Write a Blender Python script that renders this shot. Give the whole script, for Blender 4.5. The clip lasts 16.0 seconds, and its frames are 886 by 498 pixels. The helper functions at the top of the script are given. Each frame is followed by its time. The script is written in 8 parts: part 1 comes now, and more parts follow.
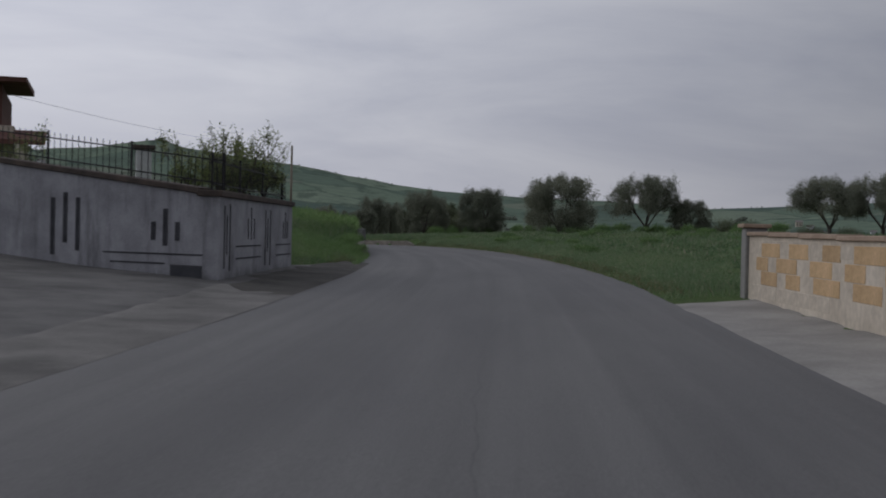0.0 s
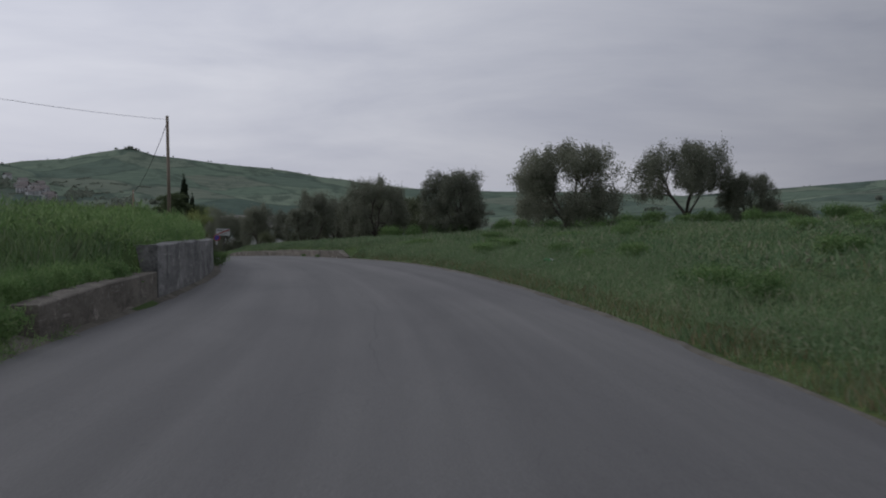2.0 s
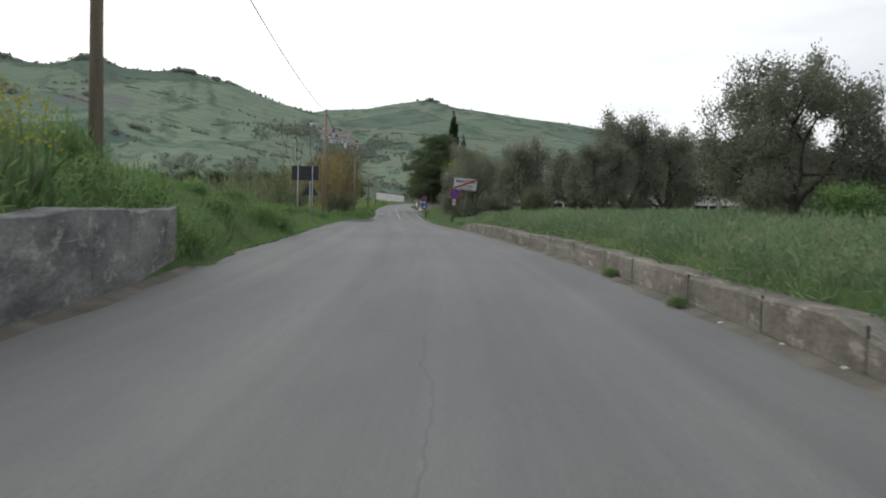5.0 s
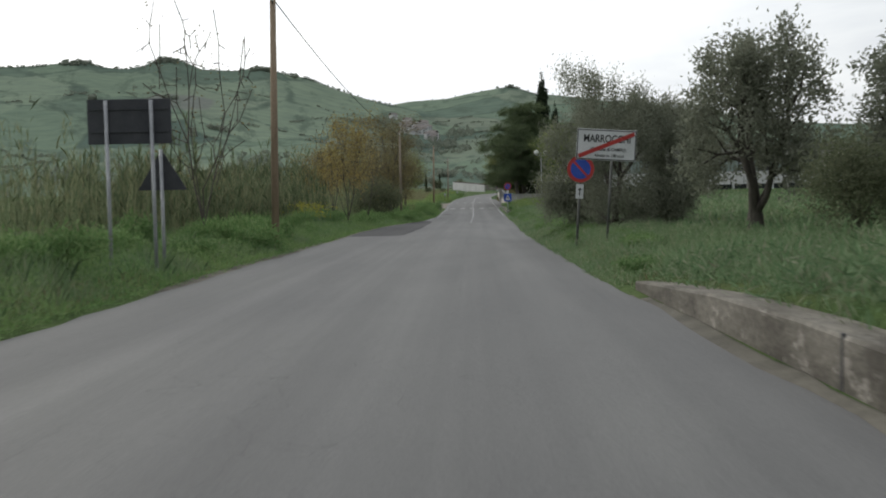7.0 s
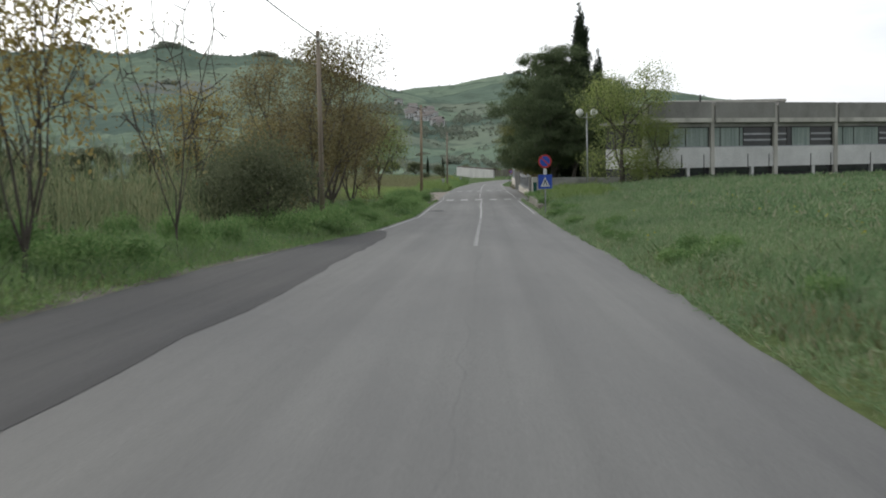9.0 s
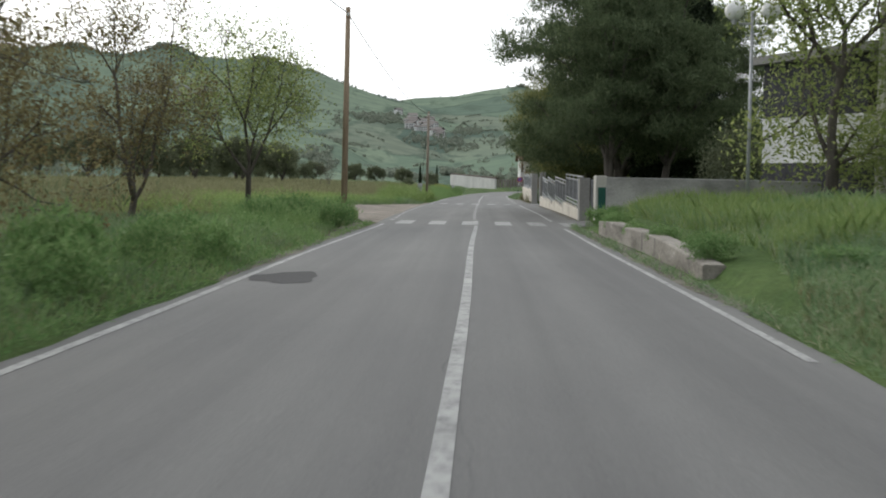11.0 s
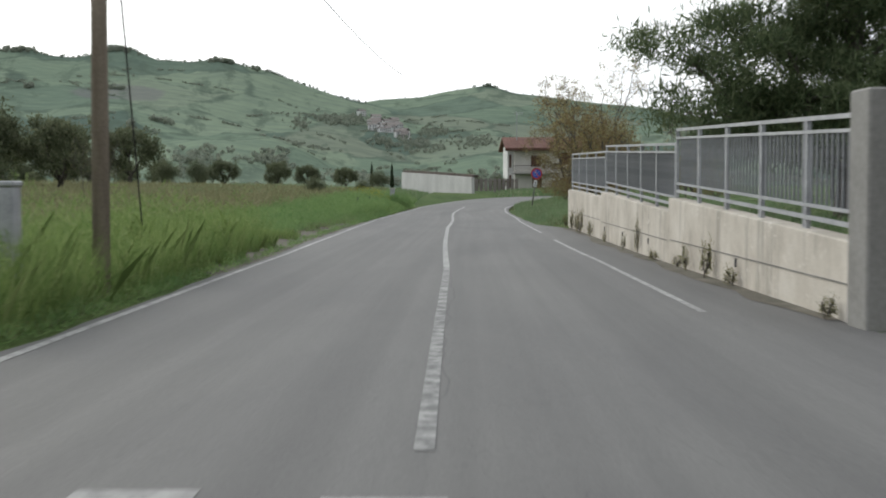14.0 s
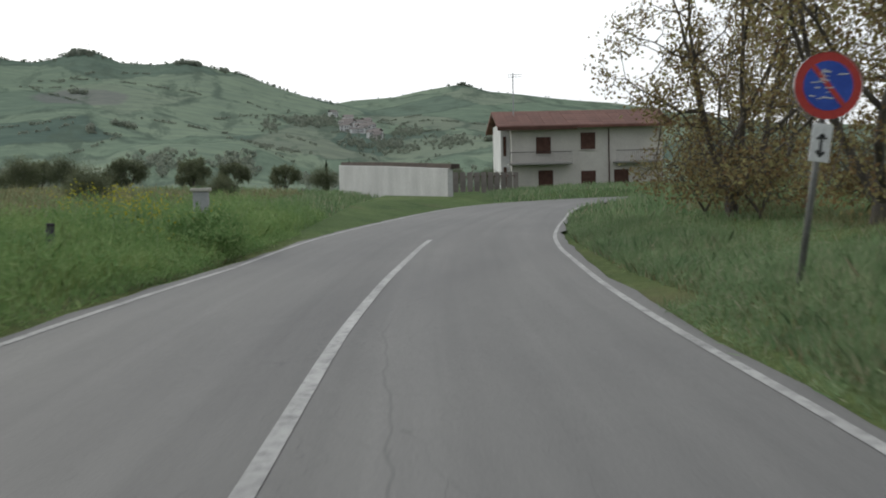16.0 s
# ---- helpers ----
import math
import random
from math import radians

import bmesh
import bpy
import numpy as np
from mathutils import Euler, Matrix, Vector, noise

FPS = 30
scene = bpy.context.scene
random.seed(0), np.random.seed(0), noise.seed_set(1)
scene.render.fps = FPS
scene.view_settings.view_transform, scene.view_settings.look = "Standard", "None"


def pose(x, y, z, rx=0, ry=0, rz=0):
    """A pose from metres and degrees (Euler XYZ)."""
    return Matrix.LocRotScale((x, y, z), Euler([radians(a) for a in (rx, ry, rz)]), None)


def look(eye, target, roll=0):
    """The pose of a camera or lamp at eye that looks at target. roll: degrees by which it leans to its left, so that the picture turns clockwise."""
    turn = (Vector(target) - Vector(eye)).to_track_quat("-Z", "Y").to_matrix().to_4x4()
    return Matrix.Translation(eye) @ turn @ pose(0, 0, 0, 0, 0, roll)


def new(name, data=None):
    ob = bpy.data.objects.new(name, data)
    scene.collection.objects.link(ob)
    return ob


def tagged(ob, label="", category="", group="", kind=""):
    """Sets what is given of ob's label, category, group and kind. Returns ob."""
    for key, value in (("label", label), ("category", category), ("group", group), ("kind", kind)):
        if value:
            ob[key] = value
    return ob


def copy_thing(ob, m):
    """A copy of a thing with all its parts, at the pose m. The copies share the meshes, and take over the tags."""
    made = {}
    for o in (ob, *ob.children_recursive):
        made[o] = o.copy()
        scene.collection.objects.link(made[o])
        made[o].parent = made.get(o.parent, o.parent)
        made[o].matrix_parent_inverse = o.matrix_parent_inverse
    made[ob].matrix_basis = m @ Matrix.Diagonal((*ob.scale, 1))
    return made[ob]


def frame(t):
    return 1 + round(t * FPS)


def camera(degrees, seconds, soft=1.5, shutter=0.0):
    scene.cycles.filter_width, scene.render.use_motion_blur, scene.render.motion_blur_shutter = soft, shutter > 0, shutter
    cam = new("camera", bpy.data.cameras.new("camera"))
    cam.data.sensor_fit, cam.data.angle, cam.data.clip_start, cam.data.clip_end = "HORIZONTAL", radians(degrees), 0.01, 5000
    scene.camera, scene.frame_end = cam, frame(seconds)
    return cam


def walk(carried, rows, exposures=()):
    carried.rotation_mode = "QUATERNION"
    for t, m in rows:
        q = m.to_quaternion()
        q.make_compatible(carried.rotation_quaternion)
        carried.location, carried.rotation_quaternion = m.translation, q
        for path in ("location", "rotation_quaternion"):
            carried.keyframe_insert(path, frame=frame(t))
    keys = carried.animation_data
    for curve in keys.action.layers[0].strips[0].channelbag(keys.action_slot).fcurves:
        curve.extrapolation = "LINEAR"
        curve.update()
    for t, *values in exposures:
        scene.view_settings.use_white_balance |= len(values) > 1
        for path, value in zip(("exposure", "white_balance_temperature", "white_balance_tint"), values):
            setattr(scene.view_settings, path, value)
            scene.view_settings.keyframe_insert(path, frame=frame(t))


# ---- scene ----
cam = camera(41.9, 16.0, soft=1.9, shutter=0.12)
PATH = [
    (0, (0.000, -0.000, 1.200), (6.159, 19.026, 0.934), 1.34),
    (0.5, (2.574, 6.665, 1.242), (9.561, 25.403, 0.996), 1.00),
    (1, (5.165, 13.352, 1.297), (12.285, 32.041, 1.086), 0.31),
    (1.5, (7.680, 20.071, 1.374), (14.696, 38.799, 1.204), -0.58),
    (2, (10.129, 26.987, 1.443), (16.635, 45.896, 1.132), -1.08),
    (2.5, (12.293, 33.993, 1.469), (18.033, 53.136, 0.686), -0.37),
    (3, (14.274, 41.221, 1.501), (19.119, 60.596, 0.432), -0.36),
    (3.5, (15.973, 48.673, 1.533), (19.972, 68.215, 0.072), 0.13),
    (4, (17.385, 56.427, 1.554), (20.416, 76.102, -0.366), 0.15),
    (4.5, (18.772, 64.374, 1.518), (21.051, 84.166, -0.245), 0.76),
    (5, (19.791, 73.129, 1.509), (21.392, 93.037, 0.451), 1.28),
    (5.2, (20.111, 76.776, 1.494), (21.469, 96.698, 0.374), 1.04),
    (5.7, (20.956, 85.949, 1.450), (21.747, 105.906, 0.416), 0.74),
    (6.2, (21.602, 95.634, 1.352), (22.009, 115.601, 0.268), -0.03),
    (6.8, (22.170, 107.690, 1.173), (22.324, 127.653, -0.033), -1.00),
    (7.3, (22.516, 117.895, 0.977), (22.609, 137.856, -0.281), -1.36),
    (7.5, (22.664, 121.972, 0.899), (22.757, 141.933, -0.349), -1.38),
    (8, (22.938, 132.195, 0.675), (23.059, 152.144, -0.749), -1.08),
    (8.5, (23.312, 142.471, 0.438), (23.317, 162.422, -0.957), -1.04),
    (9, (23.606, 152.952, 0.200), (23.602, 172.900, -1.243), -1.15),
    (9.2, (23.744, 157.263, 0.095), (23.808, 177.210, -1.363), -1.26),
    (9.7, (24.093, 168.059, -0.182), (24.165, 188.008, -1.615), -0.99),
    (10.2, (24.507, 179.274, -0.483), (24.572, 199.228, -1.836), -0.31),
    (10.8, (25.049, 193.193, -0.788), (25.099, 213.154, -2.037), 0.55),
    (11.3, (25.506, 205.100, -0.921), (25.549, 225.063, -2.132), 0.86),
    (11.5, (25.662, 209.848, -0.920), (25.811, 229.807, -2.186), 0.34),
    (12, (26.133, 221.933, -1.000), (26.751, 241.866, -2.515), -0.07),
    (12.5, (26.389, 233.815, -1.023), (26.863, 253.752, -2.544), 0.19),
    (13, (26.747, 245.704, -1.114), (27.222, 265.664, -2.298), -0.33),
    (13.5, (27.183, 257.099, -1.231), (27.690, 277.060, -2.368), -0.45),
    (14, (27.616, 268.713, -1.289), (28.201, 288.671, -2.457), -0.26),
    (14.5, (28.131, 280.350, -1.419), (28.818, 300.301, -2.642), 0.10),
    (15, (28.720, 292.179, -1.558), (29.500, 312.133, -2.655), -0.47),
    (15.5, (29.384, 303.829, -1.617), (30.245, 323.779, -2.742), -1.55),
    (16, (30.150, 315.731, -1.668), (31.127, 335.674, -2.820), -1.34),
]
walk(cam, [(t, look(eye, target, roll)) for t, eye, target, roll in PATH],
     exposures=[(0.0, -0.93, 6250, 11), (0.5, -0.78, 6250, 11), (2.0, -0.79, 6250, 11), (3.0, -0.72, 6300, 10), (4.0, -0.22, 6500, 7), (5.0, 0.28, 6650, 4), (6.2, 0.22, 6700, 3), (7.3, 0.10, 6700, 3), (8.3, 0.28, 6700, 3), (9.2, 0.36, 6700, 3), (11.4, 0.52, 6700, 3), (13.5, 0.52, 6700, 3), (14.5, 0.40, 6700, 3), (16.0, 0.24, 6700, 3)])

# ---- light: overcast evening, brighter low on the left ----
SUN_AZ, SUN_EL = radians(-38.0), radians(24.0)
world = bpy.data.worlds.new("overcast_sky")
scene.world = world
world.use_nodes = True
wt = world.node_tree
wt.nodes.clear()


def wnode(kind, **kw):
    n = wt.nodes.new(kind)
    for k, v in kw.items():
        n.inputs[k].default_value = v
    return n


sky = wt.nodes.new("ShaderNodeTexSky")
sky.sky_type, sky.sun_disc = "NISHITA", False
sky.sun_elevation, sky.sun_rotation = SUN_EL, SUN_AZ
sky.air_density, sky.dust_density = 1.2, 3.0
tc = wt.nodes.new("ShaderNodeTexCoord")
mp = wt.nodes.new("ShaderNodeMapping")
mp.inputs["Scale"].default_value = (1.0, 1.0, 5.0)
wt.links.new(tc.outputs["Generated"], mp.inputs["Vector"])
cl = wnode("ShaderNodeTexNoise", Scale=2.6, Detail=7.0, Roughness=0.56, Distortion=0.35)
wt.links.new(mp.outputs["Vector"], cl.inputs["Vector"])
cr = wt.nodes.new("ShaderNodeValToRGB")
cr.color_ramp.elements[0].position, cr.color_ramp.elements[0].color = 0.30, (0.56, 0.575, 0.665, 1)
cr.color_ramp.elements[1].position, cr.color_ramp.elements[1].color = 0.70, (0.82, 0.82, 0.87, 1)
wt.links.new(cl.outputs["Fac"], cr.inputs["Fac"])
# the cloud sheet is thinner, so brighter, towards the sun
sunv = wt.nodes.new("ShaderNodeVectorMath")
sunv.operation = "DOT_PRODUCT"
sunv.inputs[1].default_value = (math.sin(SUN_AZ) * math.cos(SUN_EL), math.cos(SUN_AZ) * math.cos(SUN_EL), math.sin(SUN_EL))
wt.links.new(tc.outputs["Generated"], sunv.inputs[0])
glow = wnode("ShaderNodeMapRange")
glow.inputs["From Min"].default_value, glow.inputs["From Max"].default_value = 0.2, 1.0
glow.inputs["To Min"].default_value, glow.inputs["To Max"].default_value = 0.84, 2.05
wt.links.new(sunv.outputs["Value"], glow.inputs["Value"])
mul = wt.nodes.new("ShaderNodeMix")
mul.data_type, mul.blend_type = "RGBA", "MULTIPLY"
mul.inputs[0].default_value = 1.0
wt.links.new(cr.outputs["Color"], mul.inputs[6])
wt.links.new(glow.outputs["Result"], mul.inputs[7])
bg_sky, bg_cloud = wnode("ShaderNodeBackground", Strength=0.06), wnode("ShaderNodeBackground", Strength=1.0)
wt.links.new(sky.outputs["Color"], bg_sky.inputs["Color"])
wt.links.new(mul.outputs[2], bg_cloud.inputs["Color"])
wmix = wnode("ShaderNodeMixShader", Fac=0.85)
wt.links.new(bg_sky.outputs[0], wmix.inputs[1])
wt.links.new(bg_cloud.outputs[0], wmix.inputs[2])
wout = wt.nodes.new("ShaderNodeOutputWorld")
wt.links.new(wmix.outputs[0], wout.inputs["Surface"])
sun_data = bpy.data.lights.new("sun", "SUN")
sun_data.energy, sun_data.angle, sun_data.color = 0.6, radians(25), (1.0, 0.95, 0.88)
sun = new("sun", sun_data)
sun.matrix_world = look((-60, 80, 60), (-60 - 30 * math.sin(SUN_AZ) * math.cos(SUN_EL), 80 - 30 * math.cos(SUN_AZ) * math.cos(SUN_EL), 60 - 30 * math.sin(SUN_EL)))

# ---- materials ----
def material(name, rough=0.9, metal=0.0, spec=0.3):
    m = bpy.data.materials.new(name)
    m.use_nodes = True
    b = m.node_tree.nodes["Principled BSDF"]
    b.inputs["Roughness"].default_value, b.inputs["Metallic"].default_value = rough, metal
    b.inputs["Specular IOR Level"].default_value = spec
    return m, m.node_tree, b


def noise_tex(nt, scale, detail=4.0, rough=0.55, stretch=None, dist=0.0, coord="Object"):
    t = nt.nodes.new("ShaderNodeTexCoord")
    n = nt.nodes.new("ShaderNodeTexNoise")
    n.inputs["Scale"].default_value, n.inputs["Detail"].default_value = scale, detail
    n.inputs["Roughness"].default_value, n.inputs["Distortion"].default_value = rough, dist
    if stretch:
        mp_ = nt.nodes.new("ShaderNodeMapping")
        mp_.inputs["Scale"].default_value = stretch
        nt.links.new(t.outputs[coord], mp_.inputs["Vector"])
        nt.links.new(mp_.outputs["Vector"], n.inputs["Vector"])
    else:
        nt.links.new(t.outputs[coord], n.inputs["Vector"])
    return n.outputs["Fac"]


def ramp(nt, fac, stops):
    r = nt.nodes.new("ShaderNodeValToRGB")
    e = r.color_ramp.elements
    while len(e) < len(stops):
        e.new(0.5)
    for el, (p, c) in zip(e, stops):
        el.position, el.color = p, (*c, 1)
    nt.links.new(fac, r.inputs["Fac"])
    return r.outputs["Color"]


def blend(nt, a, b, fac, mode="MIX"):
    m = nt.nodes.new("ShaderNodeMix")
    m.data_type, m.blend_type = "RGBA", mode
    for sock, v in ((m.inputs[0], fac), (m.inputs[6], a), (m.inputs[7], b)):
        if isinstance(v, (int, float)):
            sock.default_value = v
        elif isinstance(v, tuple):
            sock.default_value = (*v, 1)
        else:
            nt.links.new(v, sock)
    return m.outputs[2]


def maprange(nt, v, a, b, c=0.0, d=1.0):
    m = nt.nodes.new("ShaderNodeMapRange")
    nt.links.new(v, m.inputs["Value"])
    for k, x in (("From Min", a), ("From Max", b), ("To Min", c), ("To Max", d)):
        m.inputs[k].default_value = x
    return m.outputs["Result"]


def bump(nt, bsdf, height, strength=0.4, dist=0.02):
    b = nt.nodes.new("ShaderNodeBump")
    b.inputs["Strength"].default_value, b.inputs["Distance"].default_value = strength, dist
    nt.links.new(height, b.inputs["Height"])
    nt.links.new(b.outputs["Normal"], bsdf.inputs["Normal"])


def mottled(name, dark, light, big=0.6, small=14.0, rough=0.9, bumpy=0.4, dist=0.02, stretch=None, metal=0.0, spec=0.3, vary=0.0):
    """A surface with stains at one scale and grain at another."""
    m, nt, b = material(name, rough, metal, spec)
    c1 = ramp(nt, noise_tex(nt, big, 5, 0.6, stretch), [(0.32, dark), (0.68, light)])
    grain = noise_tex(nt, small, 3, 0.6)
    c2 = blend(nt, c1, ramp(nt, grain, [(0.3, (0.80, 0.80, 0.80)), (0.7, (1.14, 1.14, 1.14))]), 0.7, "MULTIPLY")
    if vary:
        info = nt.nodes.new("ShaderNodeObjectInfo")
        c2 = blend(nt, c2, ramp(nt, info.outputs["Random"], [(0.0, (1 - vary,) * 3), (1.0, (1 + vary,) * 3)]), 1.0, "MULTIPLY")
    nt.links.new(c2, b.inputs["Base Color"])
    bump(nt, b, grain, bumpy, dist)
    return m


def leafy(name, stops, rough=0.6, trans=0.25, lift=0.0):
    """Leaves: each one has its own tint, light passes through a little; lift turns their normals towards the sky, as a soft turf."""
    m, nt, b = material(name, rough, 0.0, 0.12)
    g = nt.nodes.new("ShaderNodeNewGeometry")
    info = nt.nodes.new("ShaderNodeObjectInfo")
    c = ramp(nt, g.outputs["Random Per Island"], stops)
    c = blend(nt, c, ramp(nt, info.outputs["Random"], [(0, (0.85, 0.85, 0.85)), (1, (1.15, 1.12, 1.1))]), 1.0, "MULTIPLY")
    nt.links.new(c, b.inputs["Base Color"])
    tr = nt.nodes.new("ShaderNodeBsdfTranslucent")
    nt.links.new(c, tr.inputs["Color"])
    if lift > 0.45:
        c = blend(nt, c, ramp(nt, noise_tex(nt, 0.42, 4, 0.6), [(0.32, (0.74, 0.82, 0.78)), (0.68, (1.28, 1.18, 1.12))]), 1.0, "MULTIPLY")
        nt.links.new(c, b.inputs["Base Color"])
    if lift:
        nm = nt.nodes.new("ShaderNodeVectorMath")
        nm.operation = "MULTIPLY_ADD"
        nm.inputs[1].default_value, nm.inputs[2].default_value = (1 - lift,) * 3, (0, 0, lift)
        nt.links.new(g.outputs["Normal"], nm.inputs[0])
        nn = nt.nodes.new("ShaderNodeVectorMath")
        nn.operation = "NORMALIZE"
        nt.links.new(nm.outputs[0], nn.inputs[0])
        nt.links.new(nn.outputs[0], b.inputs["Normal"])
    mx = nt.nodes.new("ShaderNodeMixShader")
    mx.inputs[0].default_value = trans
    nt.links.new(b.outputs[0], mx.inputs[1])
    nt.links.new(tr.outputs[0], mx.inputs[2])
    nt.links.new(mx.outputs[0], nt.nodes["Material Output"].inputs["Surface"])
    return m


def asphalt(name, dark, light, spec=0.35, rough=0.75):
    m, nt, b = material(name, rough, 0.0, spec)
    lanes = noise_tex(nt, 1.0, 4, 0.6, (1.5, 0.012, 1.0), 0.1, "UV")
    blotch = noise_tex(nt, 1.0, 5, 0.62, (0.55, 0.11, 1.0), 0.3, "UV")
    grain = noise_tex(nt, 55.0, 3, 0.7)
    c = ramp(nt, lanes, [(0.3, dark), (0.7, light)])
    c = blend(nt, c, ramp(nt, blotch, [(0.3, (0.78, 0.78, 0.8)), (0.7, (1.15, 1.15, 1.13))]), 0.8, "MULTIPLY")
    c = blend(nt, c, ramp(nt, grain, [(0.3, (0.6, 0.6, 0.6)), (0.7, (1.35, 1.35, 1.33))]), 0.6, "MULTIPLY")
    crack = nt.nodes.new("ShaderNodeTexVoronoi")
    crack.feature = "DISTANCE_TO_EDGE"
    t = nt.nodes.new("ShaderNodeTexCoord")
    mp_ = nt.nodes.new("ShaderNodeMapping")
    mp_.inputs["Scale"].default_value = (0.33, 0.09, 0.3)
    wob = nt.nodes.new("ShaderNodeTexNoise")
    wob.inputs["Scale"].default_value = 0.9
    nt.links.new(t.outputs["Object"], wob.inputs["Vector"])
    add = nt.nodes.new("ShaderNodeVectorMath")
    add.operation = "ADD"
    nt.links.new(t.outputs["Object"], add.inputs[0])
    nt.links.new(wob.outputs["Color"], add.inputs[1])
    nt.links.new(add.outputs[0], mp_.inputs["Vector"])
    nt.links.new(mp_.outputs["Vector"], crack.inputs["Vector"])
    some = maprange(nt, noise_tex(nt, 0.12, 2, 0.5), 0.5, 0.62)
    line = maprange(nt, crack.outputs["Distance"], 0.0015, 0.005, 0.35, 0.0)
    both = nt.nodes.new("ShaderNodeMath")
    both.operation = "MULTIPLY"
    nt.links.new(some, both.inputs[0])
    nt.links.new(line, both.inputs[1])
    c = blend(nt, c, (0.03, 0.03, 0.032), both.outputs[0])
    # the long joint crack near the middle of the road
    tu = nt.nodes.new("ShaderNodeTexCoord")
    su = nt.nodes.new("ShaderNodeSeparateXYZ")
    nt.links.new(tu.outputs["UV"], su.inputs[0])
    wav = maprange(nt, noise_tex(nt, 1.0, 4, 0.6, (0.0, 0.16, 1.0), 0.0, "UV"), 0.3, 0.7, -0.32, 0.02)
    dif = nt.nodes.new("ShaderNodeMath")
    dif.operation = "SUBTRACT"
    nt.links.new(su.outputs["X"], dif.inputs[0])
    nt.links.new(wav, dif.inputs[1])
    ab = nt.nodes.new("ShaderNodeMath")
    ab.operation = "ABSOLUTE"
    nt.links.new(dif.outputs[0], ab.inputs[0])
    near = maprange(nt, ab.outputs[0], 0.004, 0.014, 0.3, 0.0)
    where = maprange(nt, noise_tex(nt, 1.0, 3, 0.6, (0.0, 0.045, 1.0), 0.0, "UV"), 0.46, 0.56)
    seam = nt.nodes.new("ShaderNodeMath")
    seam.operation = "MULTIPLY"
    nt.links.new(near, seam.inputs[0])
    nt.links.new(where, seam.inputs[1])
    c = blend(nt, c, (0.035, 0.035, 0.037), seam.outputs[0])
    nt.links.new(c, b.inputs["Base Color"])
    bump(nt, b, grain, 0.35, 0.01)
    return m


M_ASPHALT = asphalt("worn_asphalt", (0.108, 0.107, 0.106), (0.158, 0.156, 0.153))
M_PATCH_OLD = asphalt("older_asphalt_repair", (0.058, 0.057, 0.058), (0.090, 0.088, 0.088), 0.15, 0.9)
M_PATCH = asphalt("new_asphalt", (0.054, 0.053, 0.056), (0.088, 0.086, 0.088), 0.18, 0.85)


def paint_mat():
    m, nt, b = material("road_paint", 0.7)
    worn = noise_tex(nt, 9.0, 5, 0.7)
    streak = noise_tex(nt, 1.2, 4, 0.6)
    c = ramp(nt, worn, [(0.34, (0.19, 0.19, 0.19)), (0.54, (0.39, 0.39, 0.38))])
    c = blend(nt, c, ramp(nt, streak, [(0.3, (0.65, 0.65, 0.65)), (0.65, (1.05, 1.05, 1.05))]), 0.9, "MULTIPLY")
    nt.links.new(c, b.inputs["Base Color"])
    return m


def ground_mat():
    m, nt, b = material("grassy_soil", 0.95, 0.0, 0.1)
    big = noise_tex(nt, 0.035, 5, 0.6)
    mid = noise_tex(nt, 0.5, 5, 0.65)
    fine = noise_tex(nt, 9.0, 4, 0.7)
    c = ramp(nt, big, [(0.3, (0.058, 0.098, 0.034)), (0.5, (0.084, 0.130, 0.047)), (0.7, (0.122, 0.145, 0.060))])
    c = blend(nt, c, ramp(nt, mid, [(0.3, (0.5, 0.62, 0.5)), (0.7, (1.3, 1.2, 1.15))]), 0.8, "MULTIPLY")
    c = blend(nt, c, ramp(nt, fine, [(0.3, (0.45, 0.45, 0.45)), (0.7, (1.45, 1.45, 1.4))]), 0.7, "MULTIPLY")
    c = blend(nt, c, (0.105, 0.085, 0.052), maprange(nt, noise_tex(nt, 0.22, 4, 0.6), 0.60, 0.75, 0.0, 0.6))
    nt.links.new(c, b.inputs["Base Color"])
    bump(nt, b, fine, 0.8, 0.08)
    return m


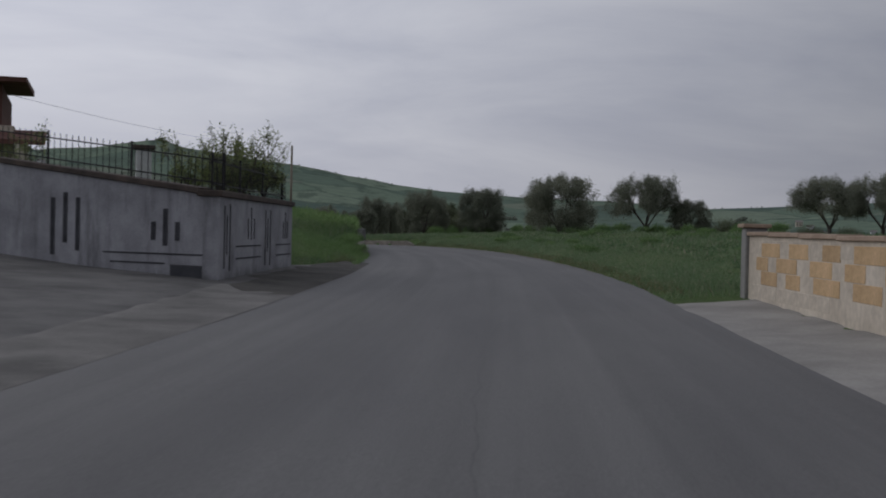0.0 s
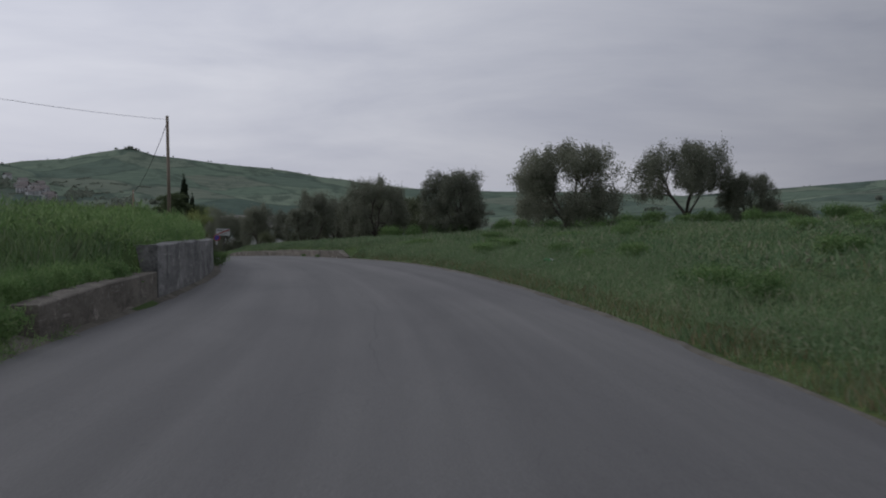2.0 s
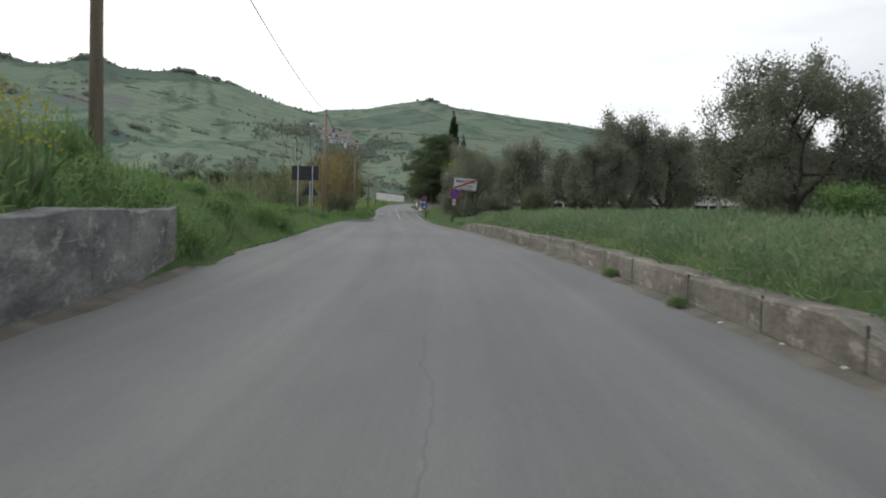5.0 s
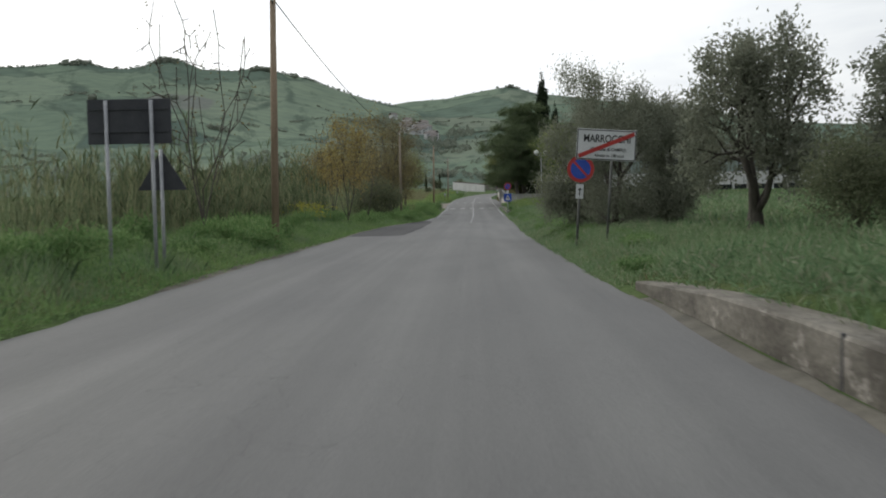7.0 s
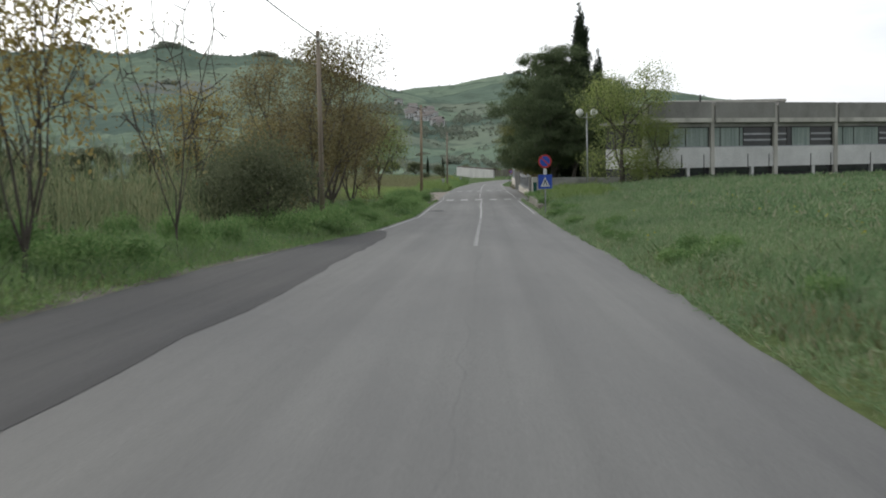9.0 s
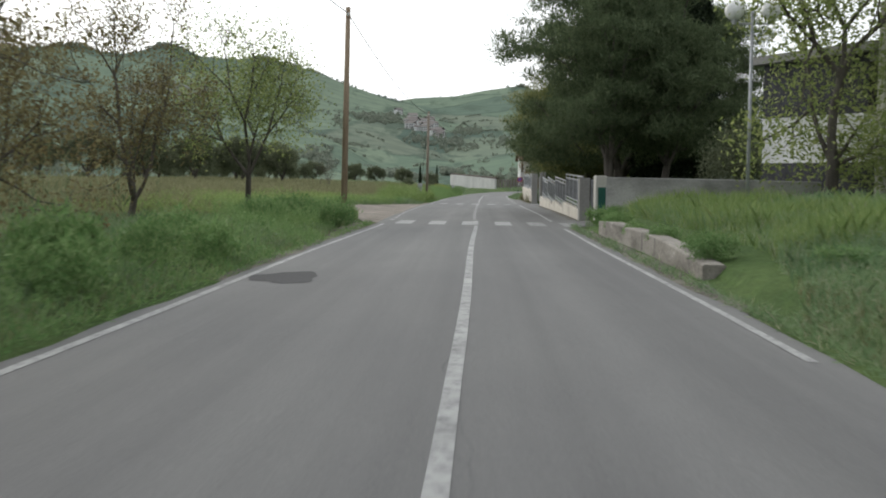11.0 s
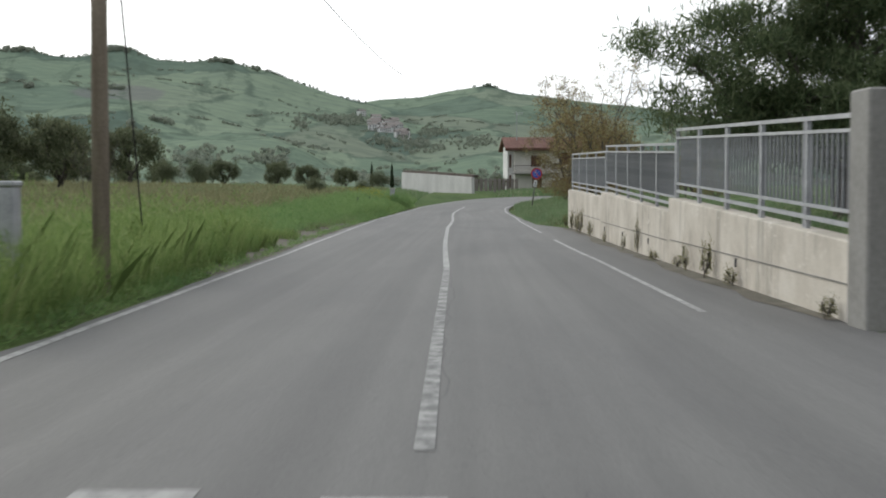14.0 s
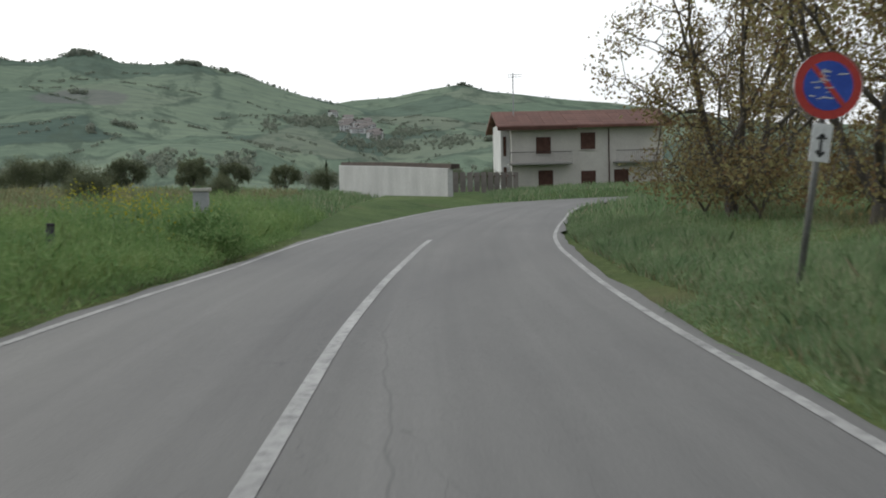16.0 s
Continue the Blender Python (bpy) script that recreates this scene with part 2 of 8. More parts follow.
def hill_mat():
    """Far slopes: a patchwork of meadows, crops and tilled land with hedges between, laid out over angle and distance;
    haze is mixed into the base colours.
    """
    m, nt, b = material("hazed_hill_fields", 1.0, 0.0, 0.0)
    t = nt.nodes.new("ShaderNodeTexCoord")
    wob = nt.nodes.new("ShaderNodeTexNoise")
    wob.inputs["Scale"].default_value, wob.inputs["Detail"].default_value = 0.55, 3
    nt.links.new(t.outputs["UV"], wob.inputs["Vector"])
    sc = nt.nodes.new("ShaderNodeVectorMath")
    sc.operation = "MULTIPLY_ADD"
    sc.inputs[1].default_value = (1.6, 1.6, 0)
    nt.links.new(wob.outputs["Color"], sc.inputs[0])
    nt.links.new(t.outputs["UV"], sc.inputs[2])
    mp_ = nt.nodes.new("ShaderNodeMapping")
    mp_.inputs["Rotation"].default_value = (0, 0, radians(24))
    mp_.inputs["Scale"].default_value = (0.20, 0.42, 1.0)
    nt.links.new(sc.outputs[0], mp_.inputs["Vector"])
    cells = nt.nodes.new("ShaderNodeTexVoronoi")
    cells.inputs["Scale"].default_value = 1.0
    nt.links.new(mp_.outputs["Vector"], cells.inputs["Vector"])
    sep = nt.nodes.new("ShaderNodeSeparateColor")
    nt.links.new(cells.outputs["Color"], sep.inputs["Color"])
    # pale, blue-shifted greens: distance haze is put into these base colours
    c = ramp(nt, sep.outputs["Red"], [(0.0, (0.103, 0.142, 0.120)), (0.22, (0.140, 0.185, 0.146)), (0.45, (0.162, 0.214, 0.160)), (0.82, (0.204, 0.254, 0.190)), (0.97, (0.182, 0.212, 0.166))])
    # furrows and mown strips inside a field
    c = blend(nt, c, ramp(nt, noise_tex(nt, 1.0, 4, 0.6, (0.5, 3.2, 1.0), 0.4, "UV"), [(0.3, (0.84, 0.86, 0.88)), (0.7, (1.14, 1.13, 1.08))]), 0.9, "MULTIPLY")
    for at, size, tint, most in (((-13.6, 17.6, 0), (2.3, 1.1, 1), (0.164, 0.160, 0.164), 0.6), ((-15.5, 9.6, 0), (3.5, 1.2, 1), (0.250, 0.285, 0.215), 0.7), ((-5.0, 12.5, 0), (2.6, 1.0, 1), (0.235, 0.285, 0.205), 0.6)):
        off = nt.nodes.new("ShaderNodeVectorMath")
        off.operation = "SUBTRACT"
        off.inputs[1].default_value = (at[0] + 0.8, at[1] + 0.8, 0)
        nt.links.new(sc.outputs[0], off.inputs[0])
        rel = nt.nodes.new("ShaderNodeVectorMath")
        rel.operation = "DIVIDE"
        rel.inputs[1].default_value = size
        nt.links.new(off.outputs[0], rel.inputs[0])
        dist = nt.nodes.new("ShaderNodeVectorMath")
        dist.operation = "LENGTH"
        nt.links.new(rel.outputs[0], dist.inputs[0])
        c = blend(nt, c, tint, maprange(nt, dist.outputs["Value"], 0.85, 1.05, most, 0.0))
    edge = nt.nodes.new("ShaderNodeTexVoronoi")
    edge.feature = "DISTANCE_TO_EDGE"
    edge.inputs["Scale"].default_value = 1.0
    nt.links.new(mp_.outputs["Vector"], edge.inputs["Vector"])
    hedge = nt.nodes.new("ShaderNodeMath")
    hedge.operation = "MULTIPLY"
    nt.links.new(maprange(nt, edge.outputs["Distance"], 0.015, 0.06, 0.75, 0.0), hedge.inputs[0])
    nt.links.new(maprange(nt, noise_tex(nt, 0.9, 4, 0.6, None, 0.0, "UV"), 0.42, 0.54), hedge.inputs[1])
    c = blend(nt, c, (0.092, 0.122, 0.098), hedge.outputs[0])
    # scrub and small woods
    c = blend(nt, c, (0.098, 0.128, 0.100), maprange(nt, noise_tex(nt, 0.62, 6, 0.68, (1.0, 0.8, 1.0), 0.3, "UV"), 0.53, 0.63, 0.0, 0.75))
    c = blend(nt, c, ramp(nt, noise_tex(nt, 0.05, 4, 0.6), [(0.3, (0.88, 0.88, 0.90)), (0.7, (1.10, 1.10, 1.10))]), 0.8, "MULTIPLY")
    nt.links.new(c, b.inputs["Base Color"])
    return m


def faint_paint():
    m, nt, b = material("rubbed_road_paint", 0.75)
    c = ramp(nt, noise_tex(nt, 7.0, 5, 0.7), [(0.42, (0.14, 0.14, 0.14)), (0.62, (0.34, 0.34, 0.33))])
    nt.links.new(c, b.inputs["Base Color"])
    return m


M_PAINT_FAINT = faint_paint()
M_PAINT, M_GROUND, M_HILL = paint_mat(), ground_mat(), hill_mat()
def gravel_mat():
    """Bare lay-by: pebbles in pale earth, with darker damp hollows and wheel-worn streaks."""
    m, nt, b = material("pale_gravel", 0.95, 0.0, 0.15)
    c = ramp(nt, noise_tex(nt, 0.55, 6, 0.65), [(0.3, (0.195, 0.172, 0.150)), (0.7, (0.345, 0.308, 0.268))])
    peb = nt.nodes.new("ShaderNodeTexVoronoi")
    peb.inputs["Scale"].default_value = 16.0
    t = nt.nodes.new("ShaderNodeTexCoord")
    nt.links.new(t.outputs["Object"], peb.inputs["Vector"])
    sep = nt.nodes.new("ShaderNodeSeparateColor")
    nt.links.new(peb.outputs["Color"], sep.inputs["Color"])
    c = blend(nt, c, ramp(nt, sep.outputs["Red"], [(0.0, (0.66, 0.65, 0.64)), (0.7, (1.0, 1.0, 1.0)), (1.0, (1.5, 1.48, 1.45))]), 0.8, "MULTIPLY")
    c = blend(nt, c, (0.105, 0.094, 0.082), maprange(nt, noise_tex(nt, 0.42, 6, 0.7, (1.0, 0.35, 1.0), 0.4), 0.52, 0.66, 0.0, 0.75))
    nt.links.new(c, b.inputs["Base Color"])
    bump(nt, b, noise_tex(nt, 22.0, 4, 0.7), 0.9, 0.03)
    return m


M_GRAVEL = gravel_mat()
M_CONC_PALE = mottled("pale_concrete", (0.38, 0.365, 0.335), (0.60, 0.58, 0.54), 0.9, 25, 0.9, 0.4, 0.008, (1.0, 1.0, 0.4))
M_CONC_GREY = mottled("grey_precast_concrete", (0.20, 0.195, 0.185), (0.32, 0.315, 0.30), 0.5, 18, 0.9, 0.4, 0.01, (1.0, 1.0, 0.5))
M_PAVING = mottled("concrete_paving", (0.225, 0.216, 0.200), (0.360, 0.348, 0.322), 0.7, 28, 0.9, 0.4, 0.008)


def garden_plaster():
    """Grey render with run-off stains, moss low down and a grimy band under the coping."""
    m, nt, b = material("stained_garden_render", 0.92, 0.0, 0.2)
    c = ramp(nt, noise_tex(nt, 1.3, 6, 0.65), [(0.3, (0.235, 0.235, 0.250)), (0.7, (0.415, 0.415, 0.438))])
    c = blend(nt, c, (0.10, 0.10, 0.105), maprange(nt, noise_tex(nt, 1.0, 6, 0.7, (3.2, 3.2, 0.45)), 0.50, 0.70, 0.0, 0.62))
    t = nt.nodes.new("ShaderNodeTexCoord")
    z = nt.nodes.new("ShaderNodeSeparateXYZ")
    nt.links.new(t.outputs["Object"], z.inputs[0])
    ragged_z = nt.nodes.new("ShaderNodeMath")
    ragged_z.operation = "MULTIPLY_ADD"
    nt.links.new(noise_tex(nt, 2.2, 6, 0.7, (1.0, 1.0, 0.3)), ragged_z.inputs[0])
    ragged_z.inputs[1].default_value = -1.1
    nt.links.new(z.outputs["Z"], ragged_z.inputs[2])
    c = blend(nt, c, (0.060, 0.064, 0.056), maprange(nt, ragged_z.outputs[0], -0.12, -0.5, 0.0, 0.85))
    fine = noise_tex(nt, 40, 3, 0.6)
    c = blend(nt, c, ramp(nt, fine, [(0.3, (0.8, 0.8, 0.8)), (0.7, (1.14, 1.14, 1.14))]), 0.7, "MULTIPLY")
    nt.links.new(c, b.inputs["Base Color"])
    bump(nt, b, fine, 0.3, 0.005)
    return m


M_GARDENWALL = garden_plaster()
M_WHITEWALL = mottled("white_render", (0.55, 0.55, 0.55), (0.72, 0.72, 0.72), 0.5, 10, 0.9, 0.2, 0.005)
M_CREAM = mottled("cream_stone_render", (0.48, 0.42, 0.34), (0.66, 0.59, 0.49), 1.2, 9, 0.9, 0.4, 0.01)
M_ORANGE = mottled("ochre_stone", (0.47, 0.32, 0.17), (0.60, 0.42, 0.24), 2.0, 18, 0.9, 0.4, 0.008, vary=0.12)
M_CAP = mottled("dark_tile_coping", (0.055, 0.045, 0.04), (0.11, 0.085, 0.07), 2.0, 20, 0.85, 0.4, 0.008)
M_SAND = mottled("sandstone_coping", (0.30, 0.22, 0.16), (0.42, 0.32, 0.24), 2.0, 20, 0.85, 0.4, 0.008)
M_SLOT = mottled("dark_recess_paint", (0.03, 0.03, 0.034), (0.07, 0.07, 0.078), 3.0, 20, 0.9, 0.2, 0.004)
M_STEEL = mottled("galvanised_steel", (0.30, 0.31, 0.33), (0.44, 0.45, 0.47), 4.0, 40, 0.5, 0.1, 0.002, metal=0.35)
M_BAR = mottled("dull_steel_bars", (0.185, 0.193, 0.206), (0.299, 0.306, 0.328), 4.0, 40, 0.55, 0.1, 0.002, metal=0.3)
M_IRON = mottled("dark_iron", (0.018, 0.018, 0.02), (0.045, 0.042, 0.042), 4.0, 40, 0.6, 0.2, 0.003, metal=0.3)
M_WOOD = mottled("weathered_pole_wood", (0.175, 0.142, 0.110), (0.300, 0.255, 0.205), 2.0, 30, 0.9, 0.5, 0.01, (3, 3, 0.25))
M_WOOD_BROWN = mottled("brown_pole_wood", (0.212, 0.158, 0.110), (0.355, 0.275, 0.198), 2.0, 30, 0.9, 0.5, 0.01, (3, 3, 0.25))
M_BARK = mottled("grey_bark", (0.055, 0.048, 0.042), (0.14, 0.125, 0.108), 2.5, 22, 0.95, 0.8, 0.03, (2, 2, 0.5))
M_GREEN_DOOR = mottled("green_painted_steel", (0.012, 0.075, 0.058), (0.022, 0.11, 0.085), 1.5, 20, 0.5, 0.1, 0.002)
M_ROOF = mottled("red_brown_tiles", (0.10, 0.045, 0.035), (0.20, 0.10, 0.08), 1.2, 8, 0.85, 0.5, 0.02, vary=0.15)
M_ROOF_FAR = mottled("grey_brown_tiles", (0.19, 0.17, 0.16), (0.26, 0.235, 0.22), 1.2, 8, 0.85, 0.3, 0.02, vary=0.15)
M_DIRT = mottled("trodden_roadside_dirt", (0.082, 0.076, 0.060), (0.185, 0.170, 0.140), 1.3, 26, 0.95, 0.7, 0.02)
M_APRON = mottled("worn_grey_concrete", (0.15, 0.145, 0.135), (0.27, 0.26, 0.245), 0.8, 30, 0.92, 0.5, 0.01)
M_GUTTER = mottled("worn_gutter_concrete", (0.108, 0.105, 0.098), (0.222, 0.214, 0.200), 0.9, 30, 0.92, 0.6, 0.012)
M_YARD = mottled("stained_concrete", (0.078, 0.076, 0.074), (0.172, 0.168, 0.160), 0.8, 30, 0.9, 0.5, 0.01)
M_SOIL = mottled("dark_soil", (0.044, 0.042, 0.038), (0.096, 0.090, 0.080), 1.2, 24, 0.95, 0.8, 0.02)
M_SHUTTER = mottled("brown_shutter_paint", (0.06, 0.028, 0.02), (0.105, 0.052, 0.04), 3.0, 20, 0.7, 0.2, 0.004)
M_POST = mottled("weathered_steel_post", (0.085, 0.088, 0.082), (0.19, 0.19, 0.18), 3.0, 30, 0.6, 0.2, 0.002, metal=0.3)
M_BLACK = mottled("black_rubber", (0.012, 0.012, 0.012), (0.03, 0.03, 0.03), 4.0, 30, 0.7, 0.2, 0.003)
M_SIGN_WHITE = mottled("white_sign_sheet", (0.52, 0.53, 0.54), (0.66, 0.67, 0.68), 1.5, 30, 0.45, 0.05, 0.001)
M_SIGN_RED = mottled("faded_red_film", (0.36, 0.035, 0.035), (0.50, 0.06, 0.05), 2.0, 30, 0.45, 0.05, 0.001)
M_SIGN_BLUE = mottled("blue_sign_film", (0.02, 0.055, 0.33), (0.04, 0.10, 0.46), 2.0, 30, 0.45, 0.05, 0.001)
M_SIGN_BACK = mottled("dark_grey_sign_back", (0.035, 0.037, 0.045), (0.07, 0.072, 0.08), 2.0, 30, 0.6, 0.1, 0.002)
M_LETTER = mottled("black_letter_film", (0.012, 0.012, 0.014), (0.03, 0.03, 0.03), 3.0, 30, 0.5, 0.05, 0.001)
M_GLOBE = mottled("opal_glass_globe", (0.72, 0.72, 0.72), (0.80, 0.80, 0.80), 2.0, 30, 0.25, 0.0, 0.001, spec=0.5)
M_CARPAINT = mottled("silver_blue_car_paint", (0.125, 0.150, 0.205), (0.160, 0.190, 0.255), 1.0, 30, 0.3, 0.0, 0.001, metal=0.4, spec=0.5)
M_CARDARK = mottled("dark_car_paint", (0.02, 0.022, 0.025), (0.035, 0.037, 0.04), 1.0, 30, 0.3, 0.0, 0.001, metal=0.4, spec=0.5)
M_RED = mottled("red_lens", (0.35, 0.02, 0.02), (0.45, 0.03, 0.03), 2.0, 20, 0.3, 0.0, 0.001)
M_CURTAIN = mottled("pale_green_curtain", (0.20, 0.25, 0.235), (0.34, 0.39, 0.37), 1.2, 8, 0.9, 0.2, 0.01, (6, 6, 0.3))
M_LITTER = mottled("white_litter", (0.6, 0.6, 0.6), (0.75, 0.75, 0.75), 5.0, 30, 0.6, 0.2, 0.004)
M_BAG = mottled("green_plastic", (0.02, 0.28, 0.08), (0.04, 0.40, 0.13), 5.0, 30, 0.4, 0.2, 0.004)


def glass_mat():
    m, nt, b = material("dark_window_glass", 0.08, 0.0, 0.5)
    c = ramp(nt, noise_tex(nt, 0.6, 3, 0.5), [(0.3, (0.012, 0.016, 0.018)), (0.7, (0.03, 0.036, 0.038))])
    nt.links.new(c, b.inputs["Base Color"])
    return m


M_GLASS = glass_mat()
L_OLIVE = leafy("olive_leaves", [(0, (0.165, 0.184, 0.134)), (0.5, (0.208, 0.226, 0.170)), (1, (0.265, 0.280, 0.216))], 0.8, 0.45, 0.42)
L_GREEN = leafy("spring_leaves", [(0, (0.144, 0.194, 0.065)), (0.5, (0.231, 0.288, 0.100)), (1, (0.350, 0.388, 0.169))], 0.6, 0.55)
L_SHRUB = leafy("garden_shrub_leaves", [(0, (0.115, 0.150, 0.058)), (0.5, (0.185, 0.228, 0.092)), (1, (0.290, 0.320, 0.148))], 0.6, 0.5)
L_RUST = leafy("rusty_leaves", [(0, (0.118, 0.092, 0.048)), (0.5, (0.190, 0.160, 0.082)), (1, (0.250, 0.242, 0.130))], 0.6, 0.55)
L_OCHRE = leafy("ochre_leaves", [(0, (0.190, 0.150, 0.060)), (0.5, (0.275, 0.220, 0.085)), (1, (0.340, 0.305, 0.135))], 0.6, 0.55)
# two needle tones carry the light: bright for the lit canopy, dark for backlit pines
L_PINE = leafy("pine_needles", [(0, (0.105, 0.128, 0.048)), (0.5, (0.190, 0.205, 0.078)), (1, (0.290, 0.290, 0.122))], 0.75, 0.5, 0.3)
L_PINE_BACKLIT = leafy("backlit_pine_needles", [(0, (0.057, 0.086, 0.043)), (0.5, (0.098, 0.134, 0.068)), (1, (0.160, 0.194, 0.105))], 0.75, 0.35, 0.2)
L_DARK = leafy("cypress_leaves", [(0, (0.012, 0.022, 0.012)), (0.5, (0.026, 0.041, 0.022)), (1, (0.048, 0.065, 0.034))], 0.65, 0.08)
L_GRASS = leafy("grass_blades", [(0, (0.116, 0.196, 0.098)), (0.45, (0.172, 0.272, 0.138)), (0.8, (0.226, 0.302, 0.174)), (1, (0.325, 0.325, 0.238))], 0.8, 0.3, 0.55)
L_WEED = leafy("green_weed_blades", [(0, (0.118, 0.217, 0.074)), (0.6, (0.178, 0.296, 0.112)), (1, (0.262, 0.358, 0.166))], 0.8, 0.3, 0.5)
L_LUSH = leafy("lush_grass_blades", [(0, (0.150, 0.235, 0.072)), (0.6, (0.235, 0.335, 0.112)), (1, (0.345, 0.415, 0.178))], 0.8, 0.4, 0.45)
L_DRY = leafy("dry_edge_blades", [(0, (0.140, 0.165, 0.075)), (0.5, (0.205, 0.205, 0.110)), (1, (0.300, 0.255, 0.155))], 0.85, 0.3, 0.4)
L_STALK = leafy("dry_stalks", [(0, (0.130, 0.120, 0.062)), (0.5, (0.190, 0.205, 0.095)), (1, (0.300, 0.265, 0.160))], 0.8, 0.4)
L_BUSH = leafy("dark_bush_leaves", [(0, (0.086, 0.104, 0.060)), (0.5, (0.122, 0.142, 0.084)), (1, (0.172, 0.188, 0.118))], 0.75, 0.4, 0.25)
L_REED = leafy("reed_blades", [(0, (0.110, 0.152, 0.078)), (0.5, (0.172, 0.212, 0.116)), (1, (0.285, 0.285, 0.170))], 0.75, 0.3, 0.35)
L_MEADOW = leafy("dry_meadow_blades", [(0, (0.168, 0.176, 0.088)), (0.5, (0.242, 0.242, 0.128)), (1, (0.335, 0.318, 0.185))], 0.8, 0.3, 0.4)
L_YELLOW = leafy("yellow_flowers", [(0, (0.36, 0.35, 0.04)), (1, (0.50, 0.48, 0.08))], 0.6, 0.2)
# far leaves are paler and greyer than near ones: haze painted into the colour
L_FAR = leafy("hazed_far_tree_leaves", [(0, (0.190, 0.225, 0.190)), (0.5, (0.235, 0.270, 0.220)), (1, (0.285, 0.315, 0.250))], 0.9, 0.5, 0.3)

# ---- mesh helpers ----
def thing(name, label, category, group="", kind="", at=(0, 0, 0)):
    ob = new(name)
    ob.location = at
    ob.empty_display_size = 0.3
    return tagged(ob, label, category, group, kind)


def mesh_ob(name, me, mat, parent=None, label=""):
    me.materials.append(mat)
    ob = new(name, me)
    if parent is not None:
        ob.parent = parent
    return tagged(ob, label)


def part(name, bm, mat, parent=None, label="", smooth=False):
    """Links a bmesh as one mesh object, under a thing or a part."""
    me = bpy.data.meshes.new(name)
    bm.normal_update()
    bm.to_mesh(me)
    bm.free()
    if smooth:
        me.shade_smooth()
    return mesh_ob(name, me, mat, parent, label)


def array_mesh(name, verts, faces):
    """A mesh from arrays: verts n x 3, faces m x k."""
    me = bpy.data.meshes.new(name)
    k = faces.shape[1]
    me.vertices.add(len(verts))
    me.vertices.foreach_set("co", np.ascontiguousarray(verts, dtype=np.float32).ravel())
    me.loops.add(faces.size)
    me.loops.foreach_set("vertex_index", np.ascontiguousarray(faces, dtype=np.int32).ravel())
    me.polygons.add(len(faces))
    me.polygons.foreach_set("loop_start", np.arange(0, faces.size, k, dtype=np.int32))
    me.update(calc_edges=True)
    return me


def box(bm, lo, hi, m=None, bevel=0.0):
    c = [(a + b) / 2 for a, b in zip(lo, hi)]
    s = [abs(b - a) for a, b in zip(lo, hi)]
    mat = Matrix.Translation(c) @ Matrix.Diagonal((*s, 1))
    made = bmesh.ops.create_cube(bm, size=1.0, matrix=(m or Matrix()) @ mat)["verts"]
    if bevel:
        edges = list({e for v in made for e in v.link_edges})
        bmesh.ops.bevel(bm, geom=edges, offset=bevel, segments=1, affect="EDGES", profile=0.5)
    return bm


def boxed(lo, hi, m=None, bevel=0.0):
    return box(bmesh.new(), lo, hi, m, bevel)


def prism(pts, z0, z1, bevel=0.0):
    """A solid from a plan outline (counter-clockwise) between two heights, or a height at each corner."""
    bm = bmesh.new()
    n = len(pts)
    za = z0 if isinstance(z0, (list, tuple)) else [z0] * n
    zb = z1 if isinstance(z1, (list, tuple)) else [z1] * n
    lo = [bm.verts.new((x, y, z)) for (x, y), z in zip(pts, za)]
    hi = [bm.verts.new((x, y, z)) for (x, y), z in zip(pts, zb)]
    bm.faces.new(lo[::-1])
    bm.faces.new(hi)
    for i in range(n):
        j = (i + 1) % n
        bm.faces.new((lo[i], lo[j], hi[j], hi[i]))
    bmesh.ops.recalc_face_normals(bm, faces=bm.faces)
    if bevel:
        bmesh.ops.bevel(bm, geom=list(bm.edges), offset=bevel, segments=1, affect="EDGES", profile=0.5)
    return bm


def rod(bm, a, b, r0, r1=None, sides=8, caps=True):
    a, b = Vector(a), Vector(b)
    d = b - a
    q = d.to_track_quat("Z", "Y").to_matrix().to_4x4()
    bmesh.ops.create_cone(bm, cap_ends=caps, segments=sides, radius1=r0, radius2=r0 if r1 is None else r1, depth=d.length,
                          matrix=Matrix.Translation((a + b) / 2) @ q)
    return bm


def line_box(bm, a, b, w, h, bevel=0.0):
    """A bar of w x h (across x up) from a to b."""
    a, b = Vector(a), Vector(b)
    d = b - a
    side = Vector((-d.y, d.x, 0)).normalized() if abs(d.x) + abs(d.y) > 1e-6 else Vector((1, 0, 0))
    up = d.cross(side).normalized() * -1
    m = Matrix((d.normalized(), side, up)).transposed().to_4x4()
    m.translation = (a + b) / 2
    return box(bm, (-d.length / 2, -w / 2, -h / 2), (d.length / 2, w / 2, h / 2), m, bevel)


# ---- the road's line ----
LINE = [(-22, -58), (-11, -29), (0, 0), (2.57, 6.67), (5.17, 13.35), (7.68, 20.07), (10.13, 26.99), (12.29, 33.99), (14.27, 41.22),
        (15.97, 48.67), (17.45, 56.43), (18.77, 64.4), (19.8, 73.13), (20.95, 85.95), (21.6, 95.6), (22.15, 107.7), (22.52, 117.9), (22.94, 132.2),
        (23.6, 152.95), (24.6, 180), (25.55, 205), (26.0, 222), (26.75, 245.7), (27.62, 268.7), (28.72, 292.2), (29.4, 303.8), (30.12, 315.7), (30.4, 326),
        (30.82, 333), (31.6, 342), (33.0, 351), (34.9, 361), (37.3, 370), (41.0, 377.5), (47, 383), (55.5, 386.3), (66, 387.6), (80, 388), (105, 388)]


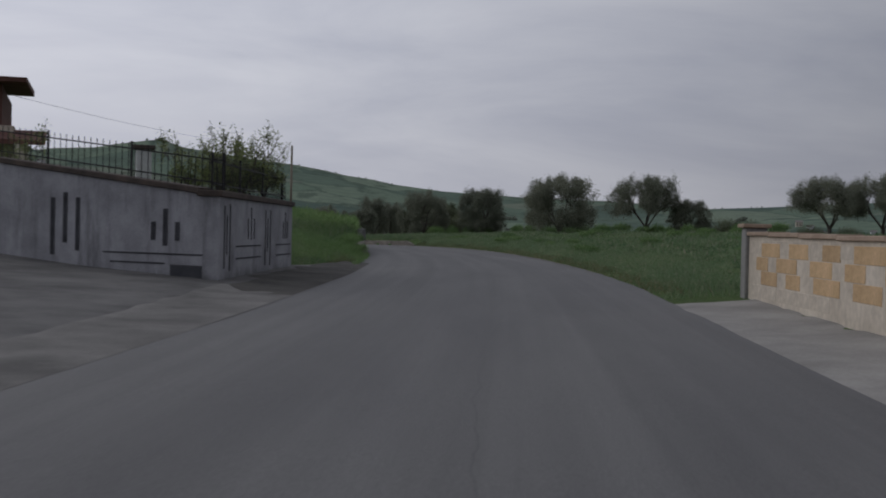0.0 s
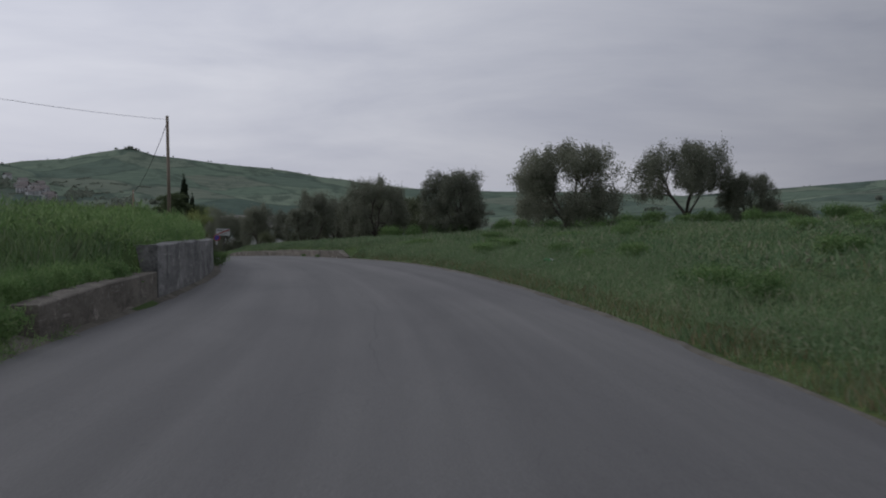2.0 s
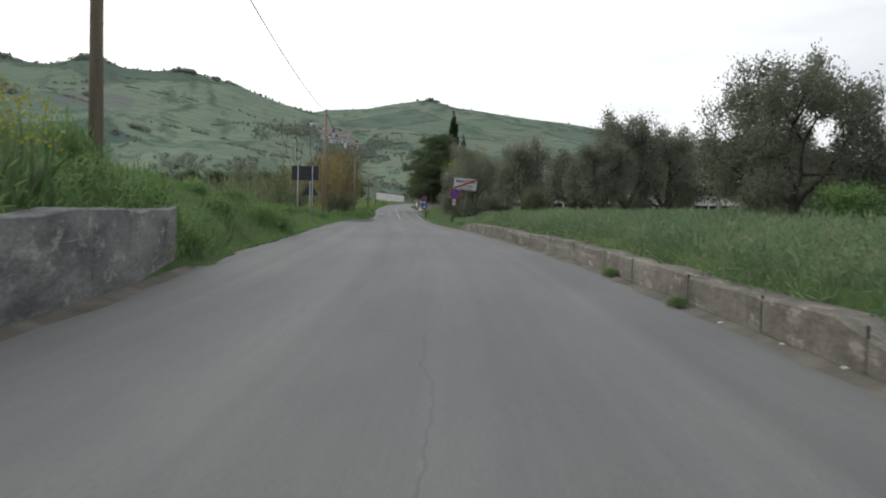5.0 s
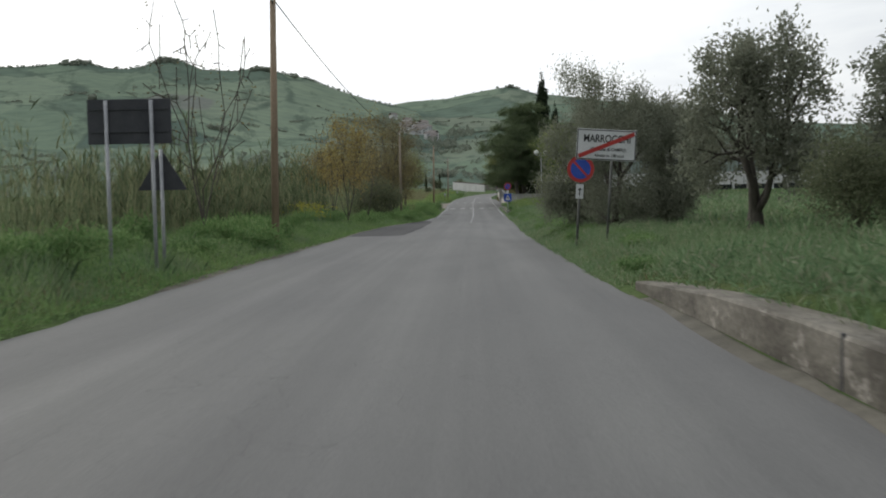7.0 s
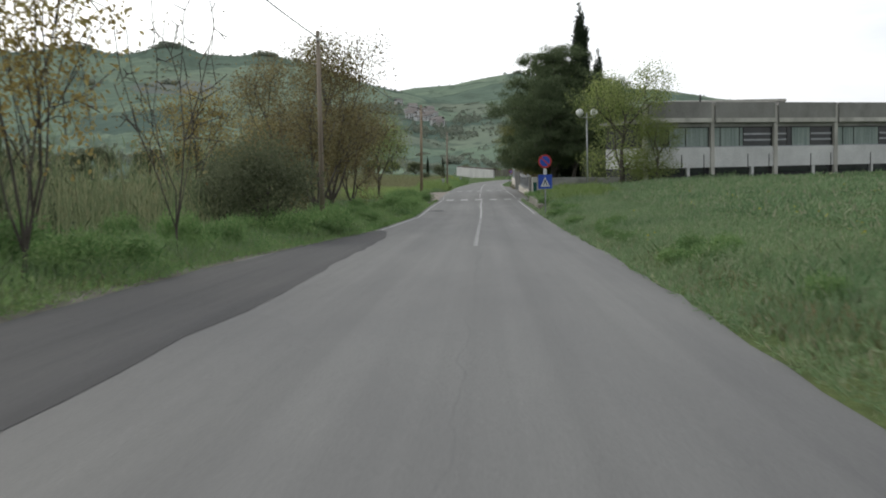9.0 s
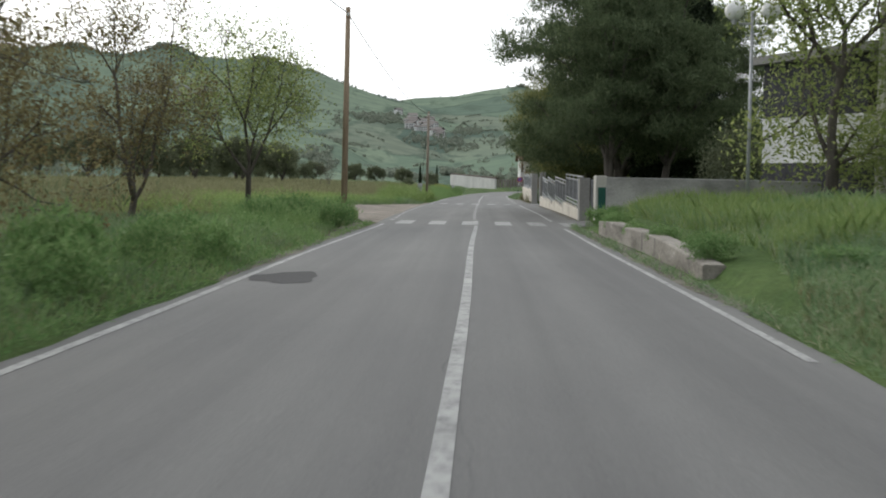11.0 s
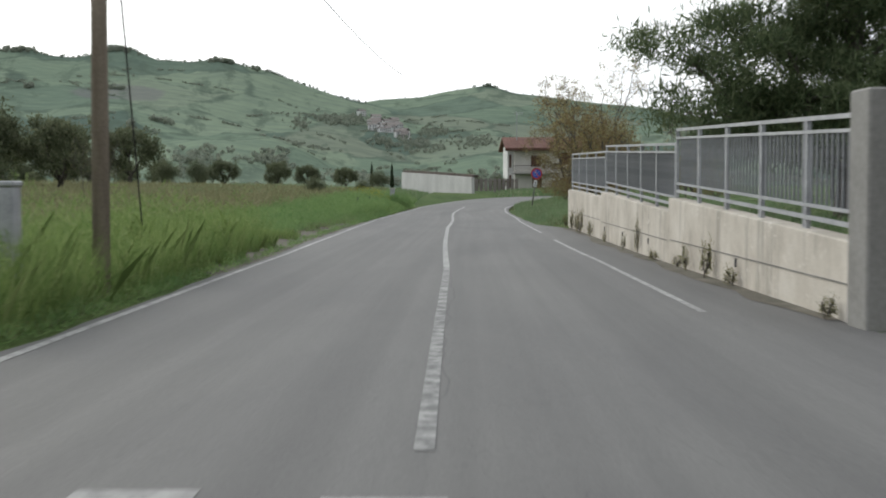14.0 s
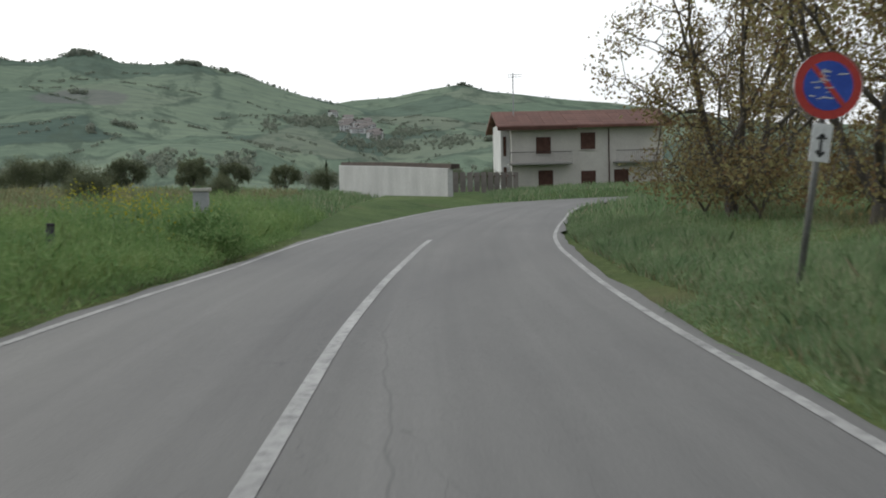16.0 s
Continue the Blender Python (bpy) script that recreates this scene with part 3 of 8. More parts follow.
def catmull(pts, step):
    p = np.array(pts, float)
    p = np.vstack([2 * p[0] - p[1], p, 2 * p[-1] - p[-2]])
    out = []
    for i in range(1, len(p) - 2):
        n = max(2, int(np.linalg.norm(p[i + 1] - p[i]) / step))
        for k in range(n):
            t = k / n
            a, b, c, d = p[i - 1 : i + 3]
            out.append(0.5 * (2 * b + (c - a) * t + (2 * a - 5 * b + 4 * c - d) * t * t + (3 * b - a - 3 * c + d) * t**3))
    out.append(p[-2])
    return np.array(out)


REF = catmull(LINE, 1.0)
TAN = np.gradient(REF, axis=0)
TAN /= np.linalg.norm(TAN, axis=1)[:, None]
NOR = np.stack([TAN[:, 1], -TAN[:, 0]], 1)  # to the right
ZY = [-60, 0, 13, 27, 41, 56, 73, 97, 118, 132, 153, 180, 205, 222, 246, 269, 292, 316, 345, 400]
ZZ = [-0.15, 0.0, 0.09, 0.23, 0.3, 0.34, 0.31, 0.1, -0.23, -0.52, -1.0, -1.62, -2.12, -2.2, -2.31, -2.49, -2.76, -2.88, -2.92, -2.75]
EDGE_Y = [-60, 20, 40, 55, 65, 75, 85, 97, 113, 130, 150, 160, 175, 186, 205, 230, 233, 240, 270, 300, 306, 309, 316, 325, 335, 345, 420]
EDGE_L = [3.9, 3.9, 3.75, 3.3, 3.3, 3.25, 3.6, 4.15, 4.2, 4.35, 4.45, 4.7, 4.5, 3.5, 3.2, 3.0, 3.0, 3.1, 3.35, 3.95, 4.05, 4.05, 4.1, 3.5, 3.2, 3.3, 3.3]
EDGE_R = [2.75, 2.75, 2.7, 3.0, 3.15, 2.8, 2.55, 2.35, 2.0, 1.85, 1.9, 2.0, 2.25, 2.25, 2.45, 2.6, 3.4, 3.5, 3.55, 3.4, 3.3, 2.4, 2.15, 2.25, 2.35, 2.7, 2.9]


def road_z(y):
    return np.interp(y, ZY, ZZ)


STRAIGHT = REF[:, 1] <= 326
RX, RY = REF[STRAIGHT, 0], REF[STRAIGHT, 1]


def ref_x(y):
    """The road's line as x over y; straight on past the last bend."""
    return np.where(np.asarray(y) <= RY[-1], np.interp(y, RY, RX), RX[-1] + 0.05 * (np.asarray(y) - RY[-1]))


def left_x(y):
    return ref_x(y) - np.interp(y, EDGE_Y, EDGE_L) * 1.04


def right_x(y):
    return ref_x(y) + np.interp(y, EDGE_Y, EDGE_R) * 1.04


# heights beside the road, over the distance from its edge
KNOTS = [0.0, 0.35, 0.5, 1.2, 2.5, 5.0, 9.0, 16.0, 28.0, 55.0, 120.0, 300.0, 700.0]
BANK_L = [(-60, [0, 0, 0, 0, 0, .1, .2, .4, .6, 1, 0, -6, -20]), (30, [0, 0, 0, .05, .1, .2, .5, .8, 1, 1, 0, -6, -20]),
          (34, [0, .05, .08, .15, .35, .6, .8, 1, 1.1, 1, 0, -6, -20]), (45, [0, .1, .2, .45, .8, 1.1, 1.3, 1.4, 1.4, 1, 0, -6, -20]),
          (47.5, [0, .15, .95, 1.0, 1.1, 1.3, 1.5, 1.6, 1.5, 1, 0, -6, -20]), (60, [0, .15, 1.0, 1.05, 1.3, 1.7, 1.9, 1.9, 1.7, 1, 0, -6, -20]),
          (92, [0, .1, 1.0, 1.1, 1.5, 1.8, 1.9, 1.7, 1.3, .6, -1, -8, -20]), (94, [0, .15, .25, .6, 1.2, 1.6, 1.7, 1.5, 1.1, .4, -1, -8, -20]),
          (112, [0, .1, .2, .5, .9, 1.2, 1.2, .8, .2, -1, -2.5, -8, -20]), (128, [0, .05, .1, .2, .35, .45, .3, -.3, -1.2, -2.5, -3.5, -8, -20]),
          (150, [0, .02, .06, .12, .2, .15, -.2, -1, -2, -3, -3.5, -8, -20]), (205, [0, .02, .06, .12, .2, .1, -.1, -.4, -.8, -1, -1.5, -8, -20]),
          (232, [0, .0, .02, .04, .06, .1, .25, .4, .6, .6, 0, -6, -20]), (268, [0, .0, .02, .05, .1, .2, .4, .7, 1.0, 1.2, 1.0, -4, -20]),
          (310, [0, .04, .08, .15, .25, .35, .5, .8, 1.1, 1.3, 1.0, -4, -20]), (330, [0, .08, .15, .32, .48, .55, .65, .9, 1.2, 1.4, 1.0, -4, -20]), (420, [0, .05, .1, .2, .3, .4, .6, .9, 1.2, 1.4, 1.0, -4, -20]),
          (900, [-6, -6, -6, -6, -6, -6, -6, -6, -6, -6, -7, -9, -20])]
BANK_R = [(-60, [0, .02, .02, .04, .1, .2, .5, .9, 1.1, 0.9, 0, -5, -20]), (17, [0, .02, .02, .06, .15, .3, .6, 1, 1.2, 0.9, 0, -5, -20]),
          (55, [0, .06, .1, .2, .35, .5, .8, 1.2, 1.35, 1.0, 0, -5, -20]), (77, [0, .05, .1, .3, .45, .6, .9, 1.25, 1.3, 0.9, 0, -5, -20]),
          (79.5, [0, .08, .5, .55, .62, .75, 1, 1.25, 1.3, 0.9, 0, -5, -20]), (118, [0, .08, .5, .55, .62, .75, .9, 1.1, 1.2, 0.9, 0, -5, -20]),
          (127, [0, .05, .15, .25, .4, .5, .7, 1.0, 1.2, 1, .4, -5, -20]), (150, [0, .03, .08, .18, .3, .45, .7, 1.05, 1.3, 1.3, .6, -5, -20]),
          (205, [0, .03, .08, .2, .4, .7, 1.0, 1.3, 1.45, 1.4, .8, -5, -20]), (217, [0, .08, .3, .45, .6, .8, 1.1, 1.35, 1.5, 1.4, .8, -5, -20]),
          (229, [0, .05, .1, .5, .65, .85, 1.1, 1.35, 1.5, 1.4, .8, -5, -20]), (232.5, [0, .02, .03, .06, .1, .3, .8, 1.2, 1.4, 1.4, .8, -5, -20]),
          (238, [0, .02, .06, .15, .2, .3, .5, .9, 1.2, 1.2, .8, -5, -20]), (268, [0, .02, .06, .2, .3, .35, .5, .8, 1.0, 1.0, .8, -5, -20]),
          (270, [0, .02, .04, .06, .12, .25, .5, .8, 1, 1, .6, -5, -20]), (278, [0, .02, .04, .06, .12, .3, .6, .9, 1, 1, .6, -5, -20]),
          (280, [0, .04, .5, .55, .65, .75, .9, 1, 1, 1, .6, -5, -20]), (305, [0, .1, .8, .9, .9, .9, .9, .9, .9, .9, .6, -5, -20]),
          (309, [0, .06, .12, .22, .35, .5, .6, .6, .6, .6, .4, -5, -20]), (345, [0, .06, .1, .2, .3, .4, .5, .5, .5, .5, .3, -5, -20]),
          (420, [0, .06, .1, .2, .3, .4, .5, .5, .5, .5, .3, -5, -20]), (900, [-6, -6, -6, -6, -6, -6, -6, -6, -6, -6, -7, -9, -20])]


def bank(table, y, e):
    ys = np.array([r[0] for r in table])
    grid = np.array([r[1] for r in table])
    y = np.clip(y, ys[0], ys[-1])
    i = np.clip(np.searchsorted(ys, y, side="right") - 1, 0, len(ys) - 2)
    t = (y - ys[i]) / (ys[i + 1] - ys[i])
    k = np.clip(np.searchsorted(KNOTS, e, side="right") - 1, 0, len(KNOTS) - 2)
    kn = np.array(KNOTS)
    s = np.clip((e - kn[k]) / (kn[k + 1] - kn[k]), 0, 1)
    row = lambda n: grid[n, k] * (1 - s) + grid[n, k + 1] * s
    return row(i) * (1 - t) + row(i + 1) * t


BEND = REF[(REF[:, 1] > 322)]


def lumps(x, y):
    return 0.10 * np.sin(x * 0.61 + 1.3 * np.sin(y * 0.23)) * np.sin(y * 0.47 + 0.6) + 0.05 * np.sin(x * 1.7 + y * 1.1) * np.sin(y * 1.9 - x * 0.8)


def ground_z(x, y):
    """Height of the ground sheet at places, away from or under the road."""
    x, y = np.atleast_1d(np.asarray(x, float)), np.atleast_1d(np.asarray(y, float))
    zr = road_z(np.minimum(y, 400))
    el, er = left_x(y) - x, x - right_x(y)
    dz = np.where(el > 0, bank(BANK_L, y, np.maximum(el, 0)), np.where(er > 0, bank(BANK_R, y, np.maximum(er, 0)), -0.002 - 0.06 * np.clip(-np.maximum(el, er) / 0.8, 0, 1)))
    away = np.clip((np.maximum(el, er) - 1.5) / 4, 0, 1)
    away = away * np.where((el > 0) & (y < 36), np.clip((y - 30) / 6, 0, 1), 1.0)
    dz = dz + lumps(x, y) * away
    far = (y > 318) & (y < 480) & (x > 0) & (x < 140)
    if far.any():
        d = np.sqrt(((x[far][:, None] - BEND[None, :, 0]) ** 2 + (y[far][:, None] - BEND[None, :, 1]) ** 2).min(1))
        w = np.clip((d - 3.6) / 2.5, 0, 1)
        plain = np.where(dz[far] < 0.0, 0.35, dz[far])
        past = np.clip((y[far] - 326) / 6, 0, 1)
        dz[far] = np.where(past > 0, (1 - past) * dz[far] + past * (plain * w - 0.06 * (1 - w)), dz[far])
    return zr + dz


def gz(x, y):
    return float(ground_z(x, y)[0])


# ---- ground sheet ----
def build_ground():
    ys = np.unique(np.round(np.concatenate([np.arange(-300, -60, 20), np.arange(-60, 345, 1.5), np.arange(345, 420, 2.5), np.arange(420, 620, 10),
                                            np.arange(620, 1001, 38), [47.0, 47.5, 78.3, 79.0, 92.5, 93.2, 229.5, 232, 237.6, 238, 269.5, 270, 278.5, 279, 307, 307.6]]), 2))
    e = np.array([0.0, .35, .5, .85, 1.2, 1.8, 2.5, 3.7, 5, 6.5, 8, 10, 13, 16, 20, 25, 31, 40, 55, 80, 120, 180, 260, 380, 520])
    rows = []
    for y in ys:
        lx, rx = float(left_x(y)), float(right_x(y))
        rows.append(np.concatenate([lx - e[::-1], np.linspace(lx, rx, 6)[1:-1], rx + e]))
    X = np.array(rows)
    Y = np.repeat(ys[:, None], X.shape[1], 1)
    Z = ground_z(X.ravel(), Y.ravel()).reshape(X.shape)
    V = np.stack([X, Y, Z], -1).reshape(-1, 3)
    n, m = X.shape
    i = (np.arange(n - 1)[:, None] * m + np.arange(m - 1)[None]).ravel()
    F = np.stack([i, i + 1, i + m + 1, i + m], 1)
    me = array_mesh("ground", V, F)
    me.shade_smooth()
    ob = mesh_ob("ground", me, M_GROUND)
    tagged(ob, "uneven grassy ground of fields and road verges", "ground", kind="structure")


build_ground()

# far slopes: heights of the skyline over the compass angle, seen from the middle of the road
RIDGE_NEAR = [(-100, 150), (-60, 190), (-40, 210), (-28, 228), (-21.1, 224), (-19.8, 227), (-18.6, 234), (-17.5, 236), (-16.9, 226), (-15.7, 222), (-14.9, 228), (-14.3, 236),
              (-14.0, 243), (-13.1, 241), (-12.6, 233), (-11.9, 222), (-10.3, 219), (-8.9, 226), (-7.5, 210), (-6.6, 204), (-5.0, 179), (-3.6, 161), (-2.5, 150), (-0.3, 132),
              (2, 112), (5, 85), (9, 60), (14, 40), (20, 25), (30, 10), (100, 0)]
RIDGE_FAR = [(-100, 60), (-30, 100), (-6, 150), (-2.1, 174), (-1.3, 180), (0.65, 185), (1.8, 196), (3.2, 206), (4.0, 211), (4.4, 205), (5.2, 193), (6.7, 185), (8.0, 176),
             (9.4, 168), (11, 161), (12.4, 151), (13.8, 138), (15.2, 130), (16.2, 120), (19, 105), (23, 95), (28.4, 88), (33, 74), (36, 80), (39, 88), (43, 98), (47, 104), (60, 110), (100, 100)]
VALLEY = -16.0


ANGLES = np.arange(-100, 100.1, 0.2)


def softened(table, sigma):
    """The skyline's table, smoothed over so many degrees."""
    h = np.interp(ANGLES, *zip(*table))
    k = np.exp(-0.5 * (np.arange(-60, 61) * 0.2 / sigma) ** 2)
    return np.convolve(np.pad(h, 60, mode="edge"), k / k.sum(), mode="valid")


SOFT_NEAR, SOFT_FAR = softened(RIDGE_NEAR, 2.4), softened(RIDGE_FAR, 2.0)


def slope_z(a, r):
    """Height of the far slopes at a compass angle (degrees) and distance from the road's middle."""
    s1, s2 = np.interp(a, ANGLES, SOFT_NEAR), np.interp(a, ANGLES, SOFT_FAR)
    h1, h2 = np.interp(a, *zip(*RIDGE_NEAR)), np.interp(a, *zip(*RIDGE_FAR))
    wav = 5 * np.sin(a * 0.31 + r * 0.0042) + 3.5 * np.sin(a * 0.62 - r * 0.0065 + 1) + 2 * np.sin(a * 1.25 + r * 0.011 + 2)
    t1 = np.clip((r - 560) / (2200 - 560), 0, 1)
    t2 = np.clip((r - 760) / (2600 - 760), 0, 1)
    up1 = VALLEY + (s1 - VALLEY) * (0.30 * t1 + 0.70 * t1**2.1) + (h1 - s1) * t1**13 + wav * np.sin(np.pi * t1) ** 0.7
    up2 = VALLEY + (s2 - VALLEY) * (0.25 * t2 + 0.75 * t2**1.8) + (h2 - s2) * t2**13 + wav * np.sin(np.pi * t2) ** 0.7
    knoll = 13 * np.exp(-(((a + 19) / 4.0) ** 2) - ((r - 900) / 130) ** 2) + 9 * np.exp(-(((a + 7) / 3.0) ** 2) - ((r - 1150) / 120) ** 2)
    up1 = np.where(r > 2200, h1 - (r - 2200) * 0.18, up1 + knoll)
    up2 = np.where(r > 2600, h2 - (r - 2600) * 0.18, up2)
    return np.maximum(up1, up2)


def slope_xyz(a, r):
    t = np.radians(a)
    return np.stack([25 + r * np.sin(t), 250 + r * np.cos(t), slope_z(a, r)], -1)


def build_hills():
    a = np.unique(np.concatenate([np.arange(-95, -24, 1.2), np.arange(-24, 18, 0.22), np.arange(18, 52, 0.5), np.arange(52, 96, 1.5)]))
    r = np.concatenate([np.arange(430, 2000, 38), np.arange(2000, 2700, 25), np.arange(2700, 3300, 100)])
    A, R = np.meshgrid(a, r, indexing="ij")
    V = slope_xyz(A.ravel(), R.ravel())
    n, m = A.shape
    i = (np.arange(n - 1)[:, None] * m + np.arange(m - 1)[None]).ravel()
    F = np.stack([i, i + 1, i + m + 1, i + m], 1)
    me = array_mesh("hills", V, F)
    me.shade_smooth()
    land = me.uv_layers.new(name="land")
    land.data.foreach_set("uv", np.stack([A.ravel(), R.ravel() / 100], 1)[F.ravel()].astype(np.float32).ravel())
    tagged(mesh_ob("backdrop_hills", me, M_HILL), "green hills with fields, hedges and tilled patches, haze in their colour", "hill", kind="structure")


build_hills()


# ---- road and markings ----
def at_road(k, off):
    return REF[k] + NOR[k] * off


def ribbon(name, y0, y1, off0, off1, lift, mat, parent=None, cols=2, label=""):
    """A strip along the road between two offsets from its line (numbers or tables over y)."""
    val = lambda o, y: o if isinstance(o, (int, float)) else float(np.interp(y, *zip(*o)))
    ks = [k for k in range(len(REF)) if y0 <= REF[k, 1] <= y1]
    V = []
    for k in ks:
        y = REF[k, 1]
        a, b = val(off0, y), val(off1, y)
        for c in range(cols):
            o = a + (b - a) * c / (cols - 1)
            p = at_road(k, o)
            V.append((p[0], p[1], float(road_z(y)) + lift))
    n = len(ks)
    i = (np.arange(n - 1)[:, None] * cols + np.arange(cols - 1)[None]).ravel()
    F = np.stack([i, i + 1, i + cols + 1, i + cols], 1)
    me = array_mesh(name, np.array(V), F)
    run = np.concatenate([[0], np.cumsum(np.linalg.norm(np.diff(REF, axis=0), axis=1))])
    uv = np.array([(a_ + (b_ - a_) * c / (cols - 1), run[k]) for k, a_, b_ in [(k, val(off0, REF[k, 1]), val(off1, REF[k, 1])) for k in ks] for c in range(cols)])
    layer = me.uv_layers.new(name="lane")
    layer.data.foreach_set("uv", uv[F.ravel()].astype(np.float32).ravel())
    return mesh_ob(name, me, mat, parent, label)


rng = np.random.default_rng(5)
ragged = lambda tab, amp: [(y, float(np.interp(y, *zip(*tab))) + rng.normal(0, amp)) for y in np.arange(-60, 420, 0.9)]
EL = [(y, -o) for y, o in zip(EDGE_Y, EDGE_L)]
ER = list(zip(EDGE_Y, EDGE_R))
road = ribbon("road", -60, 390, ragged(EL, 0.05), ragged(ER, 0.05), 0.012, M_ASPHALT, cols=5)
tagged(road, "worn grey asphalt country road with faint cracks", "road", kind="structure")
patch_rnd = random.Random(153)
inner = [(153, -2.85), (154.8, -2.6), (160, -2.55), (168, -2.48), (175, -2.58), (183, -2.62), (187, -2.9), (189, -3.2)]
inner = [(y, float(np.interp(y, *zip(*inner))) + patch_rnd.uniform(-0.09, 0.09)) for y in np.arange(152, 190, 0.9)]
outer = [(y, float(np.interp(y, [152, 160, 170, 180, 189], [-4.45, -4.72, -4.62, -4.2, -3.35])) + patch_rnd.uniform(-0.08, 0.08)) for y in np.arange(152, 190, 0.9)]
patch = ribbon("road_patch", 153, 188.5, outer, inner, 0.0155, M_PATCH, cols=3)
tagged(patch, "strip of newer dark asphalt along the road edge", "road repair", kind="structure")


def blob_patch(name, x, y, rx, ry, label, cat, mat):
    bm = bmesh.new()
    vs = []
    for k in range(22):
        a = 2 * math.pi * k / 22
        w = 1 + 0.16 * math.sin(3 * a + x) + 0.08 * math.sin(7 * a)
        px_, py_ = x + rx * w * math.cos(a), y + ry * w * math.sin(a)
        vs.append(bm.verts.new((px_, py_, float(road_z(py_)) + 0.0165)))
    bm.faces.new(vs)
    tagged(part(name, bm, mat), label, cat, kind="structure")


blob_patch("road_patch", 23.3, 207.0 + 5.5, 0.42, 0.9, "small dark round asphalt repair in the road", "road repair", M_PATCH)
blob_patch("road_patch", 25.4, 268.6, 0.42, 0.55, "small dark asphalt repair beside the crossing", "road repair", M_PATCH_OLD)
blob_patch("road_patch", 30.45, 271.6, 0.55, 0.6, "dark asphalt repair before the gateway", "road repair", M_PATCH_OLD)

LEFT_LINE = [(190, -3.25), (205, -3.02), (217, -2.95), (230, -2.75), (237, -2.78), (245, -2.98), (262, -3.12), (270, -3.05), (277, -3.35), (289, -3.55), (301, -3.7), (307, -3.82), (317, -3.92), (325, -3.3), (333, -3.0), (345, -3.1), (400, -3.1)]
RIGHT_LINE = [(205, 2.25), (231, 2.42), (246, 2.5), (268, 2.42), (290, 2.42), (304, 2.12), (313, 1.9), (322, 2.05), (328, 2.1), (336, 2.18), (344, 2.45), (352, 2.6), (400, 2.7)]
MID_LINE = [(205, -0.22), (222, -0.1), (230, -0.02), (234, -0.03), (240, -0.1), (265, -0.12), (287, -0.25), (307, -0.7), (319, -0.72), (324, -0.62), (328, -0.52), (336, -0.4), (343, -0.3), (400, -0.2)]


def lane_line(label, tab, spans, w=0.105, mat=None):
    t = thing("lane_line", label, "road marking", kind="structure")
    for a, b in spans:
        n = max(2, int((b - a) / 1.0) + 1)
        yy = np.linspace(a, b, n)
        o = np.interp(yy, *zip(*tab))
        V = []
        for y, off in zip(yy, o):
            k = int(np.argmin(np.abs(REF[:, 1] - y) + (REF[:, 0] > 70) * 99))
            base = REF[k] + TAN[k] * (y - REF[k, 1]) / max(TAN[k, 1], 0.2)
            for s in (-w / 2, w / 2):
                p = base + NOR[k] * (off + s)
                V.append((p[0], p[1], float(road_z(y)) + 0.0162))
        i = np.arange(n - 1) * 2
        mesh_ob("stripe", array_mesh("stripe", np.array(V), np.stack([i, i + 1, i + 3, i + 2], 1)), mat or M_PAINT, t)
    return t


lane_line("worn white edge line along the far lane", LEFT_LINE, [(189, 232.0), (271, 372)], 0.092)
lane_line("dashed white edge line across the lay-by", LEFT_LINE, [(y, y + 1.12) for y in np.arange(235.5, 269.5, 2.12)])
lane_line("worn white edge line along the near lane", RIGHT_LINE, [(206, 229.5), (236.0, 268.4), (280.3, 298), (302.5, 372)], 0.085)
lane_line("white centre line fading into worn asphalt", MID_LINE, [(200, 231.3), (287.5, 340.5)], 0.105)
lane_line("rubbed white centre line past the crossing", MID_LINE, [(274.0, 287.45)], 0.1, M_PAINT_FAINT)
lane_line("rubbed-off white centre line", MID_LINE, [(178, 199.5)], 0.1, M_PAINT_FAINT)
lane_line("short dashed white centre line", MID_LINE, [(y, y + 1.0) for y in np.arange(234.85, 262.0, 1.95)] + [(264.3, 268.0)], 0.125)


def crosswalk(y, length, offs, slant):
    t = thing("crosswalk", "zebra crossing of worn white painted bars", "crosswalk", "crossings over the road", "structure")
    k = int(np.argmin(np.abs(REF[:, 1] - y)))
    for o in offs:
        V = []
        for dy in (0.0, length):
            for s in (-0.25, 0.25):
                p = REF[k] + NOR[k] * (o + s) + TAN[k] * (dy + slant * o)
                V.append((p[0], p[1], float(road_z(p[1])) + 0.0165))
        mesh_ob("stripe", array_mesh("stripe", np.array(V), np.array([[0, 1, 3, 2]])), M_PAINT_FAINT if o > 1.5 else M_PAINT, t)


crosswalk(231.7, 3.2, [-2.2, -1.2, -0.2, 0.8, 1.8, 2.8], -0.15)
crosswalk(269.8, 3.4, [-2.35, -1.3, -0.3, 0.7, 1.7], -0.13)

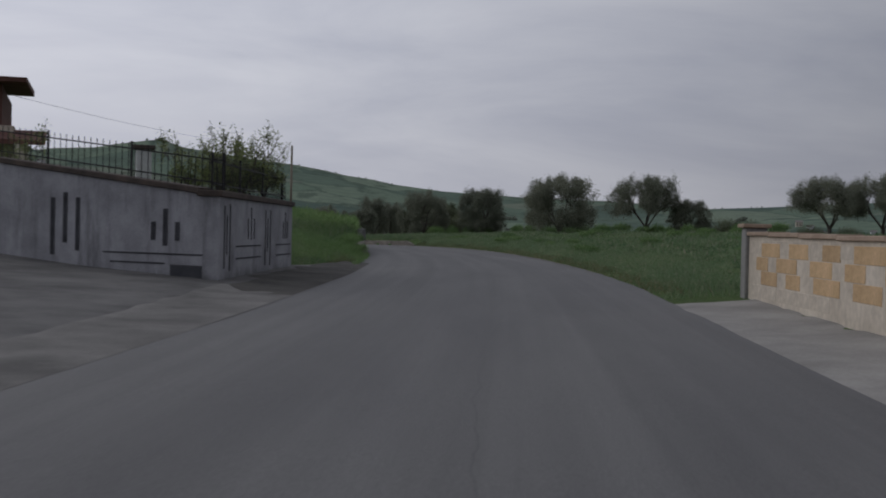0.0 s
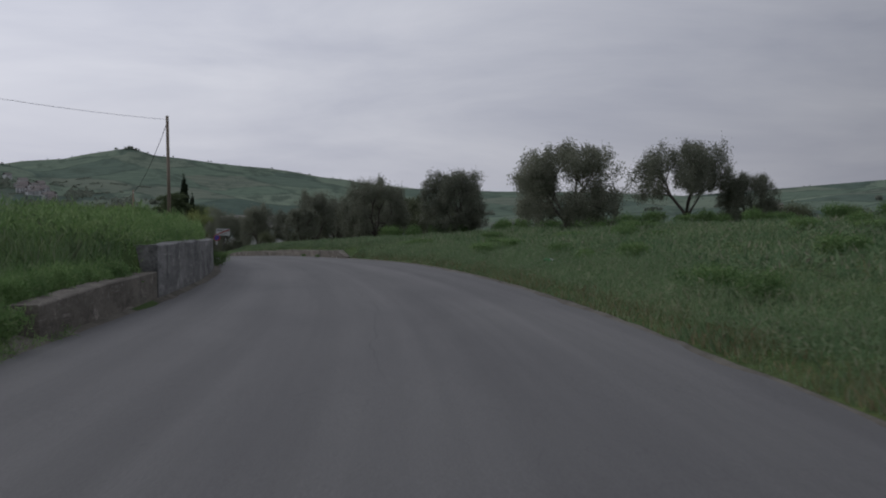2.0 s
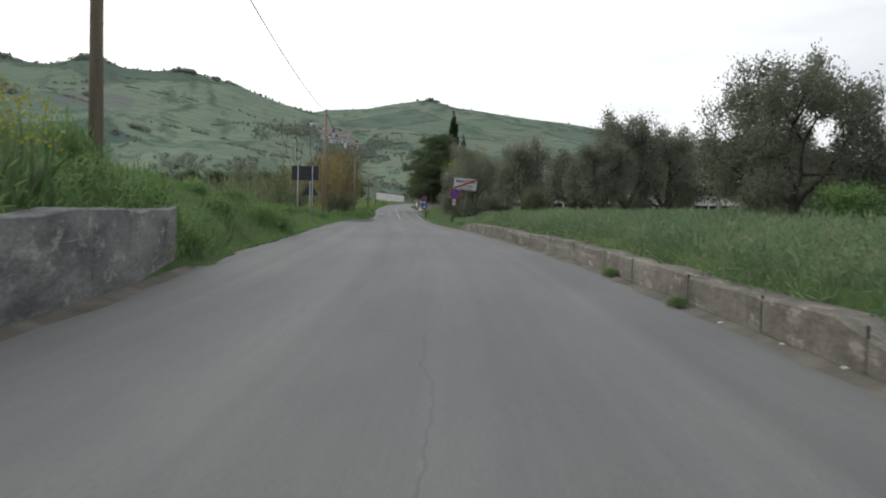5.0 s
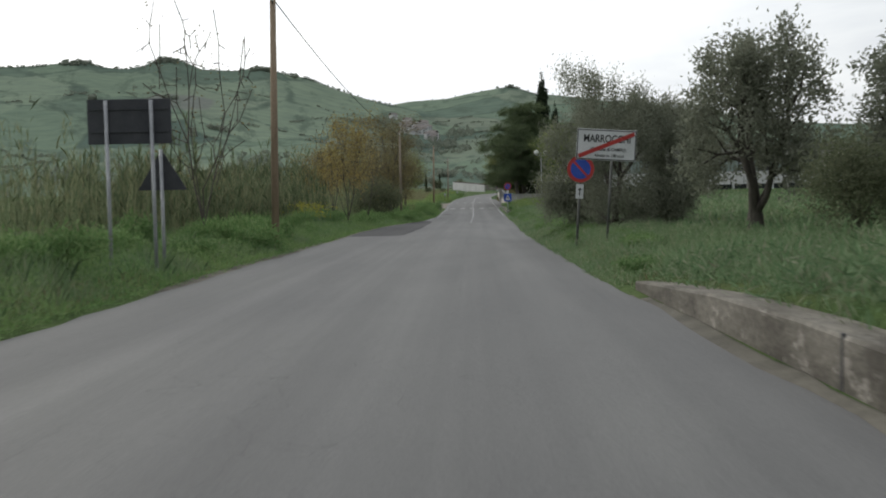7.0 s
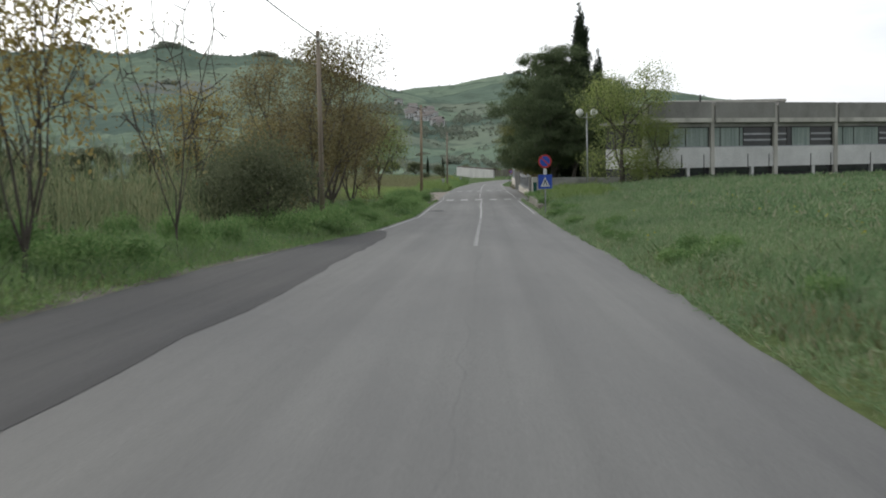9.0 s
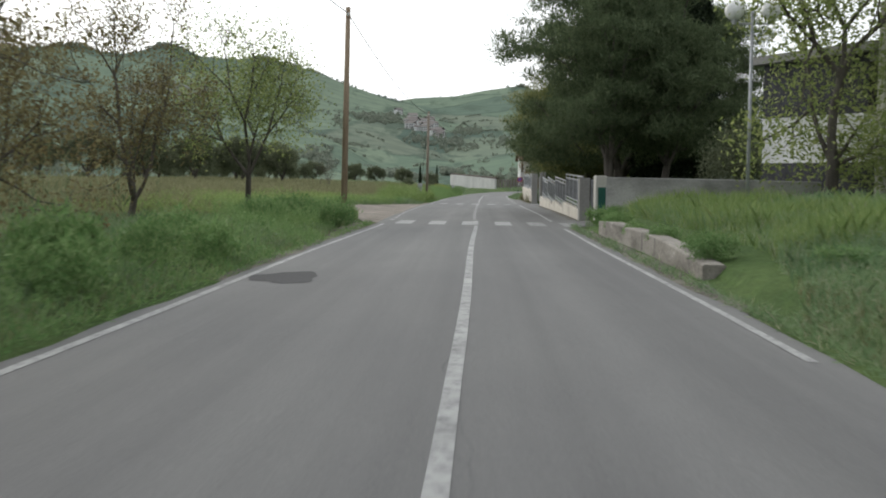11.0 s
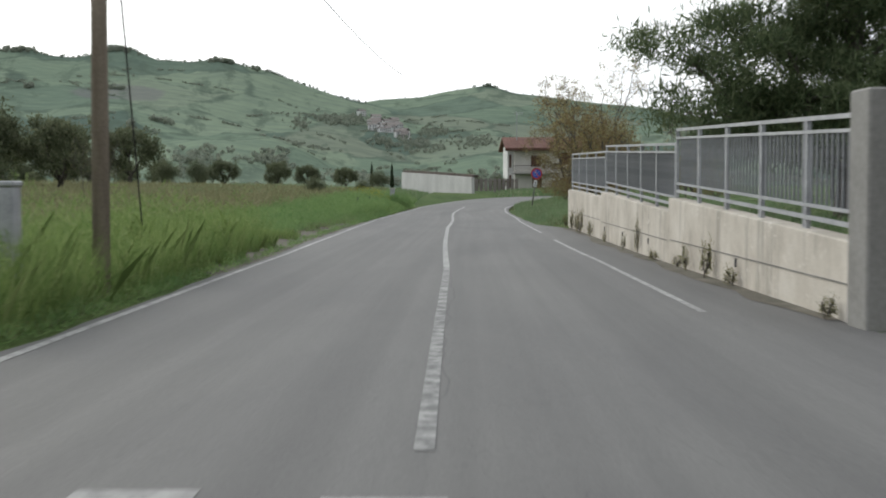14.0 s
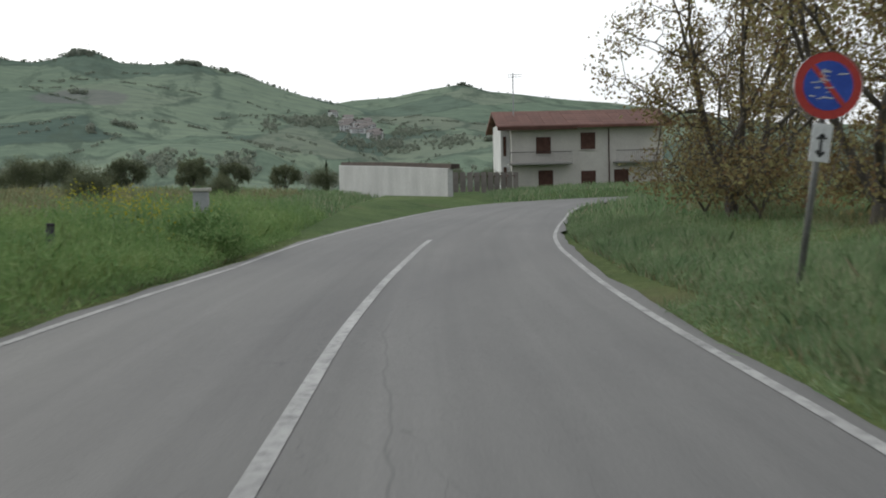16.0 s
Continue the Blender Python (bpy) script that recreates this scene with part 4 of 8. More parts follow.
# gravel lay-by on the open side, concrete aprons at the gates, pavement at the start
def strip(name, side, y0, y1, widths, lift, mat, label, cat, step=0.6, cols=7, rough_edge=0.12):
    """A bare strip of ground along the road's edge, its width a table over y."""
    g = np.random.default_rng(int(y0) + 1000)
    yy = np.arange(y0, y1 + 0.01, step)
    w = np.interp(yy, *zip(*widths)) * (1 + g.normal(0, rough_edge, len(yy)))
    f = np.linspace(0, 1, cols)
    base = left_x(yy) if side < 0 else right_x(yy)
    cols += 1
    X = np.concatenate([base[:, None] - side * 0.4, base[:, None] + side * (w[:, None] * f[None] - 0.02)], 1)
    Y = np.repeat(yy[:, None], cols, 1)
    Z = np.maximum(ground_z(X.ravel(), Y.ravel()).reshape(X.shape) + 0.012, road_z(Y) + 0.002) + lift
    Z[:, -1] = ground_z(X[:, -1], yy) - 0.02
    Z[:, 0], Z[:, 1] = road_z(yy) + 0.005, road_z(yy) + 0.005 + lift * 0.8
    Z[0, 2:] = ground_z(X[0, 2:], Y[0, 2:]) - 0.04
    Z[-1, 2:] = ground_z(X[-1, 2:], Y[-1, 2:]) - 0.04
    n, m = X.shape
    i = (np.arange(n - 1)[:, None] * m + np.arange(m - 1)[None]).ravel()
    F = np.stack([i, i + 1, i + m + 1, i + m], 1) if side > 0 else np.stack([i + 1, i, i + m, i + m + 1], 1)
    me = array_mesh(name, np.stack([X, Y, Z], -1).reshape(-1, 3), F)
    me.shade_smooth()
    tagged(mesh_ob(name, me, mat), label, cat, kind="structure")


strip("gravel_layby", -1, 233.2, 277, [(233.2, .3), (236.5, .95), (240.5, 3.5), (247, 5.0), (256, 4.0), (263, 2.4), (269, 1.3), (273, .7), (277, .15)], 0.0, M_GRAVEL, "bare pale gravel lay-by beside the road", "lay-by", cols=12, rough_edge=0.05)
strip("dirt_strip", -1, 286, 314, [(286, .15), (290, .6), (297, .95), (304, .85), (310, .5), (314, .1)], 0.0, M_DIRT, "trodden dirt strip along the edge line", "dirt")
strip("dirt_strip", -1, 128, 189, [(128, .05), (140, .22), (156, .3), (165, .5), (180, .4), (189, .1)], 0.0, M_DIRT, "pale gravelly dirt beside the new asphalt", "dirt")
strip("dirt_strip", 1, 19, 126, [(19, .08), (30, .1), (42, .16), (55, .12), (74, .08), (78, .14), (126, .14)], 0.0, M_DIRT, "worn dirt and litter edge of the verge", "dirt")
strip("dirt_strip", -1, 33, 46, [(33, .2), (38, .55), (46, .15)], 0.0, M_DIRT, "brownish dirt edge below the bank", "dirt")
strip("dirt_strip", 1, 209, 231, [(209, .1), (216, .28), (231, .3)], 0.0, M_DIRT, "dirt strip at the foot of the low wall", "dirt")
strip("dirt_strip", -1, 46.6, 92.5, [(46.6, .16), (92.5, .16)], 0.0, M_DIRT, "gritty dirt at the foot of the wall", "dirt", rough_edge=0.02)
strip("dirt_strip", -1, 212, 233, [(212, .1), (222, .35), (229, .6), (233, .6)], 0.0, M_DIRT, "dry dirt edge outside the edge line", "dirt")
strip("apron", 1, 231.9, 237.7, [(231.9, 5.0), (237.7, 5.0)], 0.002, M_YARD, "cracked concrete apron before the school gate", "apron", cols=9, rough_edge=0.01)
strip("apron", 1, 269.4, 278.9, [(269.4, 8.8), (278.9, 9.0)], 0.002, M_ASPHALT, "asphalt drive through the second gateway", "driveway", cols=12, rough_edge=0.01)

# ---- walls beside the first bends ----
def path_wall(name, pts, thick, tops, mat, label, cap=None, foot=-0.5, panels=None):
    """A free-standing or retaining wall along plan points; thickness goes to the right of the way; tops over each point."""
    p = np.array(pts, float)
    d = np.gradient(p, axis=0)
    d /= np.linalg.norm(d, axis=1)[:, None]
    nrm = np.stack([d[:, 1], -d[:, 0]], 1)
    bm = bmesh.new()
    rings = []
    for (x, y), n, t in zip(p, nrm, tops):
        z0 = min(gz(x, y), float(road_z(y))) + foot
        rings.append([bm.verts.new(c) for c in ((x, y, z0), (x, y, t - 0.02), (x + n[0] * 0.02, y + n[1] * 0.02, t), (x + n[0] * (thick - 0.02), y + n[1] * (thick - 0.02), t),
                                                (x + n[0] * thick, y + n[1] * thick, t - 0.02), (x + n[0] * thick, y + n[1] * thick, z0))])
    for a, b in zip(rings, rings[1:]):
        for i in range(5):
            bm.faces.new((a[i], b[i], b[i + 1], a[i + 1]))
    bm.faces.new(rings[0])
    bm.faces.new(rings[-1][::-1])
    bmesh.ops.recalc_face_normals(bm, faces=bm.faces)
    ob = part(name, bm, mat)
    tagged(ob, label, "wall", kind="structure")
    return ob


def old_wall_mat(name, low, high, grime, scar_c):
    """Old cast concrete: long blotches and grime along the wall, pale scars, a line of each pour."""
    m, nt, b = material(name, 0.92, 0.0, 0.2)
    along = (1.0, 0.30, 1.0)
    c = ramp(nt, noise_tex(nt, 1.3, 6, 0.65, along), [(0.3, low), (0.7, high)])
    c = blend(nt, c, grime, maprange(nt, noise_tex(nt, 1.9, 6, 0.7, (1.0, 0.35, 1.3)), 0.48, 0.66, 0.0, 0.75))
    c = blend(nt, c, scar_c, maprange(nt, noise_tex(nt, 3.2, 6, 0.75, (1.0, 0.4, 0.9)), 0.57, 0.64, 0.0, 0.7))
    c = blend(nt, c, scar_c, maprange(nt, noise_tex(nt, 1.0, 5, 0.7, (2.0, 0.12, 6.0)), 0.60, 0.66, 0.0, 0.5))
    c = blend(nt, c, (0.05, 0.05, 0.048), maprange(nt, noise_tex(nt, 1.0, 6, 0.7, (3.0, 1.6, 0.4)), 0.58, 0.70, 0.0, 0.6))
    fine = noise_tex(nt, 24, 3, 0.6, (1.0, 0.5, 1.0))
    c = blend(nt, c, ramp(nt, fine, [(0.3, (0.7, 0.7, 0.7)), (0.7, (1.2, 1.2, 1.2))]), 0.8, "MULTIPLY")
    nt.links.new(c, b.inputs["Base Color"])
    bump(nt, b, noise_tex(nt, 6, 5, 0.7, (1.0, 0.4, 1.0)), 0.7, 0.03)
    return m


M_STREAK = old_wall_mat("streaked_concrete", (0.13, 0.13, 0.13), (0.30, 0.30, 0.29), (0.07, 0.07, 0.072), (0.44, 0.43, 0.41))
M_VERGEWALL = old_wall_mat("pale_streaked_concrete", (0.165, 0.150, 0.132), (0.350, 0.325, 0.290), (0.095, 0.086, 0.074), (0.46, 0.43, 0.39))
M_LOWWALL = old_wall_mat("brown_stained_concrete", (0.115, 0.103, 0.086), (0.255, 0.235, 0.200), (0.070, 0.062, 0.052), (0.38, 0.35, 0.31))
ys = np.array([40.4, 43.5, 47.6])
low = [(float(left_x(y)) - 0.12, y) for y in ys]
path_wall("wall_bend_low", low[::-1], 0.38, [float(road_z(y)) + t for y, t in zip(ys[::-1], (0.52, 0.50, 0.42))], M_LOWWALL, "low broken end of the grey retaining wall")
ys = np.concatenate([np.arange(47.7, 92, 1.1), [92.4]])
top_rnd = random.Random(46)
hi_pts = [(float(left_x(y)) - 0.12 - (0.25 if y > 88 else 0.0) * (y - 88) / 4.4, y) for y in ys]
path_wall("wall_bend", hi_pts[::-1], 0.38, [float(road_z(y)) + (1.0 if y < 88 else 0.95) + top_rnd.uniform(-0.035, 0.025) for y in ys[::-1]], M_STREAK, "streaked grey concrete retaining wall holding a grassy bank")
ys = np.concatenate([[78.6, 80], np.arange(81.6, 120.5, 0.9), [122, 124.5, 126.5]])
low_rnd = random.Random(78)
rw = [(float(right_x(y)) + 0.12, y) for y in ys]
path_wall("wall_low", rw, 0.36, [float(road_z(y)) + (0.06 + 0.31 * min(1, (y - 78.6) / 3.0) if y < 82 else 0.37 if y < 121 else 0.37 - 0.045 * (y - 121)) + low_rnd.uniform(-0.03, 0.02) for y in ys], M_LOWWALL, "low stained concrete retaining wall along the field")
ys = np.array([212.5, 215.5, 218.4, 221, 223.5, 225.8])
rw = [(float(np.interp(y, [212.5, 218.4, 225.8], [28.55, 28.8, 29.05])), y) for y in ys]
path_wall("wall_verge", rw, 0.3, [float(road_z(y)) + t for y, t in zip(ys, (0.24, 0.37, 0.42, 0.40, 0.42, 0.36))], M_VERGEWALL, "crumbling low concrete wall in the verge")


low_joints = thing("wall_joints", "dark cracks between the blocks of the low wall", "wall detail", kind="structure")
crack_rnd = random.Random(80)
for y in (80.9, 83.4, 86.3, 89.8, 92.2, 95.6, 98.9, 102.4, 106.0, 110.2, 114.4, 118.5):
    w = crack_rnd.uniform(0.008, 0.022)
    part("joint", boxed((float(right_x(y)) + 0.115, y, float(road_z(y)) - 0.02), (float(right_x(y)) + 0.135, y + w, float(road_z(y)) + 0.372)), M_SLOT, low_joints)


# ---- garden wall with fence at the start ----
def local(origin, to):
    """Axes with x along the way from origin to a second place, z up."""
    a = math.atan2(to[1] - origin[1], to[0] - origin[0])
    return pose(origin[0], origin[1], origin[2] if len(origin) > 2 else 0.0, 0, 0, math.degrees(a)), math.hypot(to[0] - origin[0], to[1] - origin[1])


GW_A, GW_B, GW_C = (2.62, 21.45), (5.27, 28.5), (-3.8, 28.35)  # near corner, far end along the road, far end along the drive
GW_TOP, GW_RISE = 1.78, 0.115


def garden_wall():
    t = thing("garden_wall", "grey rendered garden wall with dark slot reliefs", "wall", kind="structure")
    bm = bmesh.new()
    m1, l1 = local((*GW_A, 0.0), GW_B)
    m2, l2 = local((*GW_A, 0.0), GW_C)
    box(bm, (0, 0, -0.3), (l1, 0.3, GW_TOP), m1)
    part("wall_body", bm, M_GARDENWALL, t)
    pl = lambda x, y: tuple((m2 @ Vector((x, y, 0)))[:2])
    part("wall_body", prism([pl(l2, 0), pl(0.0, 0), pl(0.25, -0.3), pl(l2, -0.3)], -0.3, [GW_TOP + GW_RISE * l2, GW_TOP, GW_TOP, GW_TOP + GW_RISE * l2]), M_GARDENWALL, t)
    bm = bmesh.new()
    box(bm, (-0.06, -0.06, GW_TOP + 0.002), (l1 + 0.05, 0.42, GW_TOP + 0.12), m1, 0.015)
    line_box(bm, m2 @ Vector((0.45, -0.17, GW_TOP + 0.06 + GW_RISE * 0.45)), m2 @ Vector((l2, -0.17, GW_TOP + 0.06 + GW_RISE * l2)), 0.46, 0.115, 0.015)
    part("coping", bm, M_CAP, t, "dark mossy coping")
    slot = lambda m, x, z0, z1, w, side: part("slot", boxed((x - w / 2, -0.012 if side < 0 else -0.012, z0), (x + w / 2, 0.02, z1), m), M_SLOT, t)
    # on the road face
    for x, z0, z1 in ((.42, .45, 1.62), (.62, .7, 1.45), (.86, .4, 1.66), (2.48, 1.0, 1.42), (2.78, .98, 1.64), (3.06, 1.0, 1.42), (4.25, .42, 1.62), (4.5, .7, 1.45), (4.78, .4, 1.64), (6.35, 1.0, 1.4), (6.6, .98, 1.62), (6.86, 1.0, 1.4)):
        slot(m1, x, z0, z1, 0.055, -1)
    for x0, x1, z in ((1.4, 3.75, 0.84), (1.4, 3.8, 0.6), (5.5, 7.3, 0.84), (5.5, 7.3, 0.6)):
        part("groove", boxed((x0, -0.008, z), (x1, 0.02, z + 0.03), m1), M_SLOT, t)
    # on the drive face (local y grows to the garden, the face looks to -y of mirrored axes)
    m3 = m2 @ pose(0, 0, 0)
    for x, z0, z1 in ((1.0, .95, 1.3), (1.3, .85, 1.55), (1.6, .95, 1.3), (3.6, .7, 1.75), (3.95, .85, 1.85), (4.3, .6, 1.75), (6.9, .75, 1.5), (7.3, .85, 1.7), (7.7, .75, 1.5), (10.8, .5, 1.4), (11.4, .75, 1.5), (12.0, .45, 1.4)):
        part("slot", boxed((x - 0.055, -0.02, z0), (x + 0.055, 0.012, z1), m3), M_SLOT, t)
    for x0, x1, z in ((0.3, 2.9, 0.68), (1.3, 2.7, 0.5), (9.0, 10.0, 0.6)):
        part("groove", boxed((x0, -0.02, z), (x1, 0.008, z + 0.03), m3), M_SLOT, t)
    part("hatch", boxed((0.15, -0.02, 0.08), (1.15, 0.03, 0.5), m3, 0.01), M_SIGN_BACK, t, "dark grey metal hatch low in the wall")
    return m1, l1, m2, l2


GM1, GL1, GM2, GL2 = garden_wall()


def iron_fence(label, m, length, y, z, h, step, post_step, rise=0.0):
    t = thing("iron_fence", label, "fence", "fences on the garden wall")
    base = boxed((-0.006, -0.006, 0), (0.006, 0.006, h))
    first = None
    for i in range(int(length / step) + 1):
        mm = m @ pose(0.05 + i * step, y, z + rise * i * step)
        if first is None:
            first = part("bar", base, M_IRON, t)
            first.matrix_local = mm
            data = first.data
        else:
            o = new("bar", data)
            o.parent, o.matrix_local = t, mm
    for i in range(int(length / post_step) + 1):
        part("post", boxed((-0.018, -0.018, 0), (0.018, 0.018, h + 0.03), m @ pose(0.05 + i * post_step, y, z + rise * i * post_step)), M_IRON, t)
    for zz in (0.12, h - 0.12):
        part("rail", line_box(bmesh.new(), m @ Vector((0, y, z + zz)), m @ Vector((length, y, z + zz + rise * length)), 0.024, 0.025), M_IRON, t)


iron_fence("dark iron bar fence along the road side", GM1, GL1 - 0.1, 0.16, GW_TOP + 0.12, 0.66, 0.15, 2.3)
iron_fence("dark iron bar fence along the drive side", GM2, GL2 - 0.1, -0.16, GW_TOP + 0.12, 0.66, 0.17, 2.3, GW_RISE)

garden_soil = prism([(2.75, 22.3), (4.95, 28.3), (0.5, 43), (-11.5, 38)], 0.2, [1.86, 1.9, 2.3, 3.0])
tagged(part("garden_terrace", garden_soil, M_GROUND), "raised garden terrace behind the wall", "terrace", kind="structure")
gpillar = thing("garden_pillar", "pale garden pillar with dark cap", "pillar", at=(1.64, 28.0, 1.95))
part("shaft", boxed((-0.17, -0.17, 0), (0.17, 0.17, 1.05), bevel=0.01), M_WHITEWALL, gpillar)
part("cap", boxed((-0.25, -0.25, 1.05), (0.25, 0.25, 1.15), bevel=0.015), M_CAP, gpillar)

strip("driveway", -1, -5, 34, [(-5, 22), (28.3, 22), (28.9, 1.6), (30, 1.1), (32, .5), (34, .15)], 0.004, M_YARD, "stained concrete forecourt beside the garden wall", "driveway", cols=28, rough_edge=0.004)
kerb = thing("kerb", "low concrete kerb between forecourt and road", "kerb", kind="structure")
kerb_x = lambda y: float(left_x(y)) - float(np.interp(y, [4, 12, 21.2], [1.0, 1.22, 1.7]))
for i in range(13):
    a, b = (kerb_x(4.4 + i * 1.29), 4.4 + i * 1.29), (kerb_x(5.67 + i * 1.29), 5.67 + i * 1.29)
    part("kerb_stone", line_box(bmesh.new(), (*a, float(road_z(a[1])) - 0.015), (*b, float(road_z(b[1])) - 0.015), 0.12, 0.12, 0.012), M_APRON, kerb)
strip("dirt_strip", -1, 18.5, 34, [(18.5, .3), (20.5, 1.25), (28.2, 1.35), (31, .9), (34, .25)], 0.026, M_SOIL, "dark trodden soil at the foot of the garden wall", "dirt")
strip("dirt_strip", -1, 3, 21, [(3, .9), (12, 1.1), (20, 1.4), (21, 1.4)], 0.018, M_GUTTER, "rough worn concrete gutter beside the forecourt kerb", "gutter", cols=8, rough_edge=0.03)


# ---- house behind the garden ----
def garden_house():
    t = thing("house", "rendered house with brown tiled roofs beyond the garden", "house", at=(-6.0, 52, 0.4))
    part("wall", boxed((-6, -4, -1.2), (3.9, 5, 4.6)), M_CREAM, t)
    part("upper_wall", boxed((-6, -3, 4.6), (3.4, 5, 6.3)), M_ROOF, t, "brick-red upper wall")
    for name, x0, x1, y0, y1, z in (("upper_roof", -7, 4.35, -4.2, 6, 6.3), ("lower_roof", -7, 5.1, -6.2, -3.2, 3.75)):
        part(name, prism([(x0, y0), (x1, y0), (x1, y1), (x0, y1)], [z, z, z + .5, z + .5], [z + .18, z + .18, z + .75, z + .75]), M_ROOF, t)
    for i, x in enumerate((-3.5, 0.5)):
        w = part("window", boxed((x, -4.05, 1.0), (x + 1.1, -3.95, 2.3)), M_SHUTTER, t)
        part("sill", boxed((x - .08, -4.12, 0.92), (x + 1.18, -3.95, 0.99)), M_CONC_PALE, w)
    part("pillar", boxed((4.2, -5.9, -0.6), (4.5, -5.6, 3.8), bevel=0.02), M_CREAM, t)


garden_house()


# ---- cream wall with ochre stones opposite ----
def cream_wall():
    m, l = local((11.12, 17.4, 0.0), (2.1, -6.6))
    t = thing("cream_wall", "cream rendered wall with ochre stone blocks", "wall", kind="structure")
    n = 14
    p = [m @ Vector((l * i / n, 0, 0)) for i in range(n + 1)]
    bm = bmesh.new()
    for i in range(n):
        z = float(road_z(p[i].y)) - 0.3
        box(bm, (l * i / n + (0.3 if i == 0 else 0), 0.0, z), (l * (i + 1) / n, 0.26, 1.28 - 0.02 * i), m)
    part("wall_body", bm, M_CREAM, t)
    cap = bmesh.new()
    for i in range(n):
        box(cap, (l * i / n + (0.31 if i == 0 else 0.004), -0.05, 1.282 - 0.02 * i), (l * (i + 1) / n - 0.004, 0.31, 1.35 - 0.02 * i), m, 0.012)
    part("coping", cap, M_SAND, t, "reddish sandstone coping")
    part("end_post", boxed((-0.06, -0.06, -0.4), (0.3, 0.3, 1.42), m, 0.015), M_CONC_GREY, t, "grey concrete end post")
    part("post_cap", boxed((-0.12, -0.12, 1.422), (0.36, 0.36, 1.49), m, 0.012), M_SAND, t)
    data = {}
    for row in range(3):
        x = 1.25 - 0.35 * (row % 2)
        k = 0
        while x < 12.5:
            w = (1.05, 0.8, 1.2)[(k + row) % 3]
            if w not in data:
                data[w] = part("stone", boxed((0, -0.007, 0), (w, 0.01, 0.215), bevel=0.004), M_ORANGE, t)
                data[w].matrix_local = m @ pose(x, 0, 0.50 + row * 0.225)
            else:
                o = new("stone", data[w].data)
                o.parent, o.matrix_local = t, m @ pose(x, 0, 0.50 + row * 0.225)
            x += w + (0.55, 0.7)[k % 2]
            k += 1
    # pale blocks between
    pale = part("stone", boxed((0, -0.004, 0), (0.9, 0.01, 0.2), bevel=0.003), M_CREAM, t)
    pale.matrix_local = m @ pose(0.4, 0, 0.98 + 0.02)
    for x, z in ((1.35, 1.0), (2.3, 1.0), (3.25, 1.0), (4.2, 1.0), (5.15, 1.0), (6.1, 1.0), (0.4, 0.28), (1.35, 0.28), (2.3, 0.28), (3.25, 0.28), (4.2, 0.28)):
        o = new("stone", pale.data)
        o.parent, o.matrix_local = t, m @ pose(x, 0, z)


cream_wall()
strip("pavement", 1, -8, 17.6, [(-8, 2.0), (14, 1.95), (16.2, 1.9), (17.6, 1.75)], 0.012, M_PAVING, "pale concrete pavement before the cream wall", "pavement")


# ---- poles and wires ----
def wooden_pole(x, y, top, label, lean=0.0, r=0.105, wood=None):
    z = gz(x, y)
    t = thing("utility_pole", label, "pole", "poles along the road", at=(x, y, z))
    bm = rod(bmesh.new(), (0, 0, -0.4), (lean, 0, top - z), r, r * 0.72, 12)
    part("shaft", bm, wood or M_WOOD, t, smooth=True)
    part("bracket", rod(bmesh.new(), (lean * .95, -0.02, top - z - 0.35), (lean * .95 + 0.02, -0.22, top - z - 0.30), 0.018, sides=6), M_IRON, t)
    ins = bmesh.new()
    bmesh.ops.create_uvsphere(ins, u_segments=8, v_segments=6, radius=0.05, matrix=Matrix.Translation((lean * .95 + 0.02, -0.22, top - z - 0.25)))
    part("insulator", ins, M_GLOBE, t, smooth=True)
    return (x + lean * .95 + 0.02, y - 0.22, top - 0.22)


tops = [wooden_pole(16.35, 89.1, 7.75, "tall dark wooden pole behind the bank wall"), wooden_pole(18.15, 141.7, 5.95, "brown wooden pole in the roadside grass", 0.12, wood=M_WOOD_BROWN),
        wooden_pole(20.1, 186.8, 4.15, "grey wooden pole beside a rusty tree", 0.0, 0.08), wooden_pole(22.15, 234.7, 4.45, "brown wooden pole before the lay-by", 0.1, wood=M_WOOD_BROWN),
        wooden_pole(24.2, 281.6, 3.9, "grey wooden pole in tall grass", 0.08)]


def wire(a, b, sag, r=0.017):
    bm = bmesh.new()
    a, b = Vector(a), Vector(b)
    n = 16
    pts = [a.lerp(b, i / n) - Vector((0, 0, sag * 4 * (i / n) * (1 - i / n))) for i in range(n + 1)]
    for p, q in zip(pts, pts[1:]):
        rod(bm, p, q, r, sides=4, caps=False)
    tagged(part("overhead_wire", bm, M_IRON), "thin black telephone wire hung between poles", "wire", "wires along the road")


wire((-4.5, 50, 6.9), tops[0], 0.5, 0.008)
for a, b in zip(tops, tops[1:]):
    wire(a, b, 0.55)
wire((tops[4][0], tops[4][1], tops[4][2]), (27.5, 330, 4.2), 0.5)
# stay wire of the last pole
stay = thing("stay_wire", "thin steel stay wire of a wooden pole", "wire")
part("cable", rod(bmesh.new(), (24.25, 281.8, 3.3), (23.6, 286.5, gz(23.6, 286.5) - 0.1), 0.012, sides=5), M_IRON, stay)
part("anchor", rod(bmesh.new(), (23.72, 285.6, gz(23.6, 286.5) + 0.4), (23.6, 286.5, gz(23.6, 286.5) - 0.1), 0.03, sides=6), M_IRON, stay)


# ---- signs ----
def disc(r, y0, y1, segs=40, m=None):
    bm = bmesh.new()
    bmesh.ops.create_cone(bm, cap_ends=True, segments=segs, radius1=r, radius2=r, depth=abs(y1 - y0),
                          matrix=(m or Matrix()) @ Matrix.Translation((0, (y0 + y1) / 2, 0)) @ Matrix.Rotation(radians(90), 4, "X"))
    return bm


